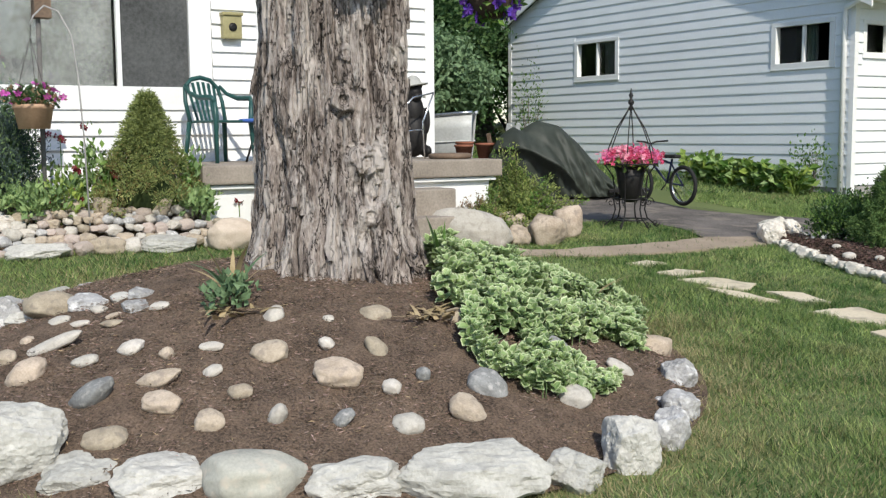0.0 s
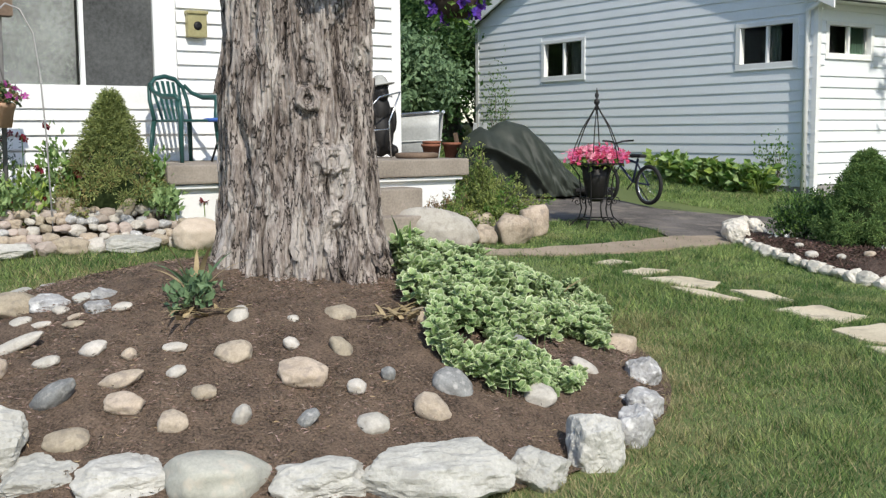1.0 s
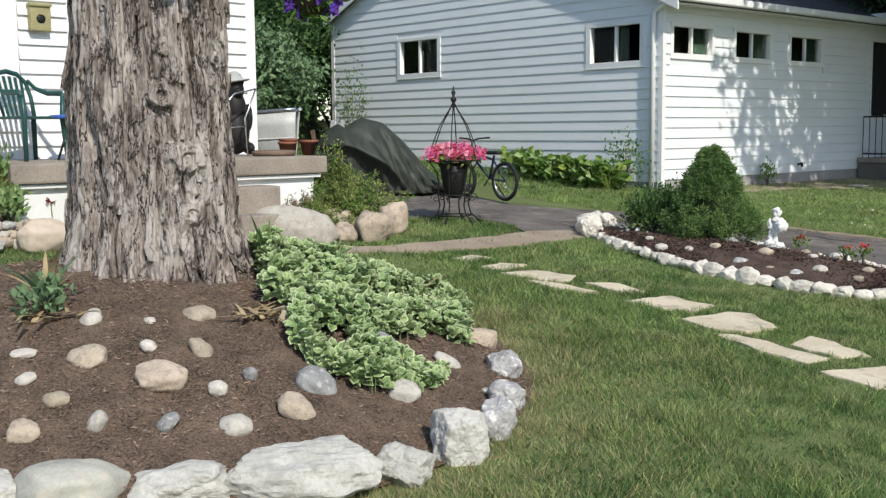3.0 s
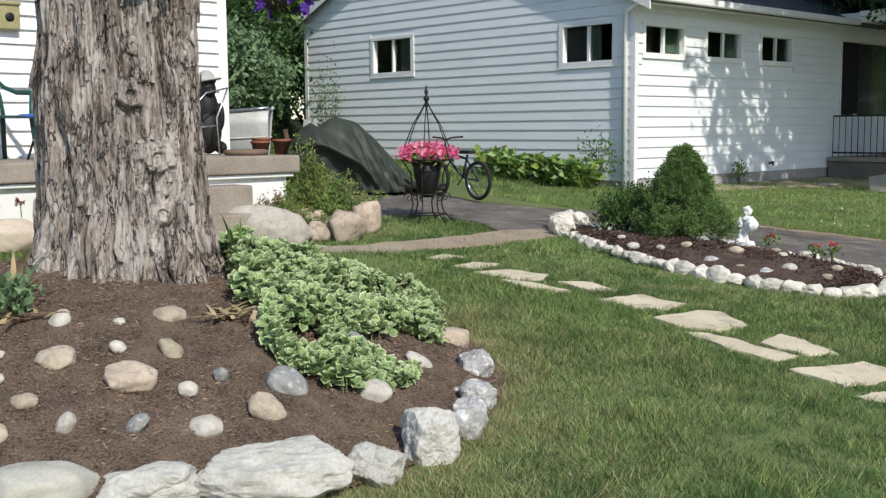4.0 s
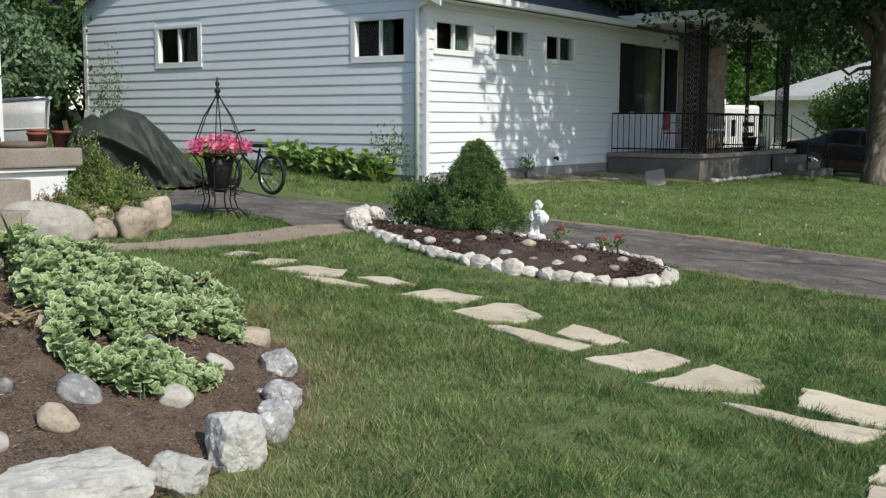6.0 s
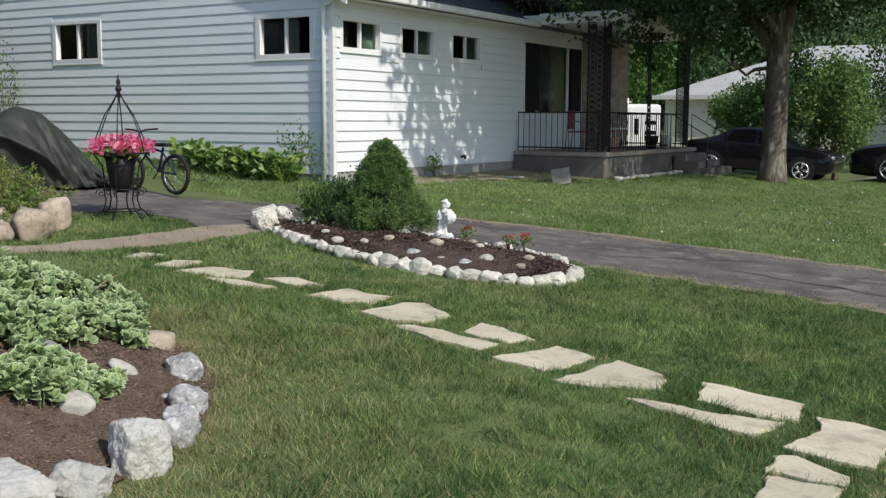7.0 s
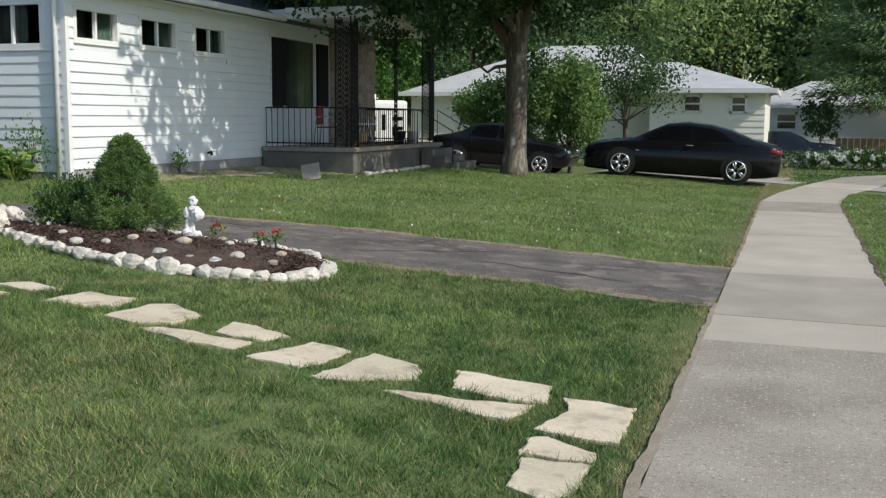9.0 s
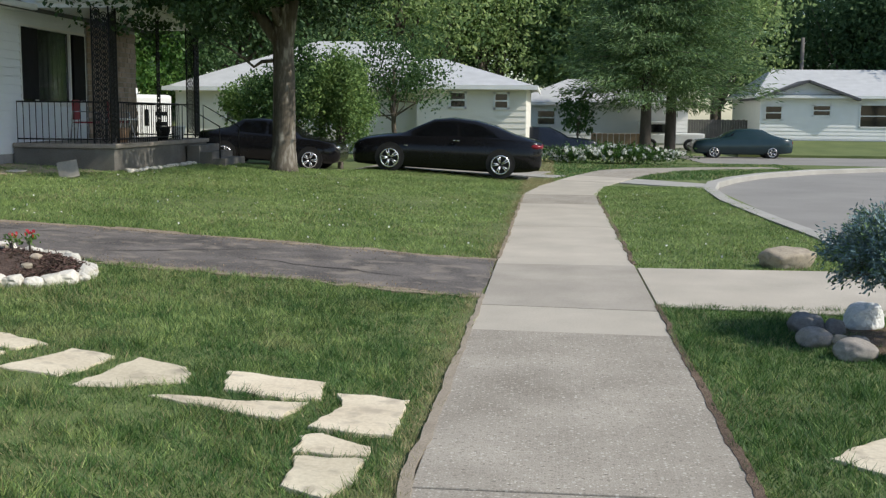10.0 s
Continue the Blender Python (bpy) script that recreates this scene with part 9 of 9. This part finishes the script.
def worn(x, y):
    """Thinner grass round the mound, along the pavement and on the path."""
    keep = np.clip(0.5 + 1.2 * (np.hypot(x - MOUND_X, y - MOUND_Y) - MOUND_R - 0.06), 0.5, 1)
    keep = np.where(x > -0.9, np.clip((-0.7 - x) * 9 + 0.25, 0.12, 1), keep)
    keep = np.where(inside(DIRT, x, y), 0.06, keep)
    return RNG.uniform(size=len(x)) < keep


grass("lawn_grass", "short mown lawn with paler worn tufts", -5.6, -0.67, 1.0, 10.0, 7500, 0.046, 0.006, 1, near_out, extra=worn)
grass("lawn_grass", "short mown lawn before the house", -10.6, -5.6, 0.2, 9.7, 4000, 0.045, 0.0075, 2, near_out + [bedsoil], extra=worn)
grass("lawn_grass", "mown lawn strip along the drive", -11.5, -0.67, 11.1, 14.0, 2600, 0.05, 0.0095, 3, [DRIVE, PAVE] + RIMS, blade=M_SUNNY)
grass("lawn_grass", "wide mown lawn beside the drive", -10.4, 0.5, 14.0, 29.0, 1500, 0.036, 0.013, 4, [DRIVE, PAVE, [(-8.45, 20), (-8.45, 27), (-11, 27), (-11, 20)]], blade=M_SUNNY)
grass("lawn_grass", "mown verge between pavement and kerb", 0.86, 3.6, 2.5, 9.6, 6000, 0.046, 0.0065, 5, [PAVE] + ALLFLAGS[-1:], extra=lambda x, y: RNG.uniform(size=len(x)) < np.clip((x - 0.86) * 11, 0.1, 1))
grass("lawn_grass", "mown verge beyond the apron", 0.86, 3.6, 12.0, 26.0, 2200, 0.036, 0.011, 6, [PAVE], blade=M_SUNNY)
grass("lawn_grass", "grass strip under the gable wall", -22, -11.5, 11.6, 13.9, 900, 0.08, 0.014, 7, [DRIVE])
grass("lawn_grass", "far lawn beside the bending pavement", -3.0, 8.5, 29.0, 42.0, 420, 0.04, 0.03, 8, [PAVE, [(-16, 28), (-16, 32.5), (0, 32.5), (-0.6, 28)]], extra=lambda x, y: (x < 3.7) | inside(WEDGE, x, y))
grass("lawn_grass", "mown lawn behind the mound", -10.6, -0.67, -5.0, 1.0, 4500, 0.046, 0.007, 9, [circle, PAVE, bedsoil], extra=lambda x, y: (x < -5.6) & (y < 0.2) | (x >= -5.6))
grass("lawn_grass", "mown verge beside the near pavement", 0.89, 3.6, -5.0, 2.5, 4500, 0.046, 0.007, 10, [PAVE])
# clover heads in the far lawn
n = 170
px, py = RNG.uniform(-8, 3.4, n), RNG.uniform(12.6, 24, n)
ok = ~inside(PAVE, px, py) & ~inside(DRIVE, px, py) & ((px > 0.9) | (px < -0.7))
px, py = px[ok], py[ok]
clover = leaf_mesh("clover", np.stack([px, py, ground_z(px, py) + 0.045], 1), 0.03, [P_WHITE], None, 0.9, None, 1.0)
solid("clover", clover, None, "scattered white clover heads in the lawn", "flowers", "stuff")

# grit on the drive, thickest along its edges
n = 4200
px = RNG.uniform(-7.8, -0.7, n)
lo_, hi_ = np.interp(px, [-10.8, -9.3, -7.6, -4.3, -0.68], [9.25, 9.42, 9.62, 9.88, 9.86]), np.interp(px, [-11, -10.1, -7.4, -5.2, -2.6], [11.2, 11.1, 11.75, 12.25, 12.35])
side = RNG.uniform(size=n)
py = np.where(side < 0.42, lo_ + np.abs(RNG.normal(size=n)) * 0.18, np.where(side < 0.84, hi_ - np.abs(RNG.normal(size=n)) * 0.18, RNG.uniform(lo_, hi_)))
grit = leaf_mesh("drive_grit", np.stack([px, py, ground_z(px, py) + 0.016], 1), 0.015, [M_DIRT, M_SOIL, L_DRY], RNG.integers(0, 7, n) // 3, 0.8, RNG.normal(size=(n, 3)) * (2, 2, 0.4), 0.3)
solid("drive_grit", grit, None, "loose grit and dry leaf bits on the drive", "grit", "stuff")
